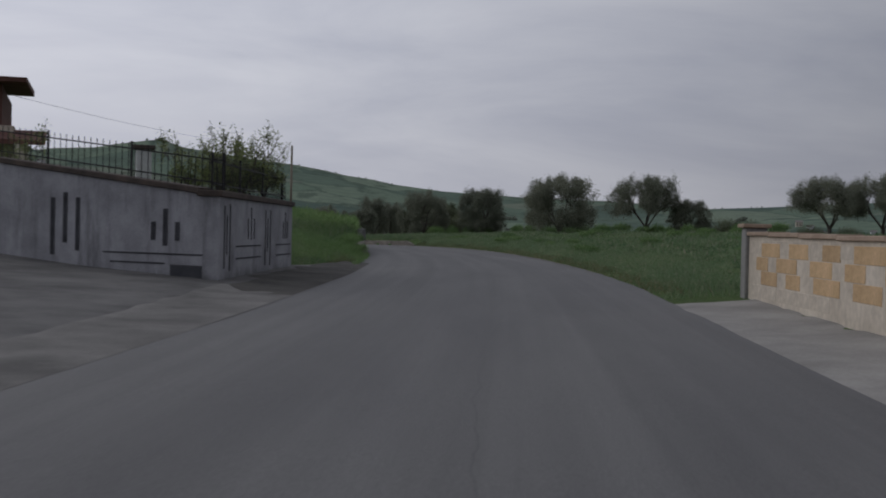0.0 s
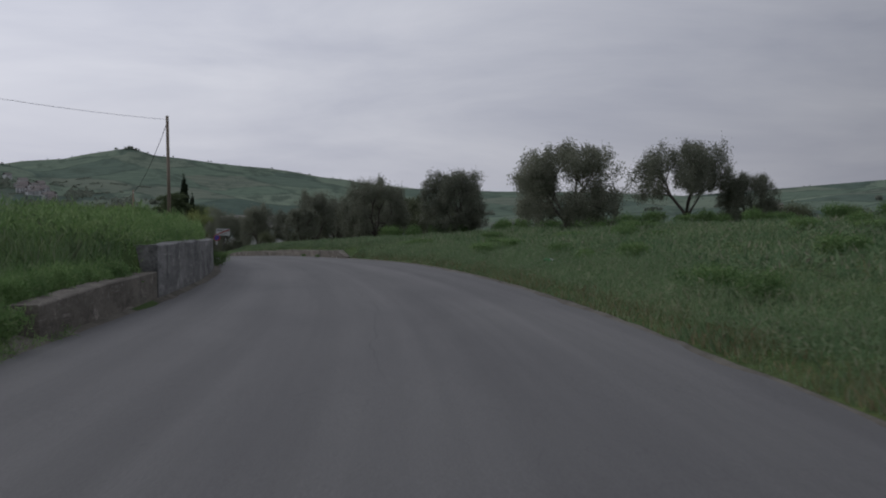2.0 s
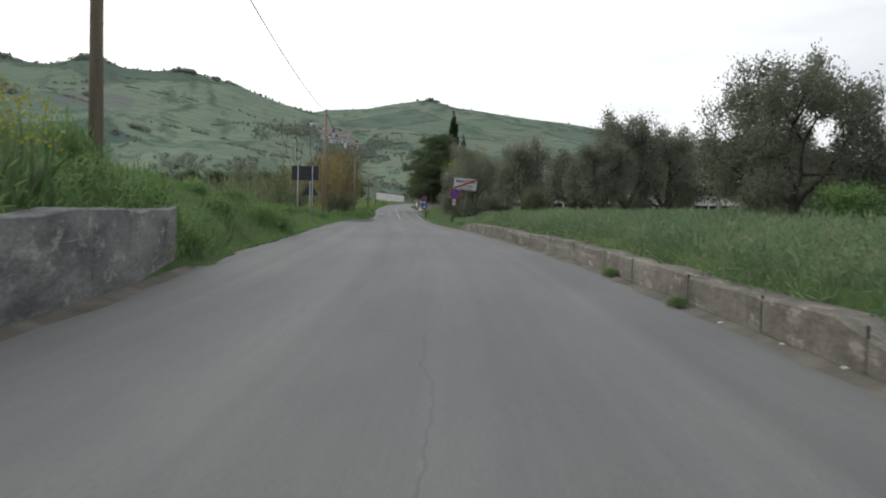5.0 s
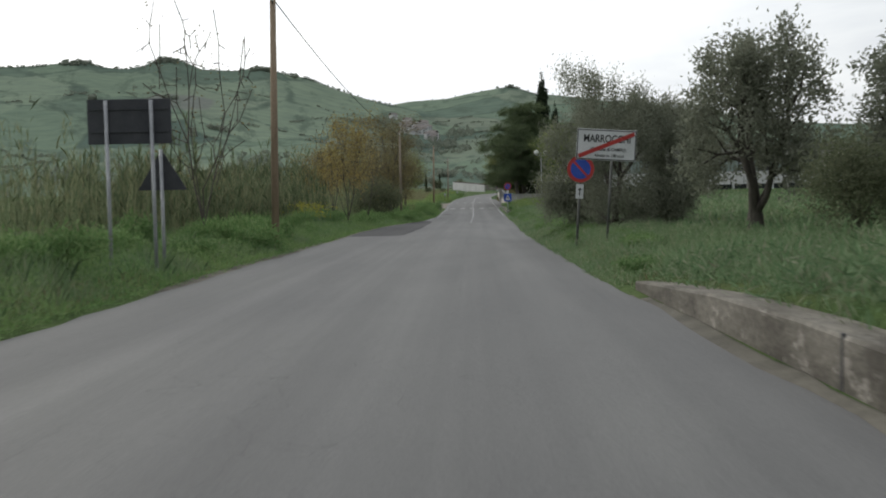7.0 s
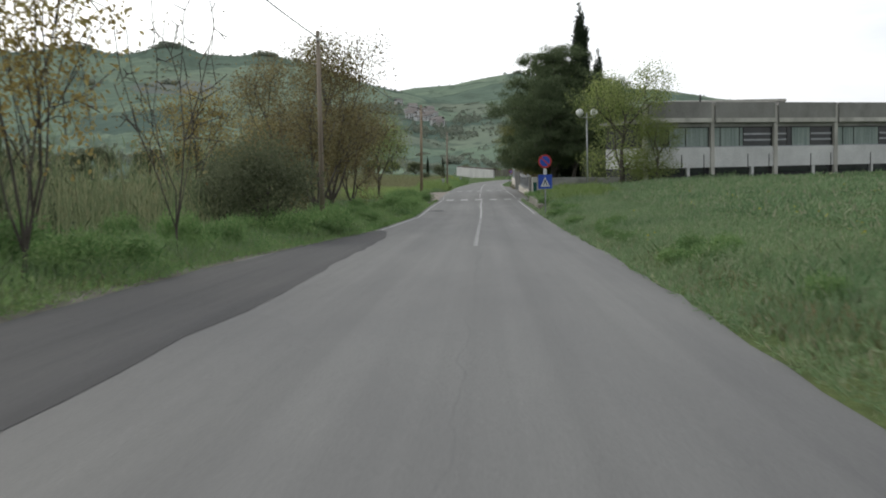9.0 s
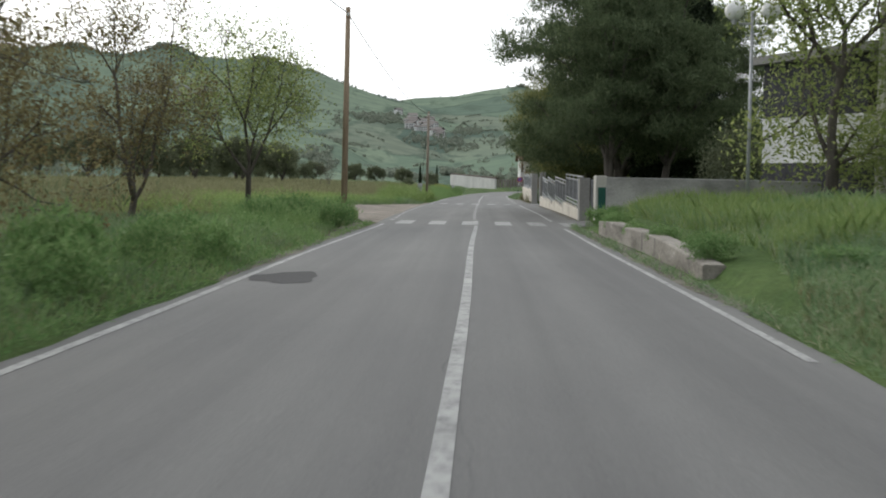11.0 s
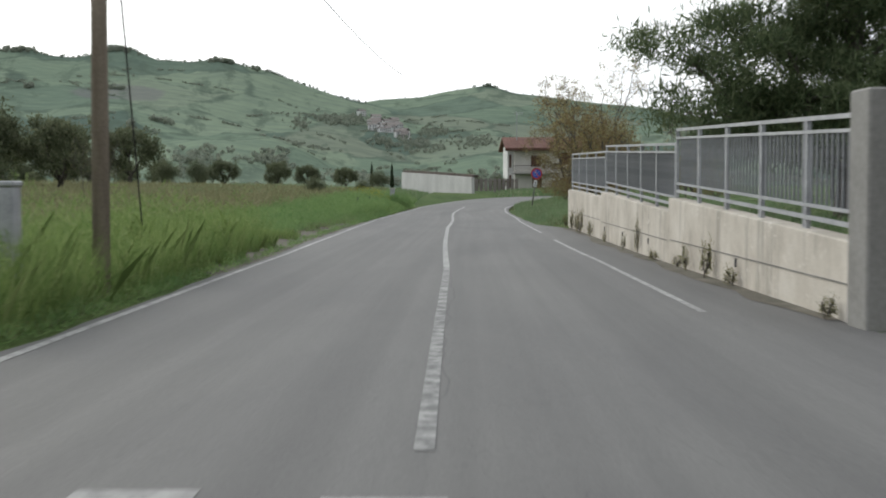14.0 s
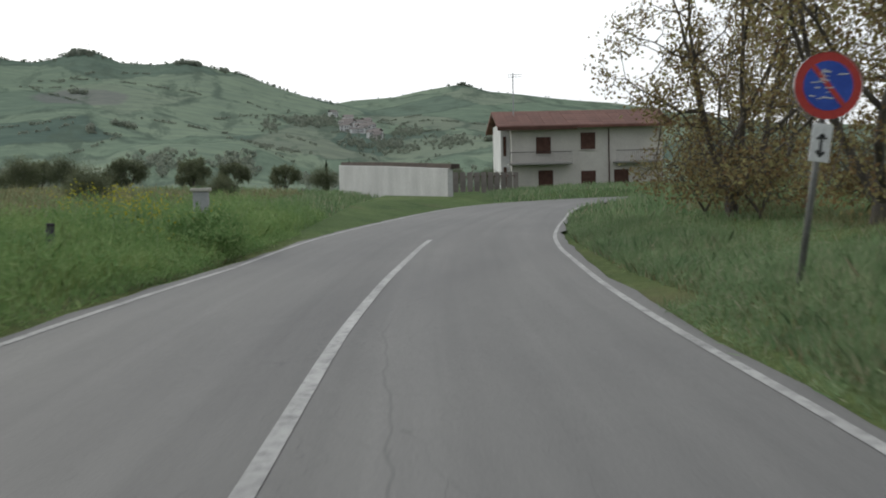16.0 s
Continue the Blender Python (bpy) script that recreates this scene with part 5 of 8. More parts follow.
def lettering(text, size, m, mat, parent, name="lettering", extrude=0.001, align="CENTER", stretch=1.0):
    cu = bpy.data.curves.new(name, "FONT")
    cu.body, cu.size, cu.extrude, cu.align_x, cu.align_y = text, size, extrude, align, "CENTER"
    cu.offset = size * 0.018
    ob = new(name, cu)
    dg = bpy.context.evaluated_depsgraph_get()
    me = bpy.data.meshes.new_from_object(ob.evaluated_get(dg))
    bpy.data.objects.remove(ob)
    bpy.data.curves.remove(cu)
    me.transform(m @ Matrix.Diagonal((stretch, 1, 1, 1)))
    me.materials.clear()
    return mesh_ob(name, me, mat, parent)


FACE = Matrix.Rotation(radians(90), 4, "X")  # text that faces -y


def no_parking(x, y, zc, base, label, lean=(0.0, 0.0), r=0.30, plate="arrow", scratched=False):
    t = thing("no_parking_sign", label, "road sign", at=(x, y, base))
    t.rotation_euler = (radians(lean[1]), radians(lean[0]), radians(-4))
    h = zc - base
    part("post", rod(bmesh.new(), (0, 0.05, -0.4), (0, 0.05, h + r * 0.9), 0.03, sides=10), M_POST, t, smooth=True)
    d = part("disc", disc(r, 0.012, 0.0, m=Matrix.Translation((0, 0, h))), M_SIGN_RED, t, "round blue sign face with red rim and bar")
    part("field", disc(r * 0.74, 0.0, -0.006, m=Matrix.Translation((0, 0, h))), M_SIGN_BLUE, d)
    bar = bmesh.new()
    box(bar, (-r * 0.76, -0.011, -r * 0.075), (r * 0.76, -0.004, r * 0.075), Matrix.Translation((0, 0, h)) @ Matrix.Rotation(radians(45), 4, "Y"))
    part("bar", bar, M_SIGN_RED, d)
    rim = bmesh.new()
    bmesh.ops.create_cone(rim, cap_ends=False, segments=40, radius1=r + 0.008, radius2=r + 0.008, depth=0.03, matrix=Matrix.Translation((0, 0.005, h)) @ Matrix.Rotation(radians(90), 4, "X"))
    part("rim", rim, M_STEEL, d)
    if scratched:
        rnd = random.Random(4)
        for i in range(14):
            a, z = rnd.uniform(-.17, .10), rnd.uniform(-.13, .13)
            sc = bmesh.new()
            box(sc, (a, -0.0145, z), (a + rnd.uniform(.03, .10), -0.0118, z + rnd.uniform(.005, .012)), Matrix.Translation((0, 0, h)) @ Matrix.Rotation(radians(rnd.uniform(-14, 14)), 4, "Y"))
            part("scratch", sc, M_SIGN_WHITE, d)
    pl = part("plate", boxed((-0.085, -0.012, h - r - 0.36), (0.085, 0.0, h - r - 0.04), bevel=0.003), M_SIGN_WHITE, t, "small white plate with black arrow")
    up = bmesh.new()
    zc_ = h - r - 0.2
    box(up, (-0.012, -0.017, zc_ - 0.10), (0.012, -0.011, zc_ + 0.06))
    for s in (-1, 1):
        box(up, (-0.008, -0.0168, -0.06), (0.014, -0.0112, 0.0), Matrix.Translation((s * 0.004, 0, zc_ + 0.075)) @ Matrix.Rotation(radians(s * 42), 4, "Y"))
    if plate == "both":
        for s in (-1, 1):
            box(up, (-0.008, -0.0168, 0.0), (0.014, -0.0112, 0.06), Matrix.Translation((s * 0.004, 0, zc_ - 0.115)) @ Matrix.Rotation(radians(-s * 42), 4, "Y"))
    part("arrow", up, M_LETTER, pl)
    part("clamp", boxed((-0.045, -0.0, h - 0.05), (0.045, 0.09, h - 0.01)), M_STEEL, t)
    return t


no_parking(25.45, 137.55, 1.22, gz(25.45, 137.55), "round no-parking sign with arrow plate, leaning", (3.5, 0))


def town_sign():
    x, y = 26.02, 137.5
    base = gz(x, y)
    t = thing("town_sign", "white end-of-town sign with red diagonal bar", "road sign", at=(x, y, base))
    t.rotation_euler = (0, radians(4.0), radians(-3))
    zt, zb = 2.08 - base, 1.39 - base
    part("post", rod(bmesh.new(), (0.1, 0.06, -0.4), (0.1, 0.06, zt), 0.03, sides=10), M_POST, t, smooth=True)
    pn = part("panel", boxed((-0.70, 0.0, zb), (0.62, 0.02, zt), bevel=0.008), M_SIGN_WHITE, t)
    for lo, hi in (((-0.69, -0.004, zt - 0.035), (0.61, 0.002, zt - 0.015)), ((-0.69, -0.004, zb + 0.015), (0.61, 0.002, zb + 0.035)),
                   ((-0.69, -0.004, zb + 0.036), (-0.67, 0.002, zt - 0.036)), ((0.59, -0.004, zb + 0.036), (0.61, 0.002, zt - 0.036))):
        part("border", boxed(lo, hi), M_LETTER, pn)
    zm = (zt + zb) / 2
    lettering("MARROCCHI", 0.235, Matrix.Translation((-0.03, -0.004, zm + 0.13)) @ FACE, M_LETTER, pn, stretch=0.76)
    lettering("(Comune di CAMPLI)", 0.105, Matrix.Translation((0.0, -0.004, zm - 0.10)) @ FACE, M_LETTER, pn, stretch=0.85)
    lettering("Altezza m. 198 s.l.m", 0.095, Matrix.Translation((0.03, -0.004, zm - 0.235)) @ FACE, M_LETTER, pn, stretch=0.85)
    bar = bmesh.new()
    a = math.atan2(zt - zb - 0.14, 1.24)
    box(bar, (-0.66, -0.010, -0.045), (0.66, -0.006, 0.045), Matrix.Translation((-0.04, 0, zm)) @ Matrix.Rotation(-a, 4, "Y"))
    part("diagonal_bar", bar, M_SIGN_RED, pn, "red diagonal bar")


town_sign()


def sign_backs():
    x, y = 17.55, 130.0
    base = gz(x, y)
    t = thing("street_sign", "dark back of a rectangular town sign", "road sign", "signs seen from behind", at=(x, y, base))
    t.rotation_euler = (0, 0, radians(2))
    part("panel", boxed((-0.65, 0.0, 1.72 - base), (0.65, 0.02, 2.42 - base), bevel=0.006), M_SIGN_BACK, t)
    for px_ in (-0.35, 0.35):
        part("post", rod(bmesh.new(), (px_, -0.04, -0.4), (px_, -0.04, 2.4 - base), 0.03, sides=10), M_STEEL, t, smooth=True)
    for z in (1.9, 2.25):
        part("stiffener", boxed((-0.6, -0.02, z - base), (0.6, -0.001, z + 0.04 - base)), M_SIGN_BACK, t)
    x, y = 17.75, 131.2
    base = gz(x, y)
    t = thing("warning_sign", "dark back of a triangular warning sign", "road sign", "signs seen from behind", at=(x, y, base))
    bm = bmesh.new()
    zb, zt = 0.98 - base, 1.66 - base
    tri = [(-0.41, zb), (0.41, zb), (0.0, zt)]
    f = [bm.verts.new((a, 0.0, z)) for a, z in tri]
    g = [bm.verts.new((a, 0.02, z)) for a, z in tri]
    bm.faces.new(f), bm.faces.new(g[::-1])
    for i in range(3):
        bm.faces.new((f[i], g[i], g[(i + 1) % 3], f[(i + 1) % 3]))
    bmesh.ops.recalc_face_normals(bm, faces=bm.faces)
    part("panel", bm, M_SIGN_BACK, t)
    part("post", rod(bmesh.new(), (0, -0.035, -0.4), (0, -0.035, zt), 0.03, sides=10), M_STEEL, t, smooth=True)


sign_backs()


def crossing_sign():
    x, y = 27.95, 201.7
    base = gz(x, y)
    t = thing("crossing_sign", "blue pedestrian crossing sign under a round sign", "road sign", at=(x, y, base))
    part("post", rod(bmesh.new(), (0, 0.04, -0.4), (0, 0.04, 0.56 - base), 0.03, sides=10), M_STEEL, t, smooth=True)
    d = part("disc", disc(0.285, 0.012, 0.0, m=Matrix.Translation((0, 0, 0.28 - base))), M_SIGN_RED, t, "round no-parking face, faded")
    part("field", disc(0.215, 0.0, -0.005, m=Matrix.Translation((0, 0, 0.28 - base))), M_SIGN_BLUE, d)
    bar = bmesh.new()
    box(bar, (-0.215, -0.010, -0.024), (0.215, -0.004, 0.024), Matrix.Translation((0, 0, 0.28 - base)) @ Matrix.Rotation(radians(45), 4, "Y"))
    part("bar", bar, M_SIGN_RED, d)
    part("plate", boxed((-0.07, -0.008, -0.27 - base), (0.07, 0.0, -0.03 - base)), M_SIGN_WHITE, t)
    sq = part("square", boxed((-0.29, -0.006, -0.87 - base), (0.29, 0.012, -0.28 - base), bevel=0.004), M_SIGN_BLUE, t, "square blue sign with white triangle")
    bm = bmesh.new()
    v = [bm.verts.new(p) for p in ((-0.20, -0.010, -0.78 - base), (0.20, -0.010, -0.78 - base), (0.0, -0.010, -0.38 - base))]
    bm.faces.new(v)
    part("triangle", bm, M_SIGN_WHITE, sq)
    bm = bmesh.new()
    for s in (-1, 1):
        box(bm, (-0.017, -0.015, -0.20), (0.017, -0.0115, 0.0), Matrix.Translation((0, 0, -0.54 - base)) @ Matrix.Rotation(radians(s * 22), 4, "Y"))
    box(bm, (-0.035, -0.0152, -0.58 - base), (0.035, -0.0113, -0.50 - base))
    part("symbol", bm, M_LETTER, sq)


crossing_sign()
no_parking(33.62, 325.3, -0.92, gz(33.62, 325.3), "round no-parking sign with scratched blue face, leaning", (8.0, 0), 0.28, "both", True)


# ---- gates, fenced walls and yard ----
def gate_pillar(name, label, x, y, z0, z1, sx=0.42, sy=0.5, mat=None):
    t = thing(name, label, "pillar", "gate pillars", at=(x, y, z0))
    part("shaft", boxed((-sx / 2, -sy / 2, -0.3), (sx / 2, sy / 2, z1 - z0), bevel=0.02), mat or M_CONC_GREY, t)
    return t


gate_pillar("gate_pillar", "tall grey concrete pillar at the school gate", 30.15, 237.75, -2.2, -0.80, 0.36, 0.42)
gate_pillar("gate_pillar", "weathered concrete pillar ending the fenced wall", 31.47, 269.12, -1.95, -0.42, 0.34, 0.42)
gate_pillar("gate_pillar", "weathered concrete pillar beside the second gateway", 31.75, 278.75, -2.55, -0.5, 0.4, 0.45)
p = gate_pillar("meter_pillar", "pale concrete pillar with a green meter door", 29.92, 232.0, -2.2, -0.74, 0.34, 0.46, M_CONC_PALE)
part("door", boxed((-0.10, -0.25, 0.02), (0.125, -0.225, 1.12), bevel=0.004), M_GREEN_DOOR, p, "narrow dark green metal door")
part("door_frame", boxed((0.13, -0.255, 0.02), (0.155, -0.225, 1.14), bevel=0.003), M_STEEL, p)
M_YARDWALL = mottled("blotchy_yard_concrete", (0.17, 0.17, 0.165), (0.40, 0.395, 0.38), 1.6, 20, 0.9, 0.5, 0.01, (0.5, 1.0, 1.0))
yard_wall = [(30.10, 231.97), (33.5, 231.4), (36.4, 230.9)]
joints = thing("wall_yard_joints", "dark level joint between the panels of the yard wall", "wall detail", kind="structure")
for a, b in zip(yard_wall, yard_wall[1:]):
    bm = bmesh.new()
    line_box(bm, (a[0] + .02, a[1], -1.45), (b[0], b[1], -1.47), 0.02, 0.022)
    part("joint", bm, M_SLOT, joints)
path_wall("wall_yard", yard_wall, 0.22, [-0.78, -0.8, -0.85], M_YARDWALL, "blotchy grey concrete panel wall of the school yard")


path_wall("wall_yard_low", [(31.15, 238.9), (32.3, 239.25), (33.6, 239.7)], 0.2, [-1.58, -1.58, -1.6], M_CONC_GREY, "low grey concrete wall inside the school yard")


def fence_segment(a, b, za, zb, pitch, first_post=True):
    """A low wall with a sloping top and a steel bar fence on it."""
    m, l = local((*a, 0.0), b)
    w = thing("fence_wall", "pale stained concrete base wall of a fence", "wall", "fence walls along the road", "structure")
    z0 = min(float(road_z(a[1])), float(road_z(b[1]))) - 0.4
    part("wall_body", prism([(a[0], a[1]), (b[0], b[1]), tuple((m @ Vector((l, -0.28, 0)))[:2]), tuple((m @ Vector((0, -0.28, 0)))[:2])][::-1], z0,
                            [za, zb, zb, za], 0.012), M_FENCEWALL, w)
    f = thing("metal_fence", "grey steel bar fence on a concrete wall", "fence", "steel fence panels along the road")
    s = (zb - za) / l
    up = lambda x, h: m @ Vector((x, -0.14, za + s * x + h))
    n_post = max(2, round(l / 2.05))
    for i in range(n_post + 1):
        x = 0.06 + (l - 0.12) * i / n_post
        part("post", line_box(bmesh.new(), up(x, -0.02), up(x, 1.16), 0.05, 0.05), M_STEEL, f)
        if 0 < i < n_post:
            part("post", line_box(bmesh.new(), up(x + 0.11, -0.02), up(x + 0.11, 1.14), 0.03, 0.05), M_BAR, f)
    for h, th in ((1.16, 0.045), (1.02, 0.035), (0.25, 0.035), (0.12, 0.045)):
        part("rail", line_box(bmesh.new(), up(0.03, h), up(l - 0.03, h), 0.045, th), M_STEEL, f)
    bar = None
    n = int((l - 0.2) / pitch)
    for i in range(n):
        q = up(0.12 + i * pitch, 0.25)
        if bar is None:
            bar = part("bar", boxed((-0.014, -0.012, 0), (0.014, 0.012, 0.78)), M_BAR, f)
            o = bar
        else:
            o = new("bar", bar.data)
            o.parent = f
        o.matrix_local = Matrix.Translation(q) @ m.to_3x3().to_4x4()


def fence_wall_mat():
    """Pale cast concrete, blotched warm and grey, with run-off streaks and flaked lighter scars."""
    m, nt, b = material("streaked_pale_concrete", 0.9, 0.0, 0.2)
    c = ramp(nt, noise_tex(nt, 0.9, 7, 0.68), [(0.28, (0.37, 0.335, 0.290)), (0.5, (0.53, 0.490, 0.430)), (0.72, (0.64, 0.605, 0.550))])
    c = blend(nt, c, (0.215, 0.200, 0.178), maprange(nt, noise_tex(nt, 1.0, 6, 0.7, (2.6, 2.6, 0.22)), 0.54, 0.72, 0.0, 0.7))
    c = blend(nt, c, (0.70, 0.67, 0.62), maprange(nt, noise_tex(nt, 3.2, 6, 0.72, (1.0, 1.0, 1.6), 0.6), 0.60, 0.66, 0.0, 0.6))
    fine = noise_tex(nt, 46, 3, 0.6)
    c = blend(nt, c, ramp(nt, fine, [(0.3, (0.86, 0.86, 0.86)), (0.7, (1.08, 1.08, 1.08))]), 0.8, "MULTIPLY")
    nt.links.new(c, b.inputs["Base Color"])
    bump(nt, b, fine, 0.3, 0.006)
    return m


M_FENCEWALL = fence_wall_mat()
fx1 = lambda y: 29.98 + (y - 237.7) * 0.0425
for y0, y1, z0, z1 in ((238.0, 246.8, -1.92, -1.80), (246.8, 254.8, -2.08, -1.90), (254.8, 262.2, -2.16, -1.90), (262.2, 269.35, -2.12, -1.90)):
    fence_segment((fx1(y0), y0), (fx1(y1), y1), z0, z1, 0.165)
fx2 = lambda y: 31.62 + (y - 278.8) * 0.0455
for y0, y1, z0, z1 in ((279.0, 288.4, -1.86, -1.59), (288.4, 298.0, -1.83, -1.58), (298.0, 307.0, -1.72, -1.58)):
    fence_segment((fx2(y0), y0), (fx2(y1), y1), z0, z1, 0.165)
foot_rnd = random.Random(8)
for y0, y1, line in ((238.3, 269.0, fx1), (279.3, 306.8, fx2)):
    inner = [(y, line(y) - float(ref_x(y)) + 0.05) for y in np.arange(y0 - 1, y1 + 1, 1.0)]
    outer = [(y, o - 0.05 - foot_rnd.uniform(0.10, 0.42)) for y, o in inner]
    tagged(ribbon("dirt_strip", y0, y1, outer, inner, 0.0165, M_DIRT), "brown grit and dead leaves along the wall foot", "dirt", kind="structure")
# pour joints and drain holes of the taller wall
joints = thing("wall_joints", "dark pour joints and drain holes in the wall", "wall detail", kind="structure")
for y0, y1, dz in ((279.2, 288.2, 0.36), (288.6, 297.8, 0.40), (298.2, 306.8, 0.5)):
    part("joint", line_box(bmesh.new(), (fx2(y0) - 0.003, y0, float(road_z(y0)) + dz), (fx2(y1) - 0.003, y1, float(road_z(y1)) + dz + 0.06), 0.014, 0.016), M_APRON, joints)
for y in (283.5, 287.0, 290.5, 294.0, 297.2, 300.5):
    part("drain_hole", boxed((fx2(y) - 0.012, y - 0.035, float(road_z(y)) + 0.25), (fx2(y) + 0.02, y + 0.035, float(road_z(y)) + 0.36)), M_SLOT, joints)


def sliding_gate(label, a, b, z, h):
    m, l = local((*a, z), b)
    t = thing("metal_gate", label, "gate")
    for lo, hi in (((0, -.03, .05), (l, .03, .13)), ((0, -.03, h - .07), (l, .03, h)), ((0, -.03, .131), (.06, .03, h - .071)), ((l - .06, -.03, .131), (l, .03, h - .071))):
        part("gate_frame", boxed(lo, hi, m), M_STEEL, t)
    n = int(l / 0.13)
    data = None
    for i in range(1, n):
        if data is None:
            o = part("bar", boxed((-.015, -.006, .132), (.015, .006, h - .072)), M_BAR, t)
            data = o.data
        else:
            o = new("bar", data)
            o.parent = t
        o.matrix_local = m @ pose(i * l / n, 0, 0)


sliding_gate("open grey steel gate leaf folded into the yard", (32.1, 279.05), (32.65, 281.2), -2.45, 1.75)
sliding_gate("grey steel gate leaf standing open at the school", (30.45, 238.0), (30.9, 239.9), -2.15, 1.3)


def steel_box():
    x, y = 23.75, 279.8
    z = gz(x, y)
    t = thing("utility_cabinet", "grey plastic utility cabinet in the grass", "cabinet", "cabinets by the road", at=(x, y, z))
    part("body", boxed((-0.155, -0.12, -0.2), (0.155, 0.12, -1.32 - z), bevel=0.012), M_STEEL, t)
    part("lid", boxed((-0.17, -0.135, -1.318 - z), (0.17, 0.135, -1.265 - z), bevel=0.012), M_STEEL, t)
    part("door", boxed((-0.13, -0.128, 0.15), (0.13, -0.121, -1.39 - z)), M_STEEL, t)
    x, y = 26.65, 338.0
    z = gz(x, y)
    t = thing("utility_cabinet", "small pale utility cabinet among flowers", "cabinet", "cabinets by the road", at=(x, y, z))
    part("body", boxed((-0.14, -0.12, -0.2), (0.14, 0.12, -1.74 - z), bevel=0.012), M_STEEL, t)
    part("lid", boxed((-0.18, -0.16, -1.738 - z), (0.18, 0.16, -1.67 - z), bevel=0.012), M_CONC_PALE, t)
    for x, y in ((25.08, 325.6), (25.45, 332.1)):
        z = gz(x, y)
        t = thing("marker_stub", "short dark plastic marker stub in grass", "marker", "marker stubs", at=(x, y, z))
        part("stub", rod(bmesh.new(), (0, 0, -0.2), (0.03, 0, 0.5), 0.07, 0.06, 10), M_SLOT, t, smooth=True)
        part("cap", rod(bmesh.new(), (0.03, 0, 0.502), (0.031, 0, 0.54), 0.075, 0.06, 10), M_BLACK, t)


steel_box()


# ---- school building ----
def school():
    ang = math.degrees(math.atan2(2.0, 4.8))
    base = -0.8
    t = thing("school_building", "long low concrete school with strip windows", "building", at=(46.5, 232.6, 0))
    t.rotation_euler = (0, 0, radians(ang))
    bay, n0, n1 = 5.2, -2, 8
    x0, x1 = n0 * bay, n1 * bay
    part("lower_wall", boxed((x0, 0.25, base - 1.0), (x1, 5, -0.30)), M_SLOT, t, "dark recessed basement strip")
    part("spandrel_wall", boxed((x0, 0.0, -0.30), (x1, 5, 1.04)), M_WHITEWALL, t, "white rendered wall under the windows")
    part("window_back", boxed((x0, 0.6, 1.04), (x1, 5, 2.66)), M_SLOT, t)
    part("lintel", boxed((x0, 0.0, 2.40), (x1, 0.6, 2.66)), M_CONC_GREY, t)
    part("roof", boxed((x0 - 0.3, 0.2, 2.66), (x1 + 0.3, 5.3, 2.9)), M_CONC_GREY, t)
    rnd = random.Random(7)
    for k in range(n0, n1):
        a = k * bay
        part("fascia", boxed((a + 0.16, -0.25, 2.662), (a + bay - 0.16, 0.15, 4.05), bevel=0.015), M_CONC_GREY, t, "grey precast fascia panel")
        part("fascia_band", boxed((a + 0.16, -0.29, 2.70), (a + bay - 0.16, -0.252, 2.98)), M_CONC_PALE, t)
        part("column", boxed((a - 0.14, -0.12, base - 0.8), (a + 0.14, 0.14, 3.9), bevel=0.01), M_CONC_PALE, t, "pale concrete column")
        w = part("window", boxed((a + 0.2, 0.1, 1.042), (a + bay - 0.2, 0.16, 1.10)), M_STEEL, t)
        part("frame", boxed((a + 0.2, 0.1, 2.34), (a + bay - 0.2, 0.16, 2.398)), M_IRON, w)
        cuts = [0.2] + sorted(rnd.uniform(0.6, bay - 0.6) for _ in range(3)) + [bay - 0.2]
        for c0, c1 in zip(cuts, cuts[1:]):
            part("mullion", boxed((a + c1 - 0.03, 0.1, 1.101), (a + c1 + 0.03, 0.16, 2.339)), M_IRON, w)
            kind = rnd.random()
            part("pane", boxed((a + c0 + 0.04, 0.12, 1.102), (a + c1 - 0.034, 0.135, 2.338)), M_CURTAIN if kind < 0.5 else M_GLASS, w)
            if kind > 0.75:
                for z in (1.45, 1.85):
                    part("blind_slat", boxed((a + c0 + 0.06, 0.105, z), (a + c1 - 0.05, 0.118, z + 0.12)), M_STEEL, w)
        for j in (0.33, 0.66):
            part("yard_post", rod(bmesh.new(), (a + bay * j, -1.6, base - 0.6), (a + bay * j, -1.6, 0.55), 0.03, sides=6), M_IRON, t)
        part("basement_window", boxed((a + 0.5, 0.2, -0.72), (a + bay - 0.5, 0.245, -0.34)), M_GLASS, t)
        part("pier", boxed((a + bay * 0.62, 0.02, base - 0.8), (a + bay * 0.62 + 0.22, 0.24, -0.302)), M_WHITEWALL, t)
    part("roof_vent", rod(bmesh.new(), (-5.4, 1.0, 2.9), (-5.4, 1.0, 4.6), 0.06, sides=8), M_IRON, t)
    # taller stair block towards the pines
    s = thing("school_stair_block", "tall white stair block with a grey concrete pier", "building", at=(46.7, 252, 0))
    part("wall", boxed((-3.6, 0, -2.0), (6, 7, 5.0)), M_WHITEWALL, s)
    part("pier", boxed((-3.75, -0.4, -2.0), (-3.3, 0.3, 5.0), bevel=0.03), M_CONC_GREY, s, "grey concrete pier")
    part("cornice", boxed((-3.9, -0.5, 5.002), (6.2, 7.2, 5.25), bevel=0.03), M_CONC_PALE, s)
    part("window", boxed((-3.1, -0.05, 1.9), (-2.2, 0.05, 3.7)), M_GLASS, s)
    part("ledge", boxed((-3.95, -0.8, 3.75), (6.1, 0.2, 4.9), bevel=0.03), M_CONC_PALE, s, "projecting concrete ledge")


school()


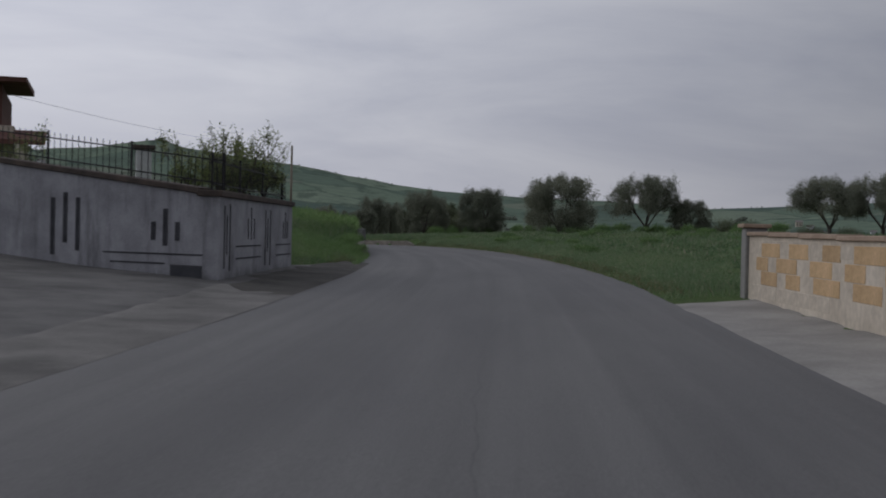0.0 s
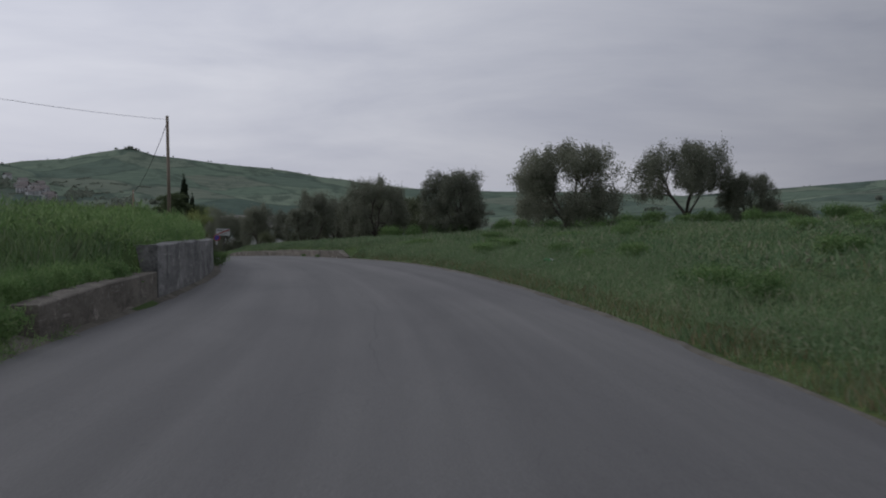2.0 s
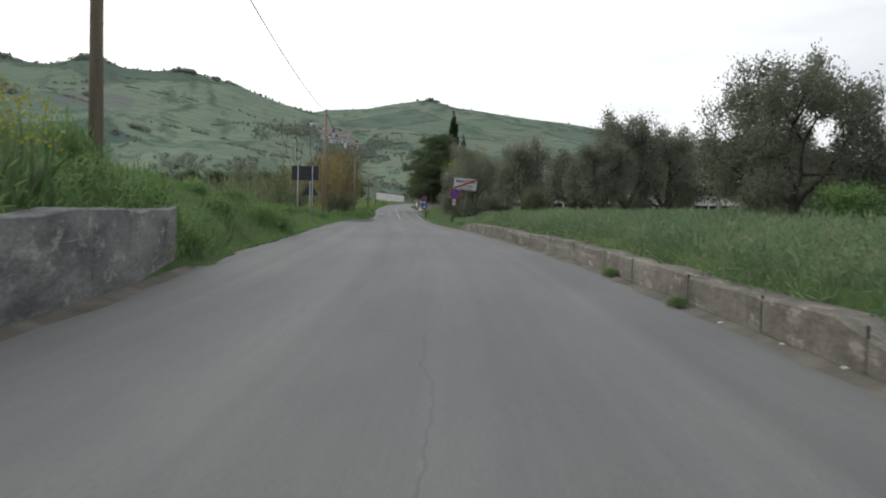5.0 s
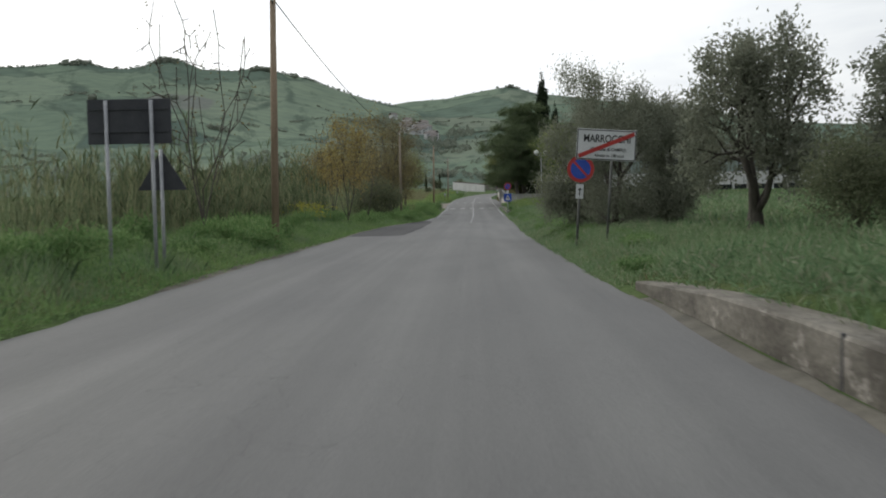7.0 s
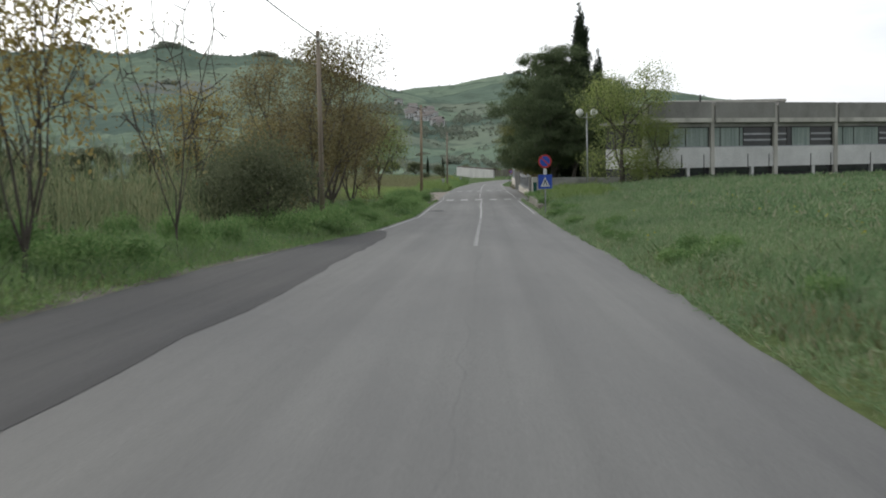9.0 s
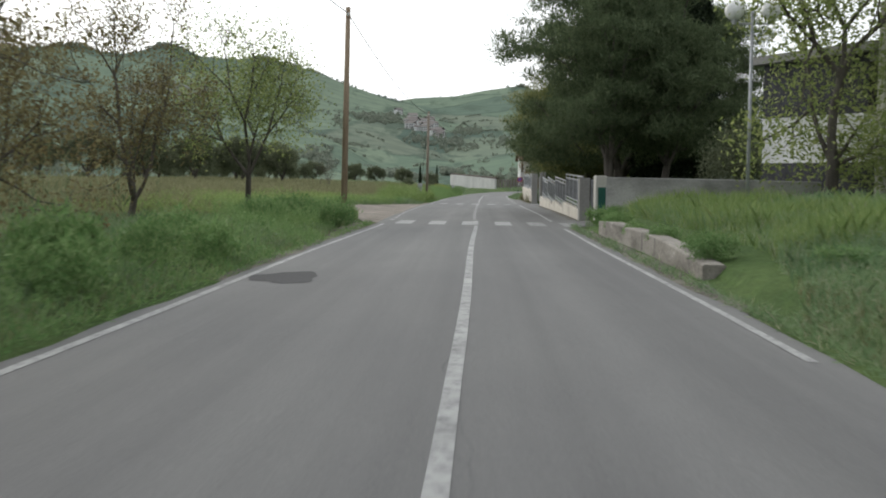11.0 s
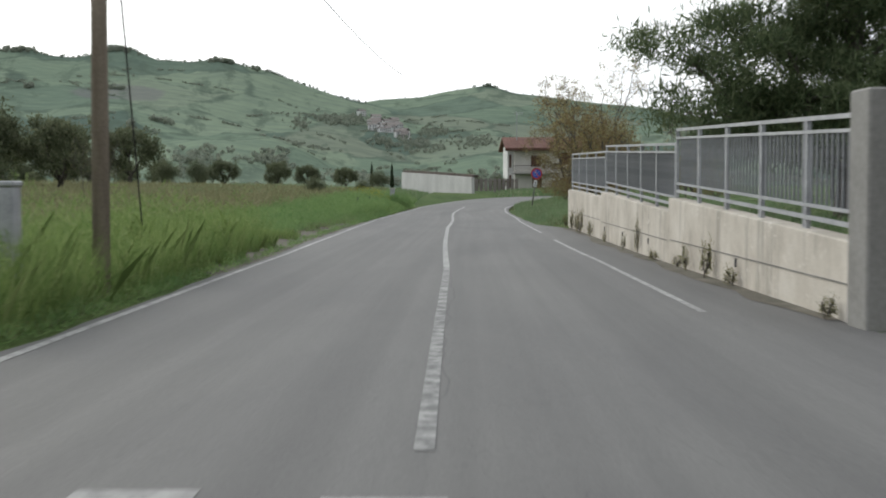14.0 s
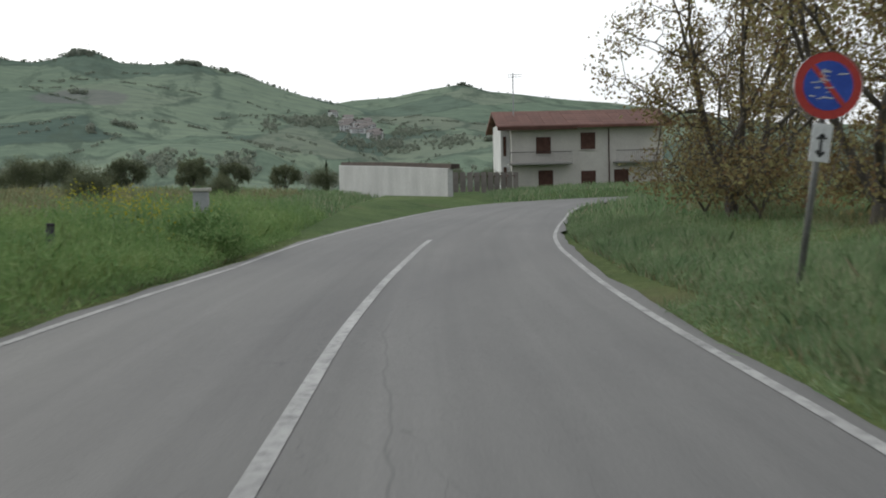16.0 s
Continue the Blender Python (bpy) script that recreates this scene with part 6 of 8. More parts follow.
def globe_lamp():
    x, y = 32.9, 226.9
    z = gz(x, y)
    t = thing("street_lamp", "yard lamp with two white globes", "lamp", at=(x, y, z))
    part("post", rod(bmesh.new(), (0, 0, -0.3), (0, 0, 3.35 - z), 0.05, 0.04, 12), M_STEEL, t, smooth=True)
    part("arm", rod(bmesh.new(), (-0.45, 0, 3.05 - z), (0.45, 0, 3.05 - z), 0.025, sides=8), M_STEEL, t)
    for s in (-1, 1):
        bm = bmesh.new()
        bmesh.ops.create_uvsphere(bm, u_segments=20, v_segments=14, radius=0.24, matrix=Matrix.Translation((s * 0.45, 0, 3.36 - z)))
        g = part("globe", bm, M_GLOBE, t, "white opal globe", smooth=True)
        part("collar", rod(bmesh.new(), (s * 0.45, 0, 3.04 - z), (s * 0.45, 0, 3.14 - z), 0.06, 0.09, 12), M_STEEL, g)


globe_lamp()


# ---- parked cars ----
def hatchback(x, y, heading, paint, label):
    z = gz(x, y)
    t = thing("car", label, "car", "parked cars", at=(x, y, z))
    t.rotation_euler = (0, 0, radians(heading))
    side = [(-1.95, .32), (-1.98, .62), (-1.85, .86), (-1.05, .98), (-.35, 1.42), (.1, 1.50), (1.1, 1.48), (1.75, 1.10), (1.95, .98), (2.0, .55), (1.95, .30)]
    bm = bmesh.new()
    half = lambda zz: 0.82 if zz < 1.0 else 0.82 - (zz - 1.0) * 0.42
    L = [bm.verts.new((a, -half(b), b)) for a, b in side]
    R = [bm.verts.new((a, half(b), b)) for a, b in side]
    bm.faces.new(L[::-1]), bm.faces.new(R)
    for i in range(len(side)):
        j = (i + 1) % len(side)
        bm.faces.new((L[i], L[j], R[j], R[i]))
    bmesh.ops.recalc_face_normals(bm, faces=bm.faces)
    bmesh.ops.bevel(bm, geom=list(bm.edges), offset=0.05, segments=2, affect="EDGES", profile=0.6)
    part("body", bm, paint, t, smooth=False)
    for s in (-1, 1):
        bm = bmesh.new()
        q = [(-.93, 1.02), (-.32, 1.37), (.35, 1.41), (.35, 1.02)]
        bm.faces.new([bm.verts.new((a, s * (half(b) + 0.008), b)) for a, b in q])
        q = [(.43, 1.02), (.43, 1.41), (1.05, 1.39), (1.5, 1.12), (1.5, 1.02)]
        bm.faces.new([bm.verts.new((a, s * (half(b) + 0.008), b)) for a, b in q])
        part("side_window", bm, M_GLASS, t)
        part("mirror", boxed((-.85, s * .84 - .08, .98), (-.72, s * .84 + .08, 1.1), bevel=.02), paint, t)
        part("headlight", boxed((-1.96, s * .62 - .16, .66), (-1.80, s * .62 + .16, .82), bevel=.03), M_GLOBE, t)
        part("tail_light", boxed((1.86, s * .70 - .1, .8), (1.99, s * .70 + .1, 1.05), bevel=.02), M_RED, t)
    part("windscreen", prism([(-1.0, -.62), (-.36, -.58), (-.36, .58), (-1.0, .62)], [1.0, 1.43, 1.43, 1.0], [1.012, 1.442, 1.442, 1.012]), M_GLASS, t)
    for a in (-1.25, 1.25):
        for s in (-1, 1):
            w = part("wheel", rod(bmesh.new(), (a, s * .68, .30), (a, s * .86, .30), .30, sides=20), M_BLACK, t)
            part("rim", rod(bmesh.new(), (a, s * .855, .30), (a, s * .872, .30), .19, sides=14), M_STEEL, w)


hatchback(41.1, 296.9, 4, M_CARPAINT, "silver-blue hatchback parked on the grass")
hatchback(35.0, 266.0, 8, M_CARDARK, "dark hatchback parked behind the steel fence")


def lamp_column(x, y, h, label):
    """A dark tapered steel column: sleeve below, slim shaft above, small cap."""
    z = gz(x, y)
    t = thing("lamp_column", label, "lamp post", "lamp columns in the yard", at=(x, y, z))
    part("base_sleeve", rod(bmesh.new(), (0, 0, -0.3), (0, 0, 3.6), .085, .075, 12), M_BLACK, t)
    part("collar", rod(bmesh.new(), (0, 0, 3.58), (0, 0, 3.68), .09, .07, 12), M_BLACK, t)
    part("shaft", rod(bmesh.new(), (0, 0, 3.6), (0, 0, h), .060, .045, 12), M_BLACK, t)
    part("cap", rod(bmesh.new(), (0, 0, h - .02), (0, 0, h + .14), .09, .05, 12), M_BLACK, t)


lamp_column(37.5, 280.8, 6.6, "dark slim lamp column beside the yard drive")
lamp_column(43.3, 311.2, 6.2, "dark slim lamp column beyond the single pine")


# ---- white wall and house at the end of the road ----
M_FARWALL = mottled("dull_white_render", (0.42, 0.42, 0.42), (0.58, 0.58, 0.575), 0.5, 10, 0.9, 0.2, 0.005, (1, 1, 0.4))
path_wall("wall_far", [(27.1, 401.7), (30.5, 390.5), (33.9, 379.4)], 0.3, [-0.25, -0.55, -0.92], M_FARWALL, "long white rendered wall with dark coping")
cop = bmesh.new()
for a, b, za, zb in (((27.2, 401.9), (30.6, 390.5), -0.22, -0.52), ((30.6, 390.5), (34.05, 379.3), -0.52, -0.89)):
    line_box(cop, (*a, za + 0.08), (*b, zb + 0.08), 0.5, 0.26)
tagged(part("wall_far_coping", cop, M_CAP), "dark coping of the long white wall", "coping", kind="structure")


def end_house():
    x, y, z = 40.5, 409.5, -2.55
    t = thing("house", "two-storey grey house with brown roof and shutters", "house", at=(x, y, z))
    H = 5.05
    part("wall", boxed((0.0, 0.0, -0.8), (12.4, 9, H)), M_HOUSE, t, "pale grey rendered wall")
    # end wall and gable in whiter render: the light on them is coloured in
    part("corner_wall", boxed((-0.75, 1.3, -0.8), (-0.001, 8.0, H)), M_WHITEWALL, t, "end wall with the light on it put into whiter render")
    rf = part("roof", prism([(-1.2, -1.1), (13.2, -1.1), (13.2, 4.5), (-1.2, 4.5)], [H - .05, H - .05, H + 1.45, H + 1.45], [H + .16, H + .16, H + 1.66, H + 1.66], 0.02), M_ROOF, t)
    part("roof_back", prism([(-1.2, 4.503), (13.2, 4.503), (13.2, 10), (-1.2, 10)], [H + 1.45, H + 1.45, H - .05, H - .05], [H + 1.66, H + 1.66, H + .16, H + .16]), M_ROOF, t)
    part("fascia_board", boxed((-1.22, -1.16, H - 0.16), (5.2, -1.10, H + 0.12)), M_SHUTTER, t)
    part("gable_wall", prism([(-0.75, 1.3), (-0.70, 1.3), (-0.70, 8), (-0.75, 8)], H, [H + .5, H + .5, H + .5, H + .5]), M_WHITEWALL, t)
    n = 15
    tile = None
    for i in range(n):
        for r_ in range(7):
            m = pose(-1.15 + i * 14.3 / n, -1.02 + r_ * 0.78, H + 0.175 + r_ * 0.21, math.degrees(math.atan2(1.5, 5.6)), 0, 0)
            if tile is None:
                tile = o = part("tile_course", boxed((0, 0, 0), (14.3 / n - 0.02, 0.80, 0.035)), M_ROOF, rf)
            else:
                o = new("tile_course", tile.data)
                o.parent = rf
            o.matrix_local = m
    for bx0, bx1 in ((-0.3, 4.75), (8.3, 12.4)):
        b = part("balcony", boxed((bx0, -1.35, 2.10), (bx1, -0.001, 2.26), bevel=0.02), M_CONC_GREY, t)
        part("balcony_rail", boxed((bx0 + .03, -1.32, 3.10), (bx1 - .03, -1.28, 3.15)), M_IRON, b)
        k = int((bx1 - bx0) / 0.16)
        for i in range(k + 1):
            xx = bx0 + 0.04 + (bx1 - bx0 - 0.08) * i / k
            part("baluster", boxed((xx - .008, -1.31, 2.262), (xx + .008, -1.29, 3.098)), M_IRON, b)
    for wx, wz in ((5.65, 3.3), (2.15, 0.3), (5.65, 0.2), (8.35, 0.25), (2.0, 3.0)):
        w = part("window", boxed((wx, -0.05, wz), (wx + 1.2, -0.002, wz + 1.35), bevel=0.006), M_SHUTTER, t, "closed brown shutters")
        part("sill", boxed((wx - .1, -0.14, wz - .08), (wx + 1.3, -0.002, wz - 0.003)), M_CONC_PALE, w)
        for i in range(6):
            part("slat", boxed((wx + .06, -0.062, wz + .1 + i * .2), (wx + 1.14, -0.051, wz + .2 + i * .2)), M_SHUTTER, w)
    part("side_window", boxed((-0.55, 1.24, 0.4), (-0.3, 1.299, 2.0)), M_SHUTTER, t)
    part("side_window", boxed((-0.55, 1.24, 2.9), (-0.3, 1.299, 4.5)), M_SHUTTER, t)
    part("downpipe", rod(bmesh.new(), (7.95, -0.06, -0.5), (7.95, -0.06, H - 0.1), 0.05, sides=8), M_SHUTTER, t)
    an = part("antenna", rod(bmesh.new(), (0.55, 3.0, H + 1.0), (0.55, 3.0, 9.85), 0.05, sides=6), M_STEEL, t)
    for zz in (9.5, 9.7):
        part("element", rod(bmesh.new(), (0.1, 3.0, zz), (1.35, 3.0, zz + .02), 0.022, sides=5), M_STEEL, an)
    for zz in (0.25, 0.5, 0.75, 1.0):
        part("element", rod(bmesh.new(), (0.1 + zz, 2.8, 9.5), (0.1 + zz, 3.2, 9.72), 0.01, sides=5), M_STEEL, an)
    gf = thing("fence", "pale red fence beside the grey house", "fence", at=(34.4, 397, 0))
    for i in range(11):
        part("slat", boxed((i * 0.58, i * 0.9, -2.7), (i * 0.58 + 0.4, i * 0.9 + 0.05, -1.0)), M_ROOF_FAR, gf)
    part("rail", line_box(bmesh.new(), (0, 0.1, -1.3), (6.2, 9.4, -1.3), 0.05, 0.08), M_SHUTTER, gf)


M_HOUSE = mottled("pale_grey_house_render", (0.50, 0.48, 0.45), (0.62, 0.60, 0.56), 0.5, 10, 0.9, 0.2, 0.006)
end_house()


# ---- village and farmhouses on the slopes ----
def far_house(p, heading, s, wall, label):
    t = thing("farmhouse", label, "house", "far village houses", at=p)
    t.rotation_euler = (0, 0, radians(heading))
    w, d, h = 9 * s, 7 * s, 5.5 * s
    part("wall", boxed((-w / 2, -d / 2, -3), (w / 2, d / 2, h)), wall, t)
    part("roof", prism([(-w / 2 - .5, -d / 2 - .5), (w / 2 + .5, -d / 2 - .5), (w / 2 + .5, 0), (-w / 2 - .5, 0)], [h, h, h + 2.2 * s, h + 2.2 * s], [h + .3, h + .3, h + 2.5 * s, h + 2.5 * s]), M_ROOF_FAR, t)
    part("roof_back", prism([(-w / 2 - .5, 0.01), (w / 2 + .5, 0.01), (w / 2 + .5, d / 2 + .5), (-w / 2 - .5, d / 2 + .5)], [h + 2.2 * s, h + 2.2 * s, h, h], [h + 2.5 * s, h + 2.5 * s, h + .3, h + .3]), M_ROOF_FAR, t)
    for i in (-0.3, 0.05, 0.3):
        for zz in (1.0, 3.4):
            part("window", boxed((w * i, -d / 2 - .06, zz * s), (w * i + 1.2 * s, -d / 2 - .01, (zz + 1.4) * s)), M_SLOT, t)


rnd = random.Random(21)
for i in range(26):
    a = rnd.gauss(-0.95, 0.5)
    r = 1700 - 90 * (a + 0.95) + rnd.gauss(0, 55)
    q = slope_xyz(np.array(a), np.array(r))
    far_house(tuple(q), rnd.uniform(-40, 40), rnd.uniform(0.9, 1.7), rnd.choice((M_WHITEWALL, M_WHITEWALL, M_HOUSE)), "pale village house with brown roof on the slope")
for a, r in ((6.5, 1250), (9, 1300), (12, 1350), (36, 1500), (38, 1550), (40, 1600), (41, 1480), (33, 1450), (43.5, 1500), (35, 1600), (37, 1650), (39.2, 1680)):
    q = slope_xyz(np.array(float(a)), np.array(float(r)))
    far_house(tuple(q), rnd.uniform(-40, 40), rnd.uniform(0.8, 1.5), rnd.choice((M_WHITEWALL, M_CREAM, M_HOUSE)), "lone pale farmhouse with brown roof on the hill")
q = slope_xyz(np.array(-13.3), np.array(2195.0))
mast = thing("radio_mast", "thin radio mast on the hilltop", "mast", at=tuple(q))
part("shaft", rod(bmesh.new(), (0, 0, -3), (0, 0, 26), 0.7, 0.35, 6), M_STEEL, mast)
part("dish", rod(bmesh.new(), (-0.9, -0.6, 14), (-0.9, -0.9, 14), 1.1, sides=12), M_SIGN_WHITE, mast)

# ---- litter ----
for x, y, r in ((22.0, 53.3, 0.10), (24.3, 66, 0.06), (23.38, 81.2, 0.03), (23.45, 82.6, 0.025), (23.5, 84.4, 0.025), (15.0, 76, 0.07), (21.8, 222.5, 0.10), (24.2, 290.5, 0.07)):
    bm = bmesh.new()
    bmesh.ops.create_icosphere(bm, subdivisions=2, radius=r)
    for v in bm.verts:
        v.co += Vector((noise.noise(v.co * 9 + Vector((x, y, 0))), noise.noise(v.co * 9 + Vector((y, x, 3))), 0)) * r * 0.7
        v.co.z *= 0.55
    o = part("litter", bm, M_LITTER)
    o.location = (x, y, max(gz(x, y), float(road_z(y))) + r * 0.35)
    tagged(o, "crumpled white scrap of litter on the verge", "litter", "litter")
bm = bmesh.new()
bmesh.ops.create_icosphere(bm, subdivisions=2, radius=0.06)
for v in bm.verts:
    v.co += Vector((noise.noise(v.co * 7), noise.noise(v.co * 7 + Vector((5, 5, 5))), noise.noise(v.co * 7 + Vector((9, 1, 2))))) * 0.05
o = part("plastic_bag", bm, M_BAG)
o.location = (21.6, 52.6, gz(21.6, 52.6) + 0.10)
tagged(o, "bright green plastic bag caught in the grass", "litter")

# ---- plants ----
def in_lobes(rng_, lobes, n, shell=0.45, power=1.0):
    """n points inside a set of ellipsoids (x, y, z, rx, ry, rz), fuller towards their skins."""
    vol = np.array([l[3] * l[4] * l[5] for l in lobes]) ** power
    pick = rng_.choice(len(lobes), n, p=vol / vol.sum())
    d = rng_.normal(size=(n, 3))
    d /= np.linalg.norm(d, axis=1)[:, None]
    r = rng_.uniform(shell, 1, n) ** 0.6
    L = np.array(lobes)[pick]
    return L[:, :3] + d * r[:, None] * L[:, 3:]


def limbs(rng_, tips, base, fork, r0):
    """Joins clump centres to a trunk: limbs part again and again towards groups of tips. Returns nodes, parents and radii."""
    nodes = [np.array(base, float), np.array(fork, float)]
    parent = [-1, 0]

    def stretch(j, goal):
        a = nodes[j]
        L = np.linalg.norm(goal - a)
        k = max(1, int(L / 0.5))
        bow = rng_.normal(0, 0.05 * L, 3)
        for s_ in range(1, k + 1):
            f = s_ / k
            q = a + (goal - a) * f + bow * math.sin(math.pi * f) + (rng_.normal(0, 0.02, 3) if s_ < k else 0)
            nodes.append(q)
            parent.append(j)
            j = len(nodes) - 1
        return j

    def grow(j, idx, depth):
        pts = tips[idx]
        if len(idx) <= 2 or depth > 9:
            for i in idx:
                stretch(j, tips[i])
            return
        k = 4 if depth == 0 else (3 if depth < 3 and len(idx) > 20 else 2)
        d = pts - nodes[j]
        d = d / (np.linalg.norm(d, axis=1)[:, None] + 1e-6) * 2 + pts * 0.35
        cen = d[rng_.choice(len(d), k, replace=False)]
        for _ in range(5):
            lab = np.argmin(((d[:, None] - cen[None]) ** 2).sum(-1), 1)
            cen = np.array([d[lab == c].mean(0) if (lab == c).any() else cen[c] for c in range(k)])
        for c in range(k):
            sub = idx[lab == c]
            if len(sub) == 0:
                continue
            mid = tips[sub].mean(0)
            f = 0.5 if depth < 2 else 0.55
            goal = nodes[j] + (mid - nodes[j]) * f
            grow(stretch(j, goal) if len(sub) > 1 else j, sub, depth + 1)

    grow(1, np.arange(len(tips)), 0)
    n = len(nodes)
    load = np.ones(n)
    for i in range(n - 1, 0, -1):
        load[parent[i]] += load[i]
    rad = r0 * (load / load[0]) ** 0.56
    rad[0] = rad[0] * 1.15
    return np.array(nodes), np.array(parent), np.maximum(rad, 0.007)


def branch_mesh(name, nodes, parent, rad, sides=5, cut=0.0):
    V, F = [], []
    ang = np.arange(sides) * 2 * np.pi / sides
    for i in range(1, len(nodes)):
        a, b = nodes[parent[i]], nodes[i]
        if rad[i] < cut:
            continue
        d = b - a
        L = np.linalg.norm(d)
        if L < 1e-5:
            continue
        d = d / L
        u = np.cross(d, [0.3, 0.9, 0.31])
        u /= np.linalg.norm(u) + 1e-9
        w = np.cross(d, u)
        ring = np.cos(ang)[:, None] * u + np.sin(ang)[:, None] * w
        ra = min(rad[parent[i]], rad[i] * 1.7)
        o = len(V) * sides
        V += [a - d * 0.02 + ring * ra, b + d * 0.02 + ring * rad[i]]
        for s in range(sides):
            s2 = (s + 1) % sides
            F.append((o + s, o + s2, o + sides + s2, o + sides + s))
    me = array_mesh(name, np.concatenate(V), np.array(F))
    me.shade_smooth()
    return me


def leaf_mesh(name, rng_, centres, per, spread, length, width, droop=0.0, up=0.0):
    """Many small pointed leaves round clump centres."""
    c = np.repeat(centres, per, 0)
    n = len(c)
    p = c + rng_.normal(0, 1, (n, 3)) * np.array(spread)
    d = rng_.normal(size=(n, 3)) + np.array([0, 0, up - droop])
    d /= np.linalg.norm(d, axis=1)[:, None]
    s = np.cross(d, rng_.normal(size=(n, 3)))
    s /= np.linalg.norm(s, axis=1)[:, None]
    l = (length * rng_.uniform(0.6, 1.4, n))[:, None]
    w = (width * rng_.uniform(0.7, 1.3, n))[:, None]
    V = np.stack([p, p + d * l * 0.45 + s * w * 0.5, p + d * l, p + d * l * 0.45 - s * w * 0.5], 1).reshape(-1, 3)
    return array_mesh(name, V, np.arange(n * 4).reshape(-1, 4))


def tree(name, seed, label, cat, group, lobes, base_h, r0, clumps, per, spread, leaf, mat, bark=None, droop=0.0, up=0.0, fork=None, bare=0.0, shell=0.45, cut=0.0, power=1.0):
    g = np.random.default_rng(seed)
    t = thing(name, label, cat, group)
    tips = in_lobes(g, lobes, clumps, shell, power)
    nodes, parent, rad = limbs(g, tips, (0, 0, -0.3), fork or (g.normal(0, .08), g.normal(0, .08), base_h), r0)
    mesh_ob("trunk", branch_mesh("trunk", nodes, parent, rad, 6, cut), bark or M_BARK, t, "forked trunk with limbs")
    keep = tips[g.uniform(size=len(tips)) >= bare]
    mesh_ob("crown", leaf_mesh("crown", g, keep, per, spread, leaf[0], leaf[1], droop, up), mat, t, "loose crown of small leaves")
    return t


def put(src, x, y, rot=0.0, s=1.0, label=None, sz=None, dz=0.0):
    """A copy of a thing on the ground."""
    src_scale = (s, s, sz or s)
    o = copy_thing(src, Matrix())
    o.location, o.rotation_euler, o.scale = (x, y, gz(x, y) + dz), (0, 0, radians(rot)), src_scale
    if label:
        o["label"] = label
    return o


def use(src, x, y, rot=0.0, s=1.0, sz=None, dz=0.0, label=None):
    """Sets the first of a kind itself in its place."""
    src.location, src.rotation_euler, src.scale = (x, y, gz(x, y) + dz), (0, 0, radians(rot)), (s, s, sz or s)
    if label:
        src["label"] = label
    return src


def olive_lobes(g, w, h, low=0.26, gaps=0.0, skirt=False):
    """A broad crown of separate billows with upright sprays on top, steep at the sides, down to low (of the height)."""
    out = []
    n = 12
    for i in range(n):
        u = (i + .5) / n
        a, r = i * 2.4 + g.uniform(-.35, .35), .40 * math.sqrt(u)
        if g.uniform() < gaps:
            continue
        x, y = w * r * math.cos(a), w * r * math.sin(a)
        k = g.uniform(.8, 1.2)
        z = h * (.80 - .20 * u * u) * g.uniform(.88, 1.04)
        out.append((x, y, z, w * .14 * k, w * .14 * k, h * .15 * k))
        for _ in range(3):
            out.append((x + w * g.normal(0, .06), y + w * g.normal(0, .06), z + h * g.uniform(.08, .15), w * .035, w * .035, h * .075))
        if u > .3:
            z = h * g.uniform(low + .12, max(.54, low + .2))
            out.append((x * 1.08, y * 1.08, z, w * .15 * k, w * .15 * k, h * .16))
        if skirt and u > .4:
            out.append((x * 1.02, y * 1.02, h * g.uniform(.12, .28), w * .15 * k, w * .15 * k, h * .13))
    return out


def olive(seed, w, h, label, low=0.14, gaps=0.0, clumps=560, per=84, base=0.35, leaf=(.12, .048), r0=0.17, skirt=False, mat=None, more=()):
    g = np.random.default_rng(seed + 500)
    return tree("olive_tree", seed, label, "olive tree", "olive trees", olive_lobes(g, w, h, low, gaps, skirt) + list(more), base, r0, clumps, per, (.14, .14, .20), leaf, mat or L_OLIVE, up=0.9, cut=0.012, shell=0.2, power=0.7)


OL = [olive(30, 5.3, 4.6, "broad grey-green olive tree in the field", skirt=True), olive(31, 5.2, 4.5, "grey-green olive tree with a domed crown", skirt=True), olive(32, 5.5, 4.7, "large spreading grey-green olive tree", skirt=True)]
use(OL[0], 35.5, 81.3, 20, 1.12, sz=1.0)
use(OL[1], 34.9, 96.4, 0, 0.93)
use(OL[2], 31.3, 102.5, 0, 0.88)
OPEN = olive(33, 6.2, 5.1, "open-crowned olive tree with bare lower limbs", 0.26, 0.12, 520, 74, 0.5)
use(OPEN, 45.5, 86.3, 80, 1.0)
sprays = [(-1.5 + .26 * i + .2 * math.sin(3 * i), .9 * math.sin(2.4 * i), 4.35 - .10 * i, .22, .22, .60) for i in range(9)]
SIGN_OLIVE = olive(34, 5.0, 4.05, "bushy olive tree leaning out behind the town sign", 0.10, 0.06, 1090, 80, 0.12, (.085, .030), 0.12, True, more=sprays)
use(SIGN_OLIVE, 27.6, 145.2, 0, 0.98, sz=1.0)
TALL = olive(35, 3.6, 4.9, "olive tree with tall upright shoots", 0.2, 0.15, 330, 60, 0.4)
use(TALL, 32.4, 125.5, 0, 1.0)
for x, y, r, s, sz in ((29.5, 145.7, 50, 0.70, 0.78), (29.5, 137.6, 120, 1.0, 0.95), (34.6, 127.0, 200, 1.0, 0.9), (30.4, 121.5, 90, 0.85, 0.7), (31.5, 132.5, 20, 1.0, 0.75)):
    put(TALL, x, y, r, s, sz=sz)
put(OPEN, 45.6, 61.8, 200, 0.80, sz=0.74)
put(OPEN, 48.4, 60.5, 70, 0.80, sz=0.78)
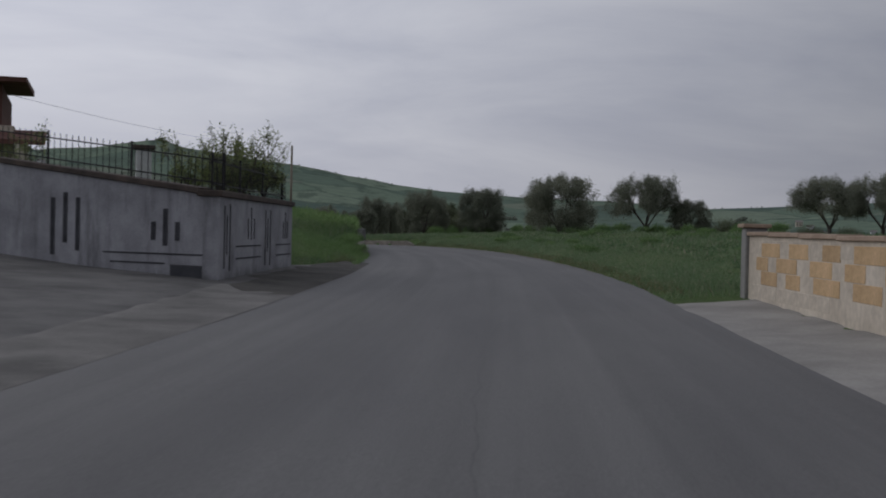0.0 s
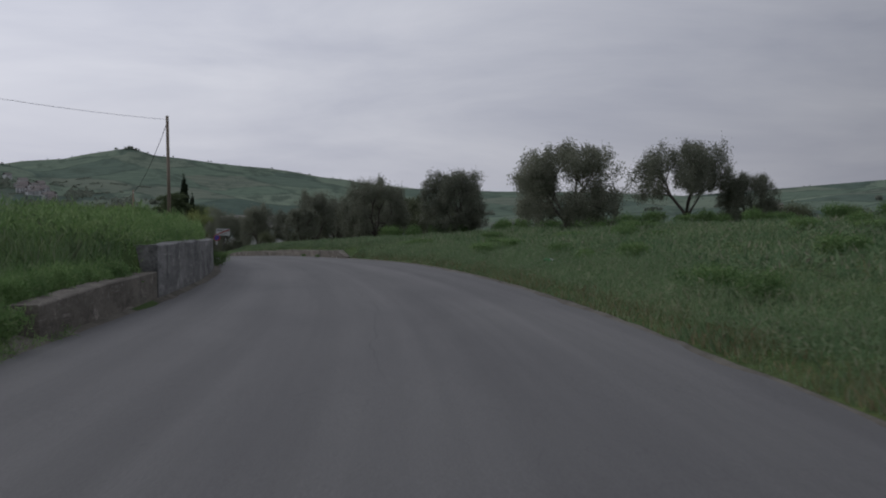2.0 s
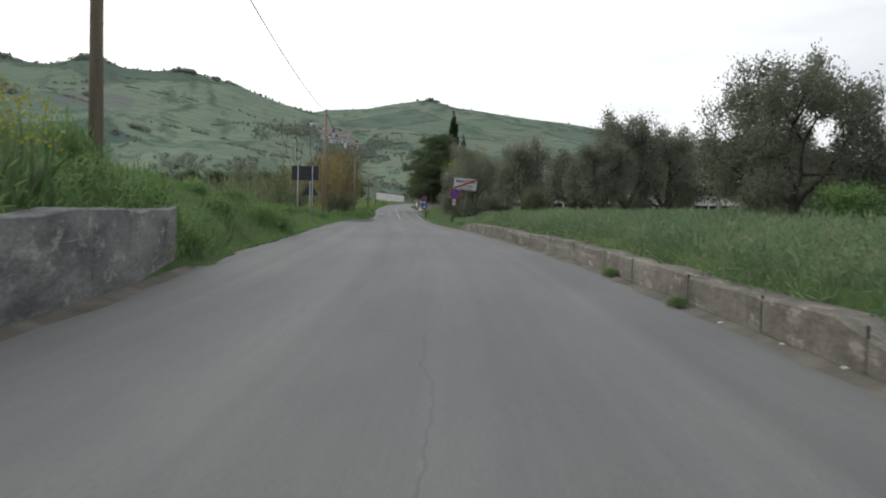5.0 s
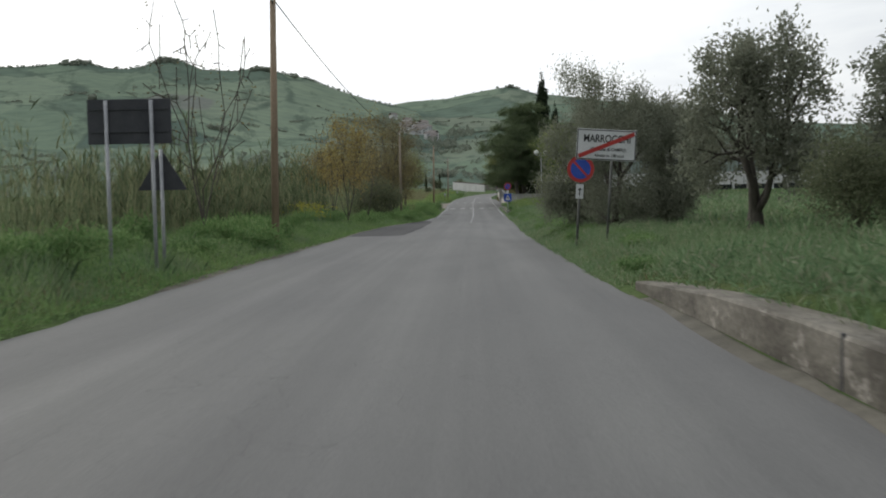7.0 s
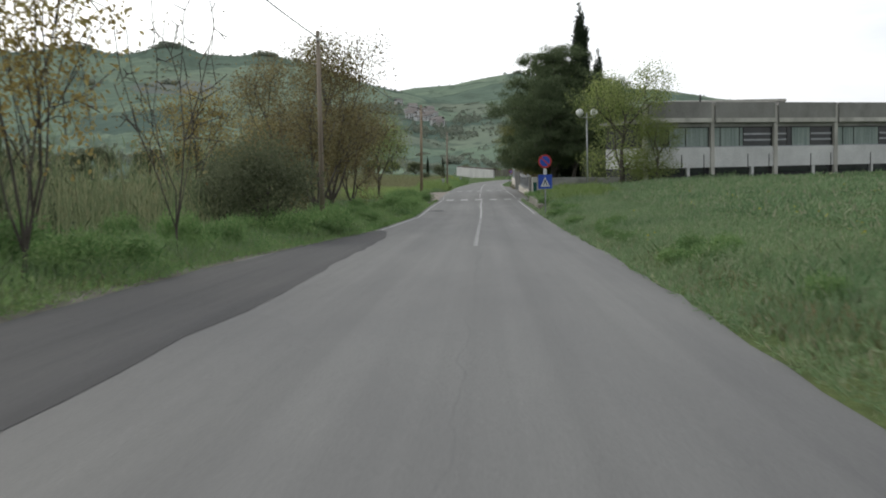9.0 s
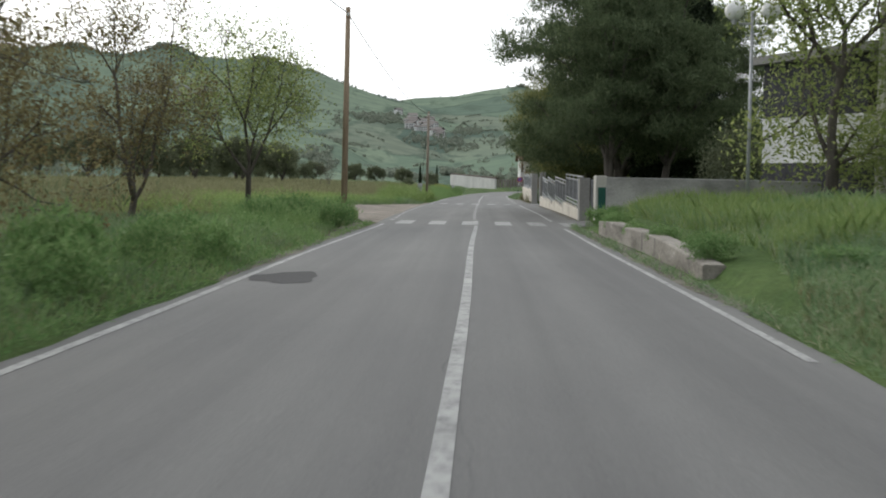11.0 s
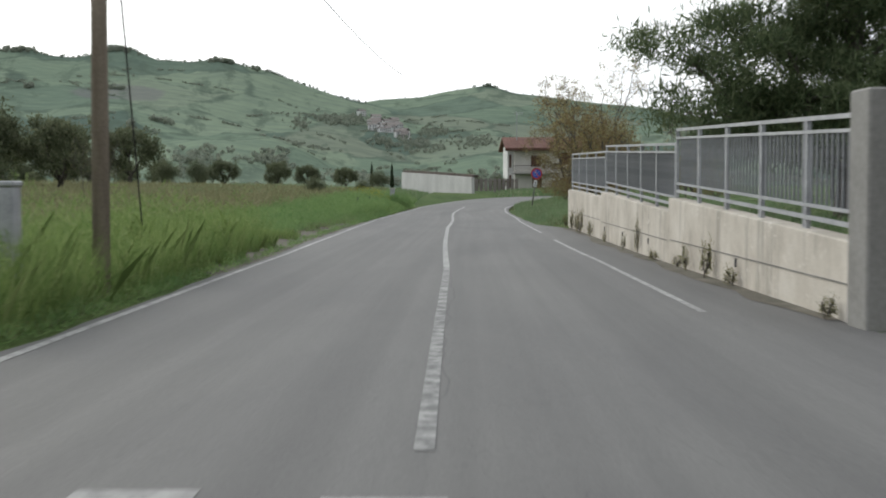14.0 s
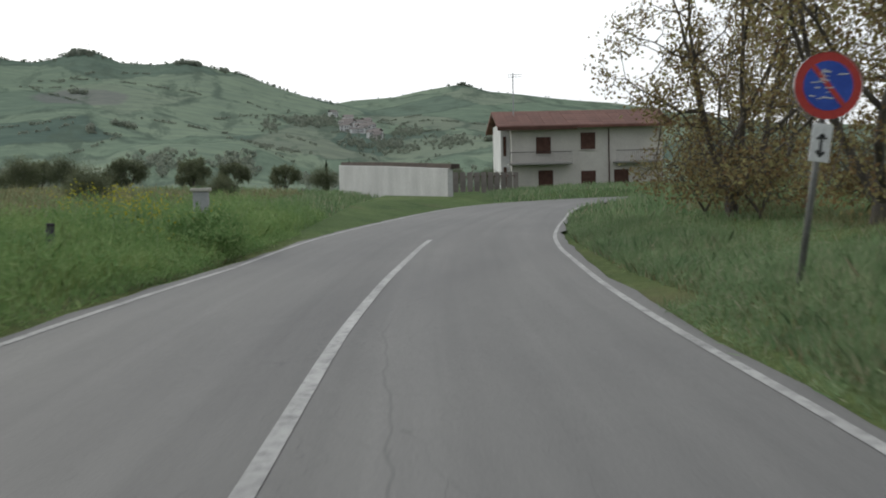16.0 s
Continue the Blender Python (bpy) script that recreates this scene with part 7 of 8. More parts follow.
FAR_OLIVE = olive(36, 5.4, 4.6, "dark grey-green olive tree of a distant grove", 0.20, 0.0, 300, 28, 0.7, (.26, .10), mat=L_BUSH)
for x, y, rot, s in ((48.9, 85.0, 40, 0.68), (36.0, 133.0, 100, 0.8), (35.5, 115, 30, 0.7)):
    put(OL[1], x, y, rot, s)
use(FAR_OLIVE, 39.5, 129.5, 10, 0.85)
for x, y, rot, s in ((40.0, 141.0, 220, 0.8), (46.0, 138.0, 170, 0.85),
                     (-4.2, 337.2, 20, 1.25), (0.7, 340.2, 90, 1.2), (5.0, 344.1, 150, 1.05), (-9.8, 335.0, 220, 1.2), (-16.0, 334.0, 260, 1.25), (-22.5, 336, 10, 1.1), (-29, 330, 60, 1.2),
                     (-2, 352, 30, 1.1), (-3.2, 397.4, 70, 1.35), (-10.0, 396, 160, 1.3), (-18, 400, 20, 1.3), (-12, 350, 130, 1.15), (-36, 338, 30, 1.1), (-45, 334, 130, 1.15), (5.0, 470, 0, 1.0), (9.5, 476, 50, 0.9), (-6, 480, 90, 1.1), (-16, 474, 30, 1.0), (16, 482, 60, 0.85), (-30, 485, 140, 1.1), (-42, 480, 190, 1.0),
                     (50, 155, 310, 1.1)):
    put(FAR_OLIVE, x, y, rot, s)


def big_lobes(g, w, h, low=0.35):
    out = []
    for i in range(11):
        a = i * 2.4
        r = w * .5 * math.sqrt(g.uniform(.05, .6))
        z = h * g.uniform(low, .86)
        out.append((r * math.cos(a), r * math.sin(a), z, w * .24, w * .24, h * .16))
    return out


L_LACY = leafy("brownish_new_leaves", [(0, (0.155, 0.098, 0.056)), (0.5, (0.228, 0.184, 0.092)), (1, (0.300, 0.292, 0.142))], 0.6, 0.5)
RUST = tree("roadside_tree", 11, "young leafless tree with rusty spring shoots", "tree", "trees along the road", big_lobes(np.random.default_rng(1), 5.2, 7.6, .18), 0.5, 0.11, 280, 42, (.28, .28, .26), (.11, .06), L_RUST, bare=0.08, cut=0.006)
OCHRE = tree("roadside_tree", 12, "slender tree with ochre spring leaves", "tree", "trees along the road", big_lobes(np.random.default_rng(2), 4.2, 6.6, .38), 0.35, 0.06, 170, 30, (.26, .26, .26), (.115, .065), L_OCHRE, bare=0.1, cut=0.004)
GREEN = tree("roadside_tree", 13, "young tree with light green spring leaves", "tree", "trees along the road", big_lobes(np.random.default_rng(3), 4.4, 5.6, .4), 1.1, 0.085, 340, 36, (.28, .28, .26), (.085, .048), L_GREEN, bare=0.03, cut=0.006)
BARE = tree("bare_tree", 14, "thin bare sapling with a few dead leaves", "tree", "bare trees", [(0, 0, 2.2, .9, .9, 1.4), (-.5, .2, 3.0, .5, .5, .9), (.5, 0, 3.2, .5, .5, 1.2)], 0.4, 0.020, 70, 5, (.10, .10, .10), (.055, .03), L_RUST, bare=0.5)
LACY = tree("lacy_tree", 15, "tall open tree with tufts of new leaves", "tree", "trees by the sign", big_lobes(np.random.default_rng(8), 6.2, 7.6, .16) + [(1.5 * math.cos(2.1 * i), 1.5 * math.sin(2.1 * i), .9, 1.1, 1.1, .55) for i in range(6)], 0.35, 0.14, 640, 25, (.12, .12, .12), (.09, .055), L_LACY, bare=0.06, cut=0.006)
use(RUST, 18.3, 207.5, 0, 1.12)
put(RUST, 16.6, 202.5, 120, 0.95)
put(RUST, 19.0, 213.0, 210, 0.75)
put(RUST, 19.2, 194.6, 300, 0.88, "rusty tree behind a grey wooden pole")
use(OCHRE, 18.0, 168.3, 0, 0.70, sz=0.96)
put(OCHRE, 13.5, 199.5, 90, 1.0)
put(OCHRE, 14.5, 214.5, 190, 0.9)
use(GREEN, 19.15, 234.4, 0, 1.12)
put(RUST, 16.2, 231.5, 70, 0.9, "tree with thin rusty leaves before the field")
put(RUST, 11.5, 234.0, 250, 0.8)
FRESH = tree("roadside_tree", 17, "bright light green tree before the school windows", "tree", "trees along the road", big_lobes(np.random.default_rng(9), 4.8, 6.2, .10) + [(1.3 * math.cos(1.3 * i), 1.3 * math.sin(1.3 * i), 1.2, .9, .9, .8) for i in range(5)], 0.7, 0.12, 300, 44, (.26, .26, .26), (.11, .055), L_GREEN, cut=0.008)
use(FRESH, 35.2, 227.6, 60, 1.28)
put(FRESH, 37.3, 226.6, 200, 0.72)
use(BARE, 18.7, 174.2, 0, 1.25)
put(BARE, 17.2, 171.5, 70, 1.45)
put(BARE, 16.9, 138.6, 200, 1.45)
for r, q in ((0, 1.0), (75, 0.85), (160, 0.95), (250, 0.8)):
    put(BARE, 12.6 + .5 * math.cos(r), 324.5 + .5 * math.sin(r), r, q, "bare twiggy shrub fanning up from the meadow", q * .8)
use(LACY, 38.0, 333.9, 0, 1.08)
put(LACY, 37.7, 340.5, 130, 1.0, sz=1.05)
put(LACY, 42.3, 353.0, 60, 0.9)
put(LACY, 44.5, 336.5, 160, 0.7)
THICKET = tree("thicket", 18, "low tangled thicket with rusty leaves", "shrub", "thickets under the trees", [(1.1 * math.cos(2.4 * i) * math.sqrt(i / 9), 1.1 * math.sin(2.4 * i) * math.sqrt(i / 9), .7 + .22 * (i % 5), .7, .7, .6) for i in range(10)], 0.08, 0.035, 190, 18, (.16, .16, .16), (.08, .048), L_LACY, bare=0.35, cut=0.004)
use(THICKET, 37.7, 339.0, 0, 0.9)
for x, y, r, q in ((37.6, 342.5, 120, 1.0), (39.9, 337.2, 200, 1.0), (41.6, 333.0, 260, .9), (38.9, 335.9, 20, .8), (42.6, 338.0, 140, 1.1), (39.4, 346.0, 310, 1.1), (44.3, 331.5, 30, .85)):
    put(THICKET, x, y, r, q)
put(BARE, 38.6, 313.8, 60, 1.4, "bare lacy sapling beyond the fence", 1.22)

# garden shrubs at the start
shoots = [(.9 * math.cos(2.4 * i) * (.35 + .05 * i), .9 * math.sin(2.4 * i) * (.35 + .05 * i), 1.15 + .06 * i, .10, .10, .75) for i in range(13)]
SPRIG = tree("fruit_shrub", 16, "garden fruit tree with upright green shoots", "shrub", "garden shrubs", [(0, 0, .8, .6, .6, .4)] + shoots, 0.15, 0.05, 200, 13, (.05, .05, .12), (.075, .036), L_SHRUB, up=1.4, cut=0.003)
use(SPRIG, 4.35, 27.6, 0, 0.92, sz=0.68)
SPRIG.location.z = 1.86
for x, y, r, s in ((3.75, 26.3, 90, 0.72), (3.1, 25.2, 200, 0.6), (2.6, 26.6, 300, 0.66), (3.6, 27.6, 40, 0.72), (-1.3, 29.2, 120, 0.75), (-2.9, 30.2, 20, 0.7)):
    o = put(SPRIG, x, y, r, s * 1.3, sz=s * .94)
    o.location.z = 1.86

# pines and cypresses of the school yard
def pine(seed, w, h, low, label, clumps=190, per=95, mat=None, boughs=(), taper=2.6, needle=(.24, .034), r0=0.26):
    """A broad pine: rising whorls of flat, tufted boughs with gaps between."""
    g = np.random.default_rng(seed)
    lobes = []
    for i in range(24):
        f = i / 23
        a = i * 2.4 + g.uniform(-.4, .4)
        z = low + (h - low) * (0.05 + 0.90 * f)
        ring = w * .5 * (1 - 0.72 * f**taper) * min(1.0, 0.72 + f) * g.uniform(.45, .88)
        k = g.uniform(.8, 1.2)
        lobes.append((ring * math.cos(a), ring * math.sin(a), z, w * .17 * k, w * .17 * k, (h - low) * .088 * k))
        lobes.append((ring * .45 * math.cos(a + .5), ring * .45 * math.sin(a + .5), z, w * .15, w * .15, (h - low) * .09))
    lobes += [(x, y, z, 1.6, 1.6, .8) for x, y, z in boughs]
    return tree("pine_tree", seed, label, "pine tree", "pines in the school yard", lobes, low * 0.8, r0, clumps, per, (.24, .24, .13), needle, mat or L_PINE, up=0.9, shell=.2, cut=0.015)


P1 = pine(41, 10.6, 10.2, 1.5, "broad dark green pine over the yard fence", 620, 170, L_PINE_BACKLIT)
use(P1, 32.8, 246.3, 0, 1.08)
low_boughs = [(-2.6 + 1.1 * (i % 5), -1.2 + 1.1 * (i // 5), 3.2 + .35 * math.sin(2.1 * i) - .32 * (i % 5)) for i in range(20)]
near_boughs = [(-1.4 + 1.1 * (i % 4), -2.2 + .8 * (i // 4), 2.3 + .3 * math.sin(2.6 * i)) for i in range(16)]
high_boughs = [(-2.9 + 1.2 * (i % 5), -1.0 + 1.4 * (i // 5), 4.9 + .5 * math.sin(1.7 * i)) for i in range(15)]
P3 = pine(44, 8.6, 9.6, 1.9, "tall broad pine hanging over the yard fence", 1600, 165, boughs=low_boughs + near_boughs + high_boughs, needle=(.17, .026))
use(P3, 33.2, 258.7, 0, 1.0)
put(P1, 37.4, 252.0, 250, 0.9)
wings = [(.26 * r, -.97 * r, z) for r, z in ((2.8, 2.4), (3.6, 3.0), (4.3, 3.4), (-2.4, 1.9), (-2.7, 3.4))]
P2 = pine(42, 7.4, 7.0, 1.1, "single pine on the grass beyond the gateway", 640, 150, L_PINE_BACKLIT, boughs=wings, taper=1.15, needle=(.20, .03))
use(P2, 35.6, 289.6, 75, 0.95)
P4 = pine(45, 6.6, 8.6, 2.5, "straight-trunked pine just inside the school gate", 380, 150, L_PINE_BACKLIT, needle=(.20, .03), r0=0.17)
use(P4, 31.6, 241.0, 30, 1.0)
o = put(P4, 33.6, 242.6, 200, 0.85, "leaning pine inside the school gate")
o.rotation_euler = (0, radians(-7), radians(200))
spire = []
for i in range(22):
    f = i / 21
    rr = 1.0 * min(1.0, 0.5 + 3.0 * f) * (1 - f) ** 0.55 + 0.06
    for q in range(3):
        a = 2.4 * (3 * i + q)
        spire.append((rr * .55 * math.cos(a), rr * .55 * math.sin(a), 0.7 + 11.0 * f, rr * .52, rr * .52, 0.62 - .3 * f))
CYP = tree("cypress", 43, "tall narrow dark cypress", "cypress", "cypresses", spire, 0.6, 0.14, 620, 46, (.07, .07, .26), (.19, .075), L_DARK, up=2.2, shell=.15, cut=0.02, power=0.55)
use(CYP, 35.0, 247.5, 0, 1.0, 1.0)
CYP.scale = (1.45, 1.45, (12.3 - gz(35.0, 247.5)) / 11.75)
for x, y, rot, w, top in ((36.7, 249.5, 90, 0.9, 9.0), (34.0, 246.6, 200, 1.2, 7.6), (35.6, 246.3, 300, 1.4, 6.6)):
    o = put(CYP, x, y, rot, 1.0)
    o.scale = (w, w, (top - gz(x, y)) / 11.75)
for x, y, s in ((24, 520, .5), (45, 470, .5), (49, 472, .42), (19, 540, .55)):
    put(CYP, x, y, 0, s)

# bushes
BUSH = tree("bush", 51, "dense dark green roadside bush", "bush", "bushes", [(0, 0, 1.1, 1.15, 1.15, .95), (.6, .2, 1.5, .75, .75, .7), (-.6, -.1, 1.4, .8, .8, .7), (0, .5, 1.9, .6, .6, .55)], 0.25, 0.05, 210, 44, (.18, .18, .18), (.10, .036), L_BUSH, up=.6, shell=.2, cut=0.01)
use(BUSH, 18.9, 183.6, 0, 1.1, label="rounded dark green bush beside the road")
for x, y, r, s in ((17.6, 185.5, 50, 0.9),  (28.9, 129.8, 20, 0.7), (33.5, 140.5, 10, 0.8),
                   (43, 128, 200, 1.2), (47, 130, 20, 1.3), (36, 146, 0, 1.0), 
                   (20.9, 352.5, 0, .6), (23, 452, 0, 1.3), (30, 456, 0, 1.2), (-8, 440, 0, 1.6), (-24, 445, 0, 1.6), (-3, 438, 50, 1.5), (35.2, 235.8, 30, 1.25), (37.6, 236.6, 80, 1.35), (39.8, 234.6, 150, 1.1), (35, 404, 0, .9), (38.5, 408, 0, .8), (24.0, 360, 0, .5)):
    put(BUSH, x, y, r, s)
for x, y, r in ((75.5, 121.5, 0), (78.5, 121, 60), (97, 136, 100), (101, 133.5, 160)):
    put(BUSH, x, y, r, 1.9, "broad dark bush in the field", 1.25)
FAR_BUSH = tree("bush", 52, "dark green bush in the distant fields", "bush", "bushes", [(0, 0, 1.1, 1.15, 1.15, .95), (.6, .2, 1.5, .75, .75, .7), (-.6, -.1, 1.4, .8, .8, .7)], 0.25, 0.07, 60, 22, (.22, .22, .2), (.26, .12), L_BUSH, up=.3, shell=.3, cut=0.02)
use(FAR_BUSH, -12, 432, 0, 1.5)
for i in range(26):
    g = random.Random(300 + i)
    put(FAR_BUSH, g.uniform(-75, 13), g.uniform(150, 225) if i < 14 else g.uniform(225, 330) * 1.0 if i < 10 else g.uniform(380, 520), g.uniform(0, 360), g.uniform(1.0, 1.9))


# ---- far woods: leafy crowns on the slopes, hedges and ridges ----
def far_woods():
    g = np.random.default_rng(77)
    A, R, S = [], [], []
    def add(a, r, s):
        A.append(a), R.append(r), S.append(s)
    for k in range(230):  # ridge line trees
        a = g.uniform(-24, -2)
        add(a, 2195 + g.uniform(-12, 5), g.uniform(2.0, 4.5))
    for c, w, n in ((-13.7, .75, 60), (-18.2, .8, 50), (-8.9, .7, 45), (-7.2, .25, 12)):
        for k in range(n):
            add(g.normal(c, w * .5), 2190 + g.uniform(-25, 8), g.uniform(3.5, 6.5))
    for k in range(25):
        add(g.normal(4.0, .28), 2596 + g.uniform(-15, 5), g.uniform(3, 5.5))
    for k in range(90):
        add(g.uniform(-1.5, 40), 2595 + g.uniform(-10, 4), g.uniform(1.5, 3.5))
    for h in range(24):  # hedges and strips of wood
        a, r = g.uniform(-26, 44), g.uniform(640, 2050)
        da, dr = g.normal(0, .7), g.normal(0, 30)
        for k in range(int(g.uniform(14, 46))):
            f = g.uniform()
            add(a + da * f + g.normal(0, .04), r + dr * f + g.normal(0, 8), g.uniform(3.0, 6.5))
    for c, w, rr, n in ((-3.6, .8, 1780, 110), (-2.4, .6, 1800, 70), (-5.2, .5, 1650, 40), (0.6, 1.0, 1560, 120), (1.4, .8, 1800, 80), (3.4, 1.2, 1640, 80), (-1.0, 1.0, 1560, 60), (-2.0, 1.6, 900, 120), (-6.2, 1.2, 1000, 60), (3.5, 2.0, 1040, 60), (0.5, 2.5, 620, 120), (-4, 2.5, 600, 120), (-10, 1.6, 960, 70), (-15.5, 2, 900, 80), (-20, 3, 800, 90), (30, 6, 1300, 120), (40, 6, 1400, 120), (20, 5, 1250, 110)):
        for k in range(n):
            add(g.normal(c, w * .5), rr + g.normal(0, 45), g.uniform(2.5, 5.5))
    for k in range(760):  # valley floor
        add(g.uniform(-26, 46), g.uniform(430, 760), g.uniform(2.5, 5.5))
    for h in range(46):  # hedgerows along the field edges
        a, r = g.uniform(-25, 12), g.uniform(850, 2120)
        long, tilt = g.uniform(1.0, 4.0), g.normal(0.0, 40)
        n = int(long * r * 0.0075)
        for f in (np.arange(n) + g.uniform(-.4, .4, n)) / n - .5:
            if math.sin(f * 17 + h) > -0.55:
                add(a + f * long, r + f * long * tilt + g.normal(0, 3), g.uniform(1.6, 3.4))
    A, R, S = np.array(A), np.array(R), np.array(S)
    P = slope_xyz(A, R)
    n, per = len(P), 34
    c = np.repeat(P, per, 0)
    s = np.repeat(S, per)[:, None]
    d = g.normal(size=(n * per, 3))
    d /= np.linalg.norm(d, axis=1)[:, None]
    rad = g.uniform(.35, 1.0, (n * per, 1)) ** .5
    p = c + d * rad * s * np.array([.62, .62, .62]) + s * np.array([0, 0, .62])
    u = g.normal(size=(n * per, 3))
    u /= np.linalg.norm(u, axis=1)[:, None]
    w = np.cross(u, d)
    w /= np.linalg.norm(w, axis=1)[:, None] + 1e-9
    k = s * g.uniform(.16, .34, (n * per, 1))
    V = np.stack([p - u * k, p + w * k * .7, p + u * k, p - w * k * .7], 1).reshape(-1, 3)
    tagged(mesh_ob("far_woods", array_mesh("far_woods", V, np.arange(len(V)).reshape(-1, 4)), L_FAR), "hedges and woods on the far slopes, haze in their leaf colour", "woods", kind="stuff")


far_woods()


# ---- grass ----
def blades(name, x, y, z, h, w, rng_, mat, label, cat, lean=0.75):
    n = len(x)
    a = rng_.uniform(0, 2 * np.pi, n)
    b = rng_.uniform(0, 2 * np.pi, n)
    side = np.stack([np.cos(a), np.sin(a), 0 * a], 1) * (w * .5)[:, None]
    tip = np.stack([np.cos(b), np.sin(b), 0 * b], 1) * (h * rng_.uniform(.1, 1, n) * lean)[:, None]
    p = np.stack([x, y, z - 0.03], 1)
    up = np.array([0, 0, 1.0])[None] * h[:, None]
    V = np.stack([p - side, p + side, p + side * .7 + tip * .35 + up * .55, p + tip + up, p - side * .7 + tip * .35 + up * .55], 1).reshape(-1, 3)
    i = np.arange(n)[:, None] * 5
    F = np.concatenate([i, i + 1, i + 2, i + 3, i + 4], 1)
    return tagged(mesh_ob(name, array_mesh(name, V, F), mat), label, cat, kind="stuff")


def clumpy(x, y, s):
    return 0.5 + 0.28 * np.sin(x * 1.9 * s + 2 * np.sin(y * .9 * s)) + 0.28 * np.sin(y * 1.3 * s + 1.7 * np.sin(x * 1.1 * s))


BEND_N = NOR[REF[:, 1] > 322]


def free_of(x, y, margin=0.12):
    """Where grass may grow: not on walls, yards, lay-bys or houses."""
    ok = np.ones(len(x), bool)
    el, er = left_x(y) - x, x - right_x(y)
    left, right = el > 0, er > 0
    ok &= (el > margin) | (er > margin)
    ok &= ~(left & (y < 29.5) & (el < 16)) & ~(left & (y >= 29.5) & (y < 34) & (el < np.interp(y, [29.5, 30, 32, 34], [1.7, 1.1, .5, .1])))
    ok &= ~(left & (y > 39.5) & (y < 92.6) & (el < (0.58 if margin > 0 else 0.30)))
    ok &= ~(right & (y < 17.8) & (er < 2.3))
    ok &= ~(right & (y > 78.4) & (y < 126.6) & (er < (0.55 if margin > 0 else 0.36)))
    ok &= ~(right & (y > 208) & (y < 231) & (er < 0.30 + 0.85 * np.clip((y - 208) / 5, 0, 1)) & (er > 0.05))
    ok &= ~(right & (y > 231.6) & (y < 238) & (er < 6))
    ok &= ~(right & (y > 237.5) & (y < 269.6) & (er < 0.55))
    ok &= ~(right & (y > 269.5) & (y < 278.8) & (er < 9))
    ok &= ~(right & (y > 278.7) & (y < 307.2) & (er < 0.75))
    ok &= ~(left & (y > 222) & (y < 234) & (el < np.interp(y, [222, 229, 234], [.1, .5, .6])))
    ok &= ~(left & (y > 233) & (y < 268) & (el < np.interp(y, [233, 236.5, 240.5, 246, 262, 268], [.6, .8, 3.1, 4.6, 1.4, .2])))
    ok &= ~(left & (y > 286) & (y < 313) & (el < 0.5 * np.interp(y, [286, 290, 297, 304, 310, 313], [.1, .6, .95, .85, .5, .1]) + 0.25 * np.sin(y * 2.3) * np.sin(y * 0.9)))
    far = y > 326
    d2 = (x[far][:, None] - BEND[None, :, 0]) ** 2 + (y[far][:, None] - BEND[None, :, 1]) ** 2
    i, d = d2.argmin(1), np.sqrt(d2.min(1))
    across = (x[far] - BEND[i, 0]) * BEND_N[i, 0] + (y[far] - BEND[i, 1]) * BEND_N[i, 1]
    ok[far] &= d > np.where(across > 0, 2.75, 3.45)
    ok &= ~((x > 39.5) & (x < 53) & (y > 409) & (y < 420))
    return ok


def beyond_band(y, e):
    """The dry meadow begins behind a band of green grass along lay-by and road."""
    return e > np.interp(y, [233, 240, 247, 256, 263, 270, 345], [4, 7.2, 8.8, 7.8, 6.2, 4, 4])


def herbs(seed, side, e0, e1, y0, y1, dens, height, leaf, name, label, mat):
    """Soft leafy undergrowth: small broad leaves over a mounded, patchy cover that spills over the asphalt's edge."""
    g = np.random.default_rng(seed)
    n = int((e1 - e0) * (y1 - y0) * dens)
    y = g.uniform(y0, y1, n)
    e = e0 + (e1 - e0) * g.uniform(0, 1, n) ** 1.3
    x = np.where(side < 0, left_x(y) - e, right_x(y) + e)
    c = np.clip(0.6 * clumpy(x, y, 1.1) + 0.4 * clumpy(x + 7, y * 1.1, 3.1), 0, 1)
    ok = free_of(x, y, -0.12) & (g.uniform(size=n) < 0.15 + 1.1 * c) & (beyond_band(y, e) if mat is L_MEADOW else True)
    x, y, e, c = x[ok], y[ok], e[ok], c[ok]
    z = np.maximum(ground_z(x, y), np.where(e < 0.1, road_z(y) + 0.01, -99)) + height * np.clip(0.35 + e * 1.3, 0.2, 1) * (0.25 + c) * g.uniform(0.05, 1, len(x))
    me = leaf_mesh(name, g, np.stack([x, y, z], 1), 1, (.02, .02, .01), leaf[0], leaf[1], 0.0, 0.9)
    tagged(mesh_ob(name, me, mat), label, "grass", kind="stuff")


def verge(seed, e0, e1, y0, y1, dens, hfun, wid, side, name, label, mat=None):
    g = np.random.default_rng(seed)
    n = int((e1 - e0) * (y1 - y0) * dens)
    y = g.uniform(y0, y1, n)
    e = e0 + (e1 - e0) * g.uniform(0, 1, n) ** 1.4
    x = np.where(side < 0, left_x(y) - e, right_x(y) + e)
    c = clumpy(x, y, 1.0)
    ok = free_of(x, y) & (g.uniform(size=n) < 0.25 + 0.9 * c) & (beyond_band(y, e) if mat is L_MEADOW else True)
    x, y, e, c = x[ok], y[ok], e[ok], c[ok]
    h = hfun(y, e) * (0.6 + 0.5 * c) * g.uniform(.6, 1.1, len(x))
    blades(name, x, y, ground_z(x, y), h, wid * g.uniform(.6, 1.4, len(x)), g, mat or L_GRASS, label, "grass")


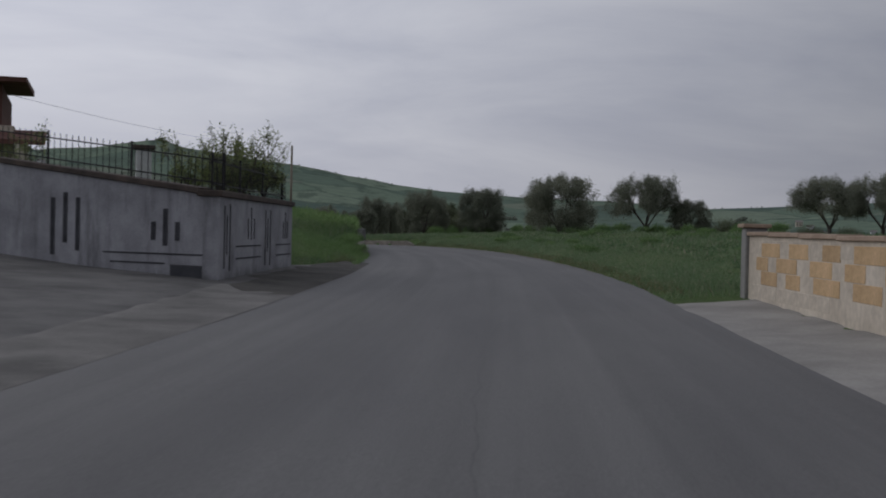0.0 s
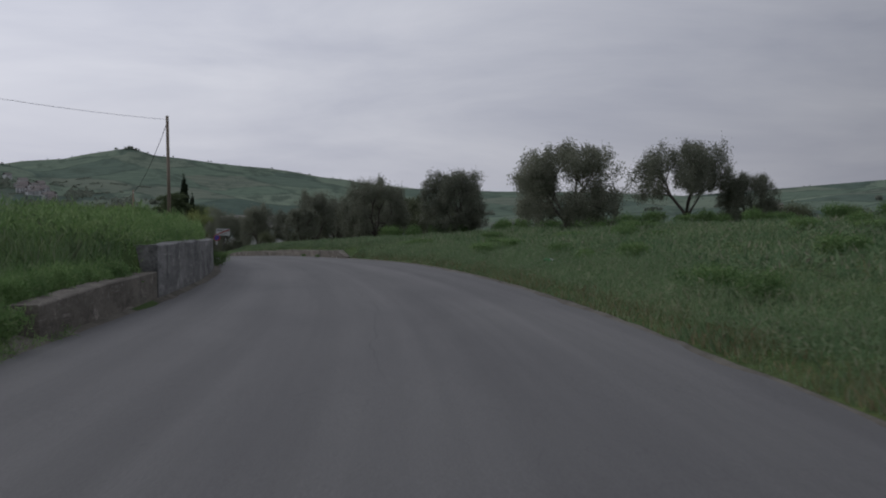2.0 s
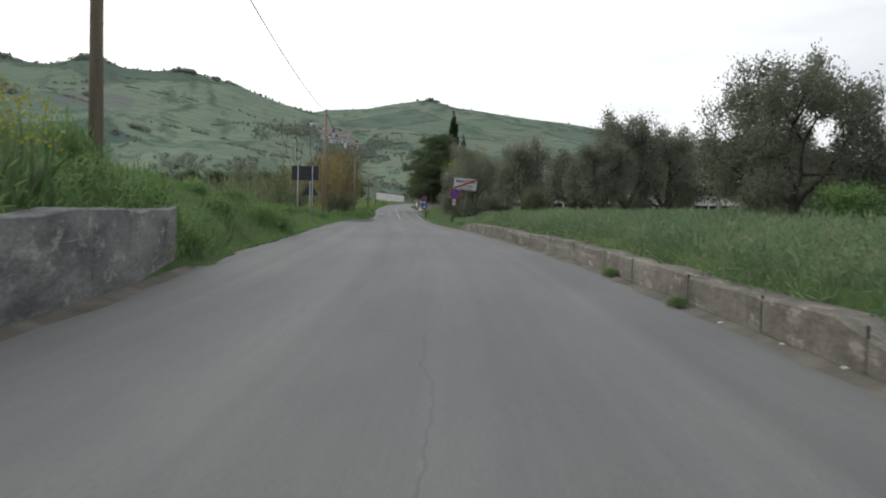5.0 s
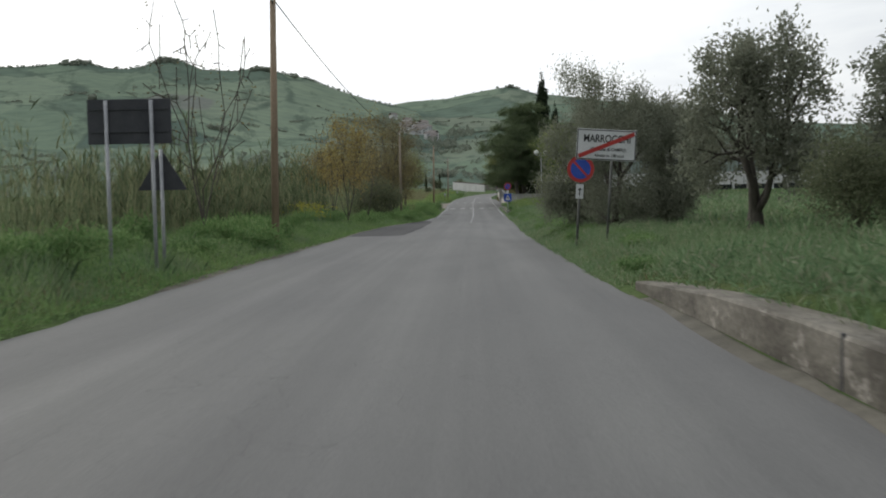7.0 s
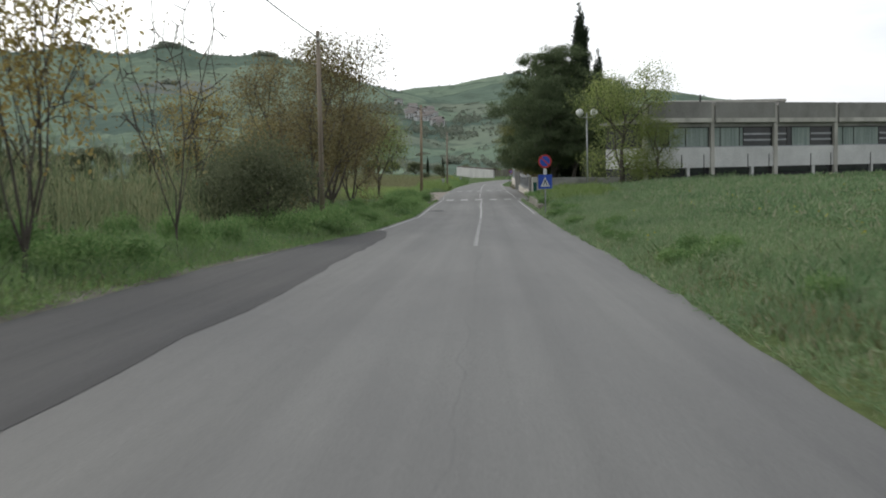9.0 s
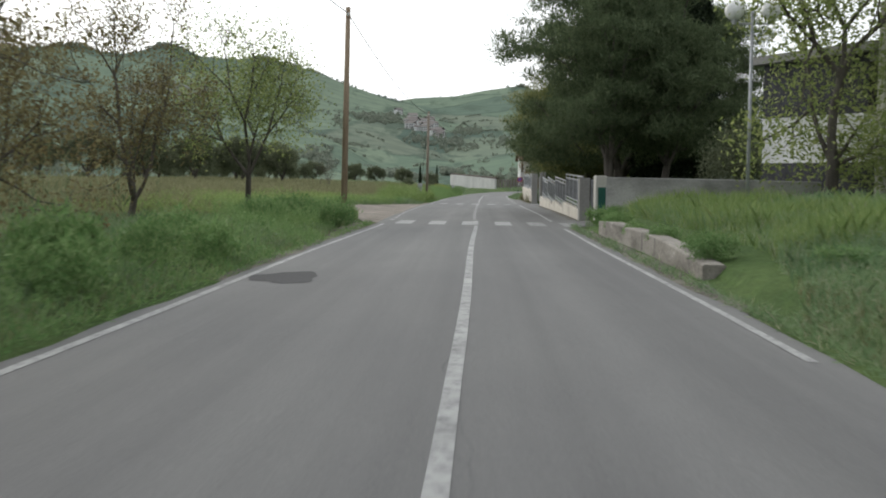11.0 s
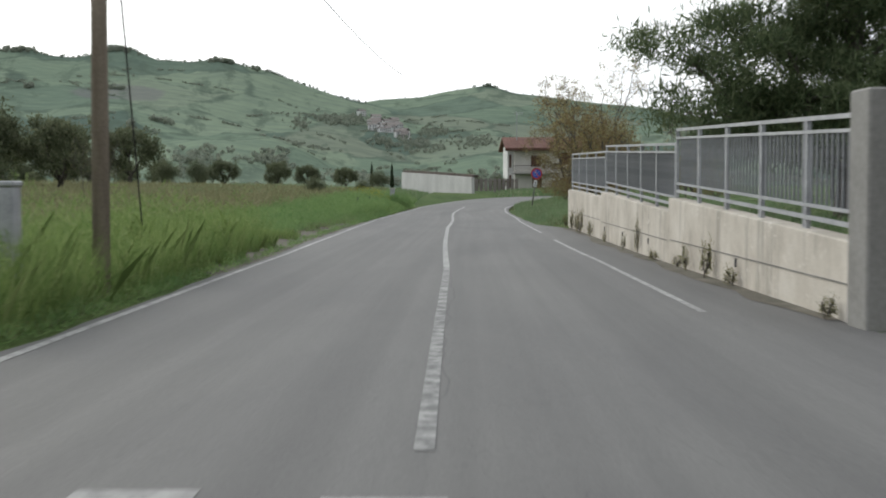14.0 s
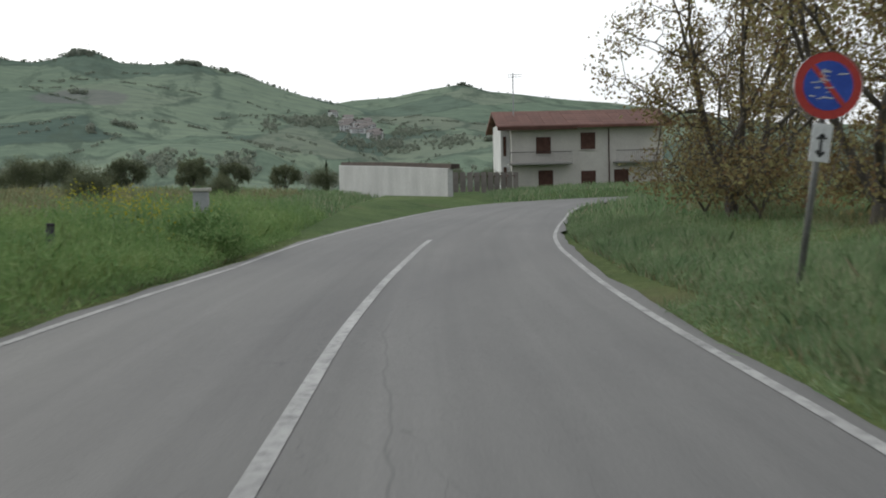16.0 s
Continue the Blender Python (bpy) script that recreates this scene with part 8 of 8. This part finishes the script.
hl = lambda y, e: np.interp(y, [0, 33, 45, 47, 92, 95, 125, 150, 190, 228, 232, 270, 300, 345], [.3, .28, .4, .55, .6, .55, .5, .5, .46, .42, .42, .42, .22, .34]) * np.clip(.5 + e * .5, .5, 1.0)
hr = lambda y, e: np.interp(y, [0, 50, 78, 80, 125, 135, 150, 215, 230, 306, 310, 345], [.26, .28, .3, .38, .36, .34, .34, .38, .42, .3, .34, .36]) * np.clip(.55 + e * .45, .55, 1.0) * np.where((y > 214) & (y < 231) & (e < 1.0), .35, 1.0)
verge(1, 0.1, 4.0, 5, 345, 190, hl, .010, -1, "verge_grass", "lush uneven grass along the open roadside")
verge(2, 0.1, 4.0, 5, 345, 190, lambda y, e: hr(y, e) * np.clip(1.1 - e * .15, .6, 1), .011, 1, "verge_grass", "lush uneven grass along the field side")
verge(3, 4.0, 15, 20, 233, 44, lambda y, e: hl(y, e) * .75, .015, -1, "bank_grass", "long grass over bank and meadow")
verge(4, 4.0, 15, 20, 345, 44, lambda y, e: hr(y, e) * .38, .015, 1, "field_grass", "green field grass beyond the verge")
verge(5, 15, 55, 20, 420, 2.6, lambda y, e: 0 * y + .20, .10, 1, "field_grass", "green field grass in the distance")
verge(6, 15, 55, 225, 420, 2.6, lambda y, e: 0 * y + .24, .06, -1, "meadow_grass", "brownish meadow grass in the distance", L_MEADOW)
verge(7, 3.6, 15, 233, 350, 90, lambda y, e: hl(y, e) * .8, .014, -1, "meadow_grass", "dry stalks over the meadow", L_MEADOW)
verge(8, 0.45, 4.5, 46, 98, 130, lambda y, e: np.interp(y, [46, 58, 68, 98], [.22, .3, .8, .95]) * np.interp(e, [.45, 1.2, 3, 4.5], [.6, .9, 1.0, .8]), .014, -1, "tall_weeds", "tall green weeds leaning over the wall", L_WEED)
verge(10, 0.3, 3.2, 39, 48, 300, lambda y, e: 0 * y + .3, .012, -1, "tall_weeds", "thick green weeds mounded over the bank", L_WEED)
verge(11, 0.15, 3.4, 272.5, 299, 640, lambda y, e: np.interp(y, [272.5, 276, 279, 290, 295, 299], [.3, .6, .9, .9, .55, .3]), .007, -1, "tall_grass", "tall lush grass around pole and cabinet", L_LUSH)
verge(12, 0.75, 3.0, 225, 238, 520, lambda y, e: 0 * y + .50, .008, -1, "tall_grass", "tall grass mound at the foot of a pole", L_LUSH)
verge(13, 0.3, 3.6, 318, 352, 230, lambda y, e: np.interp(y, [318, 330, 345, 352], [.32, .48, .48, .32]), .010, -1, "tall_grass", "high lush grass ridge beside the bend", L_LUSH)
verge(15, 0.05, 2.4, 316, 352, 300, lambda y, e: .22 + .14 * np.clip(e, 0, 1), .011, 1, "verge_grass", "soft grass on the inside of the bend")
verge(14, 0.45, 4.5, 212, 229, 380, lambda y, e: .30 + .20 * np.clip((e - .45) / 1.2, 0, 1), .010, 1, "tall_grass", "bright long grass above the low wall", L_LUSH)

verge(16, 0.2, 6.0, 309, 350, 80, lambda y, e: .26 + .10 * np.clip(e / 3, 0, 1), .008, 1, "straw_grass", "straw-coloured stalks in the verge of the bend", L_MEADOW)
verge(17, 0.2, 4.5, 19, 78, 60, lambda y, e: 0 * y + .28, .008, 1, "straw_grass", "straw-coloured stalks along the field", L_MEADOW)


for side, y0, y1 in ((-1, 95, 232), (1, 127, 231), (-1, 277, 345), (1, 308, 345), (1, 19, 78), (-1, 31, 41)):
    verge(80 + y0 + side, 0.02, 0.75, y0, y1, 260, lambda y, e: .14 + .12 * e, .014, side, "edge_grass", "short trodden grass at the asphalt edge", L_DRY)
    herbs(180 + y0 + side, side, 0.45 if y0 == 19 else -0.1, 3.0, y0, y1, 540, .42 if side < 0 else .27, (.10, .010), "verge_herbs", "soft leafy weeds spilling over the road edge", L_WEED if side < 0 else L_GRASS)
herbs(301, -1, 0.3, 4.2, 47, 98, 420, .55, (.17, .020), "bank_herbs", "lush leafy weeds over the walled bank", L_WEED)
herbs(302, 1, 0.36, 4.5, 80, 127, 330, .30, (.16, .018), "field_herbs", "leafy green growth behind the low wall", L_GRASS)
herbs(303, 1, 3.6, 14, 20, 232, 62, .16, (.20, .036), "field_herbs", "leafy growth patched over the field", L_GRASS)
herbs(305, -1, 0.1, 3.2, 272, 295, 520, 1.05, (.17, .016), "tall_herbs", "lush green grass mounded round pole and cabinet", L_LUSH)
herbs(306, -1, 0.65, 3.4, 224, 238.5, 620, .66, (.12, .012), "tall_herbs", "bright green grass mound at the pole foot", L_WEED)
herbs(307, -1, 0.15, 3.8, 316, 354, 420, .62, (.14, .014), "tall_herbs", "lush green grass ridge along the bend", L_WEED)
herbs(308, -1, 4, 40, 234, 380, 26, .40, (.34, .030), "meadow_herbs", "pale dry stalks over the meadow", L_MEADOW)
herbs(309, -1, 1.5, 9.5, 232, 271, 170, .42, (.17, .016), "layby_herbs", "lush green grass behind the lay-by", L_LUSH)
herbs(304, -1, 1.0, 4.6, 232, 345, 150, .30, (.19, .026), "meadow_herbs", "leafy growth along the meadow edge", L_WEED)


def field_front():
    g = np.random.default_rng(9)
    x, y = g.uniform(8, 75, 42000), g.uniform(345, 408, 42000)
    ok = free_of(x, y)
    x, y = x[ok], y[ok]
    blades("meadow_grass", x, y, ground_z(x, y), .32 * g.uniform(.5, 1.4, len(x)), .06 * g.uniform(.6, 1.4, len(x)), g, L_GRASS, "green grass before the end house", "grass")


field_front()


def reeds(seed, x0, x1, y0, y1, n, h, label, m=9, leaf=(.24, .024)):
    g = np.random.default_rng(seed)
    y = g.uniform(y0, y1, n)
    x = left_x(y) - g.uniform(x0, x1, n)
    z = ground_z(x, y)
    c = clumpy(x, y, .6)
    hh = h * (0.5 + .6 * c) * g.uniform(.6, 1.25, n)
    # stalks with leaves off them
    xs, ys_, zs = np.repeat(x, m), np.repeat(y, m), np.repeat(z, m) + np.repeat(hh, m) * g.uniform(.25, .95, n * m)
    X, Y, Z = np.concatenate([x, xs]), np.concatenate([y, ys_]), np.concatenate([z, zs])
    H = np.concatenate([hh, leaf[0] * g.uniform(.6, 1.4, n * m)])
    W = np.concatenate([0 * hh + .014, 0 * xs + leaf[1]])
    lean = np.concatenate([0 * hh + .14, 0 * xs + .9])
    blades("reeds", X, Y, Z, H, W, g, L_REED, label, "reeds", lean)


reeds(34, 2.6, 6.5, 140, 172, 620, 3.0, "tall leafy canes among the roadside weeds", 22, (.30, .042))
reeds(31, 3.0, 11, 134, 200, 3600, 2.5, "pale dry reeds and weeds beside the road")
reeds(32, 5, 18, 196, 228, 900, 1.6, "dry undergrowth below the roadside trees")
reeds(33, 2.5, 8, 96, 126, 350, 0.9, "scattered dry stalks on the bank")


def flowers(seed, pts, n, h, label):
    g = np.random.default_rng(seed)
    i = g.integers(0, len(pts), n)
    P = np.array(pts)[i]
    x, y = P[:, 0] + g.normal(0, P[:, 2]), P[:, 1] + g.normal(0, P[:, 3])
    ok = free_of(x, y)
    x, y, n = x[ok], y[ok], int(ok.sum())
    z = ground_z(x, y) + h * g.uniform(.55, 1.15, n)
    V = leaf_mesh("flowers", g, np.stack([x, y, z], 1), 3, (.05, .05, .05), .045, .04)
    tagged(mesh_ob("flowers", V, L_YELLOW), label, "flowers", kind="stuff")
    blades("flower_stalks", x, y, ground_z(x, y), z - ground_z(x, y), 0 * x + .018, g, L_GRASS, "green stalks under yellow flowers", "plants", .12)


flowers(41, [(16.9, 161.5, .5, 1.5)], 300, 1.0, "yellow flowering weeds among the reeds")
flowers(42, [(16.35, 85.2, .35, .7)], 240, 1.05, "yellow flowers on the bank by the pole")
flowers(43, [(25.8, 337.0, .5, 1.3), (24.9, 338, .6, 1.2)], 240, .75, "yellow flowers around the cabinet")
flowers(44, [(29, 165, 2, 9), (32, 178, 3, 9)], 40, .3, "sparse yellow flowers in the field grass")


def wall_weeds():
    """Tufts growing at the foot of the fence walls."""
    g = random.Random(12)
    src = None
    for y in (283.2, 285.0, 286.2, 287.6, 289.3, 291.5, 293.0, 296.0, 299.5, 301.5, 303.0, 304.5, 305.8, 279.5):
        x = (fx2(y) if y > 270 else fx1(y)) - 0.10
        z = float(road_z(y)) + 0.012
        if src is None:
            src = tree("wall_weed", 61, "tuft of dry stalks at a wall foot", "weed", "weeds at the wall", [(0, 0, .16, .12, .12, .14)], .04, .008, 26, 7, (.025, .025, .06), (.065, .014), L_STALK, up=1.6)
            o = src
        else:
            o = copy_thing(src, Matrix())
        o.location, o.scale, o.rotation_euler = (x + g.uniform(-.05, .04), y + g.uniform(-.4, .4), z), (g.uniform(.4, .8),) * 2 + (g.uniform(.5, 2.0),), (0, 0, g.uniform(0, 6))


wall_weeds()
clump = tree("verge_weed", 62, "leafy weed clump growing at the road edge", "weed", "weeds at the wall", [(0, 0, .35, .5, .5, .3)], .08, .02, 60, 30, (.11, .11, .09), (.12, .026), L_WEED, up=1.0, cut=0.012)
use(clump, float(left_x(69.5)) - 0.02, 69.5, 0, 0.85, 0.72)
for x, y, s in ((float(left_x(93.5)) - .3, 93.6, .6), (float(left_x(39.4)) - .3, 39.4, .6), (float(left_x(38.2)) - .4, 38.2, .5), (float(right_x(52)) + 2.6, 52, .4), (float(right_x(84)) + .05, 86, .2), (float(right_x(90)) + .05, 91, .22), (30.3, 230.7, .5), (30.0, 229.8, .45), (22.3, 232.0, .7), (21.6, 231, .75), (26.9, 336.5, 1.15), (26.75, 337.2, 1.1), (27.2, 335.8, .9), (26.5, 336.9, 1.0)):
    put(clump, x, y, 37 * s, s)
for i in range(16):
    g8 = random.Random(700 + i)
    y = g8.uniform(66, 95)
    put(clump, float(left_x(y)) - g8.uniform(1.0, 3.4), y, g8.uniform(0, 360), g8.uniform(0.6, 0.95), "bushy green weed clump on the bank", g8.uniform(0.9, 1.5))
for i in range(26):
    g7 = random.Random(900 + i)
    f = i / 25
    put(clump, 31.0 + 19 * f + g7.uniform(-.6, .6), 101 - 25 * f + g7.uniform(-1.5, 1.5), g7.uniform(0, 360), g7.uniform(.9, 1.5), "bramble clump under the field olives", g7.uniform(.8, 1.3))
for i in range(30):
    g7 = random.Random(950 + i)
    y = g7.uniform(34, 78)
    put(clump, float(right_x(y)) + g7.uniform(1.2, 15), y, g7.uniform(0, 360), g7.uniform(.5, 1.1), "dark green weed tuft in the field", g7.uniform(.3, .6))
for i in range(9):
    g6 = random.Random(60 + i)
    y = 41.0 + i * 0.66
    o = put(clump, float(left_x(y)) - g6.uniform(.5, .9), y, g6.uniform(0, 360), g6.uniform(.35, .6), "leafy weeds hanging over the broken low wall")
    o.location.z = float(road_z(y)) + g6.uniform(.3, .45)
for y in (213.2, 214.6, 217.5, 220.8, 224.4, 226.2, 227.0):
    g6 = random.Random(int(y * 10))
    o = put(clump, float(np.interp(y, [212.5, 218.4, 225.8], [28.55, 28.8, 29.05])) + g6.uniform(.15, .4), y, g6.uniform(0, 360), g6.uniform(.4, .65), "grass tuft hanging over the low wall")
    o.location.z = float(road_z(y)) + 0.2
for i in range(95):
    g5 = random.Random(1200 + i)
    y = g5.uniform(132, 231) if i < 70 else g5.uniform(99, 132)
    put(clump, float(left_x(y)) - g5.uniform(.45, 3.0), y, g5.uniform(0, 360), g5.uniform(.6, 1.15), "soft leafy weed mound on the verge", g5.uniform(.55, 1.15))
for i in range(44):
    g5 = random.Random(1400 + i)
    y = g5.uniform(150, 211) if i < 32 else g5.uniform(128, 150)
    put(clump, float(right_x(y)) + g5.uniform(.30, 1.5), y, g5.uniform(0, 360), g5.uniform(.4, .7), "low leafy weed mound in the field verge", g5.uniform(.3, .55))
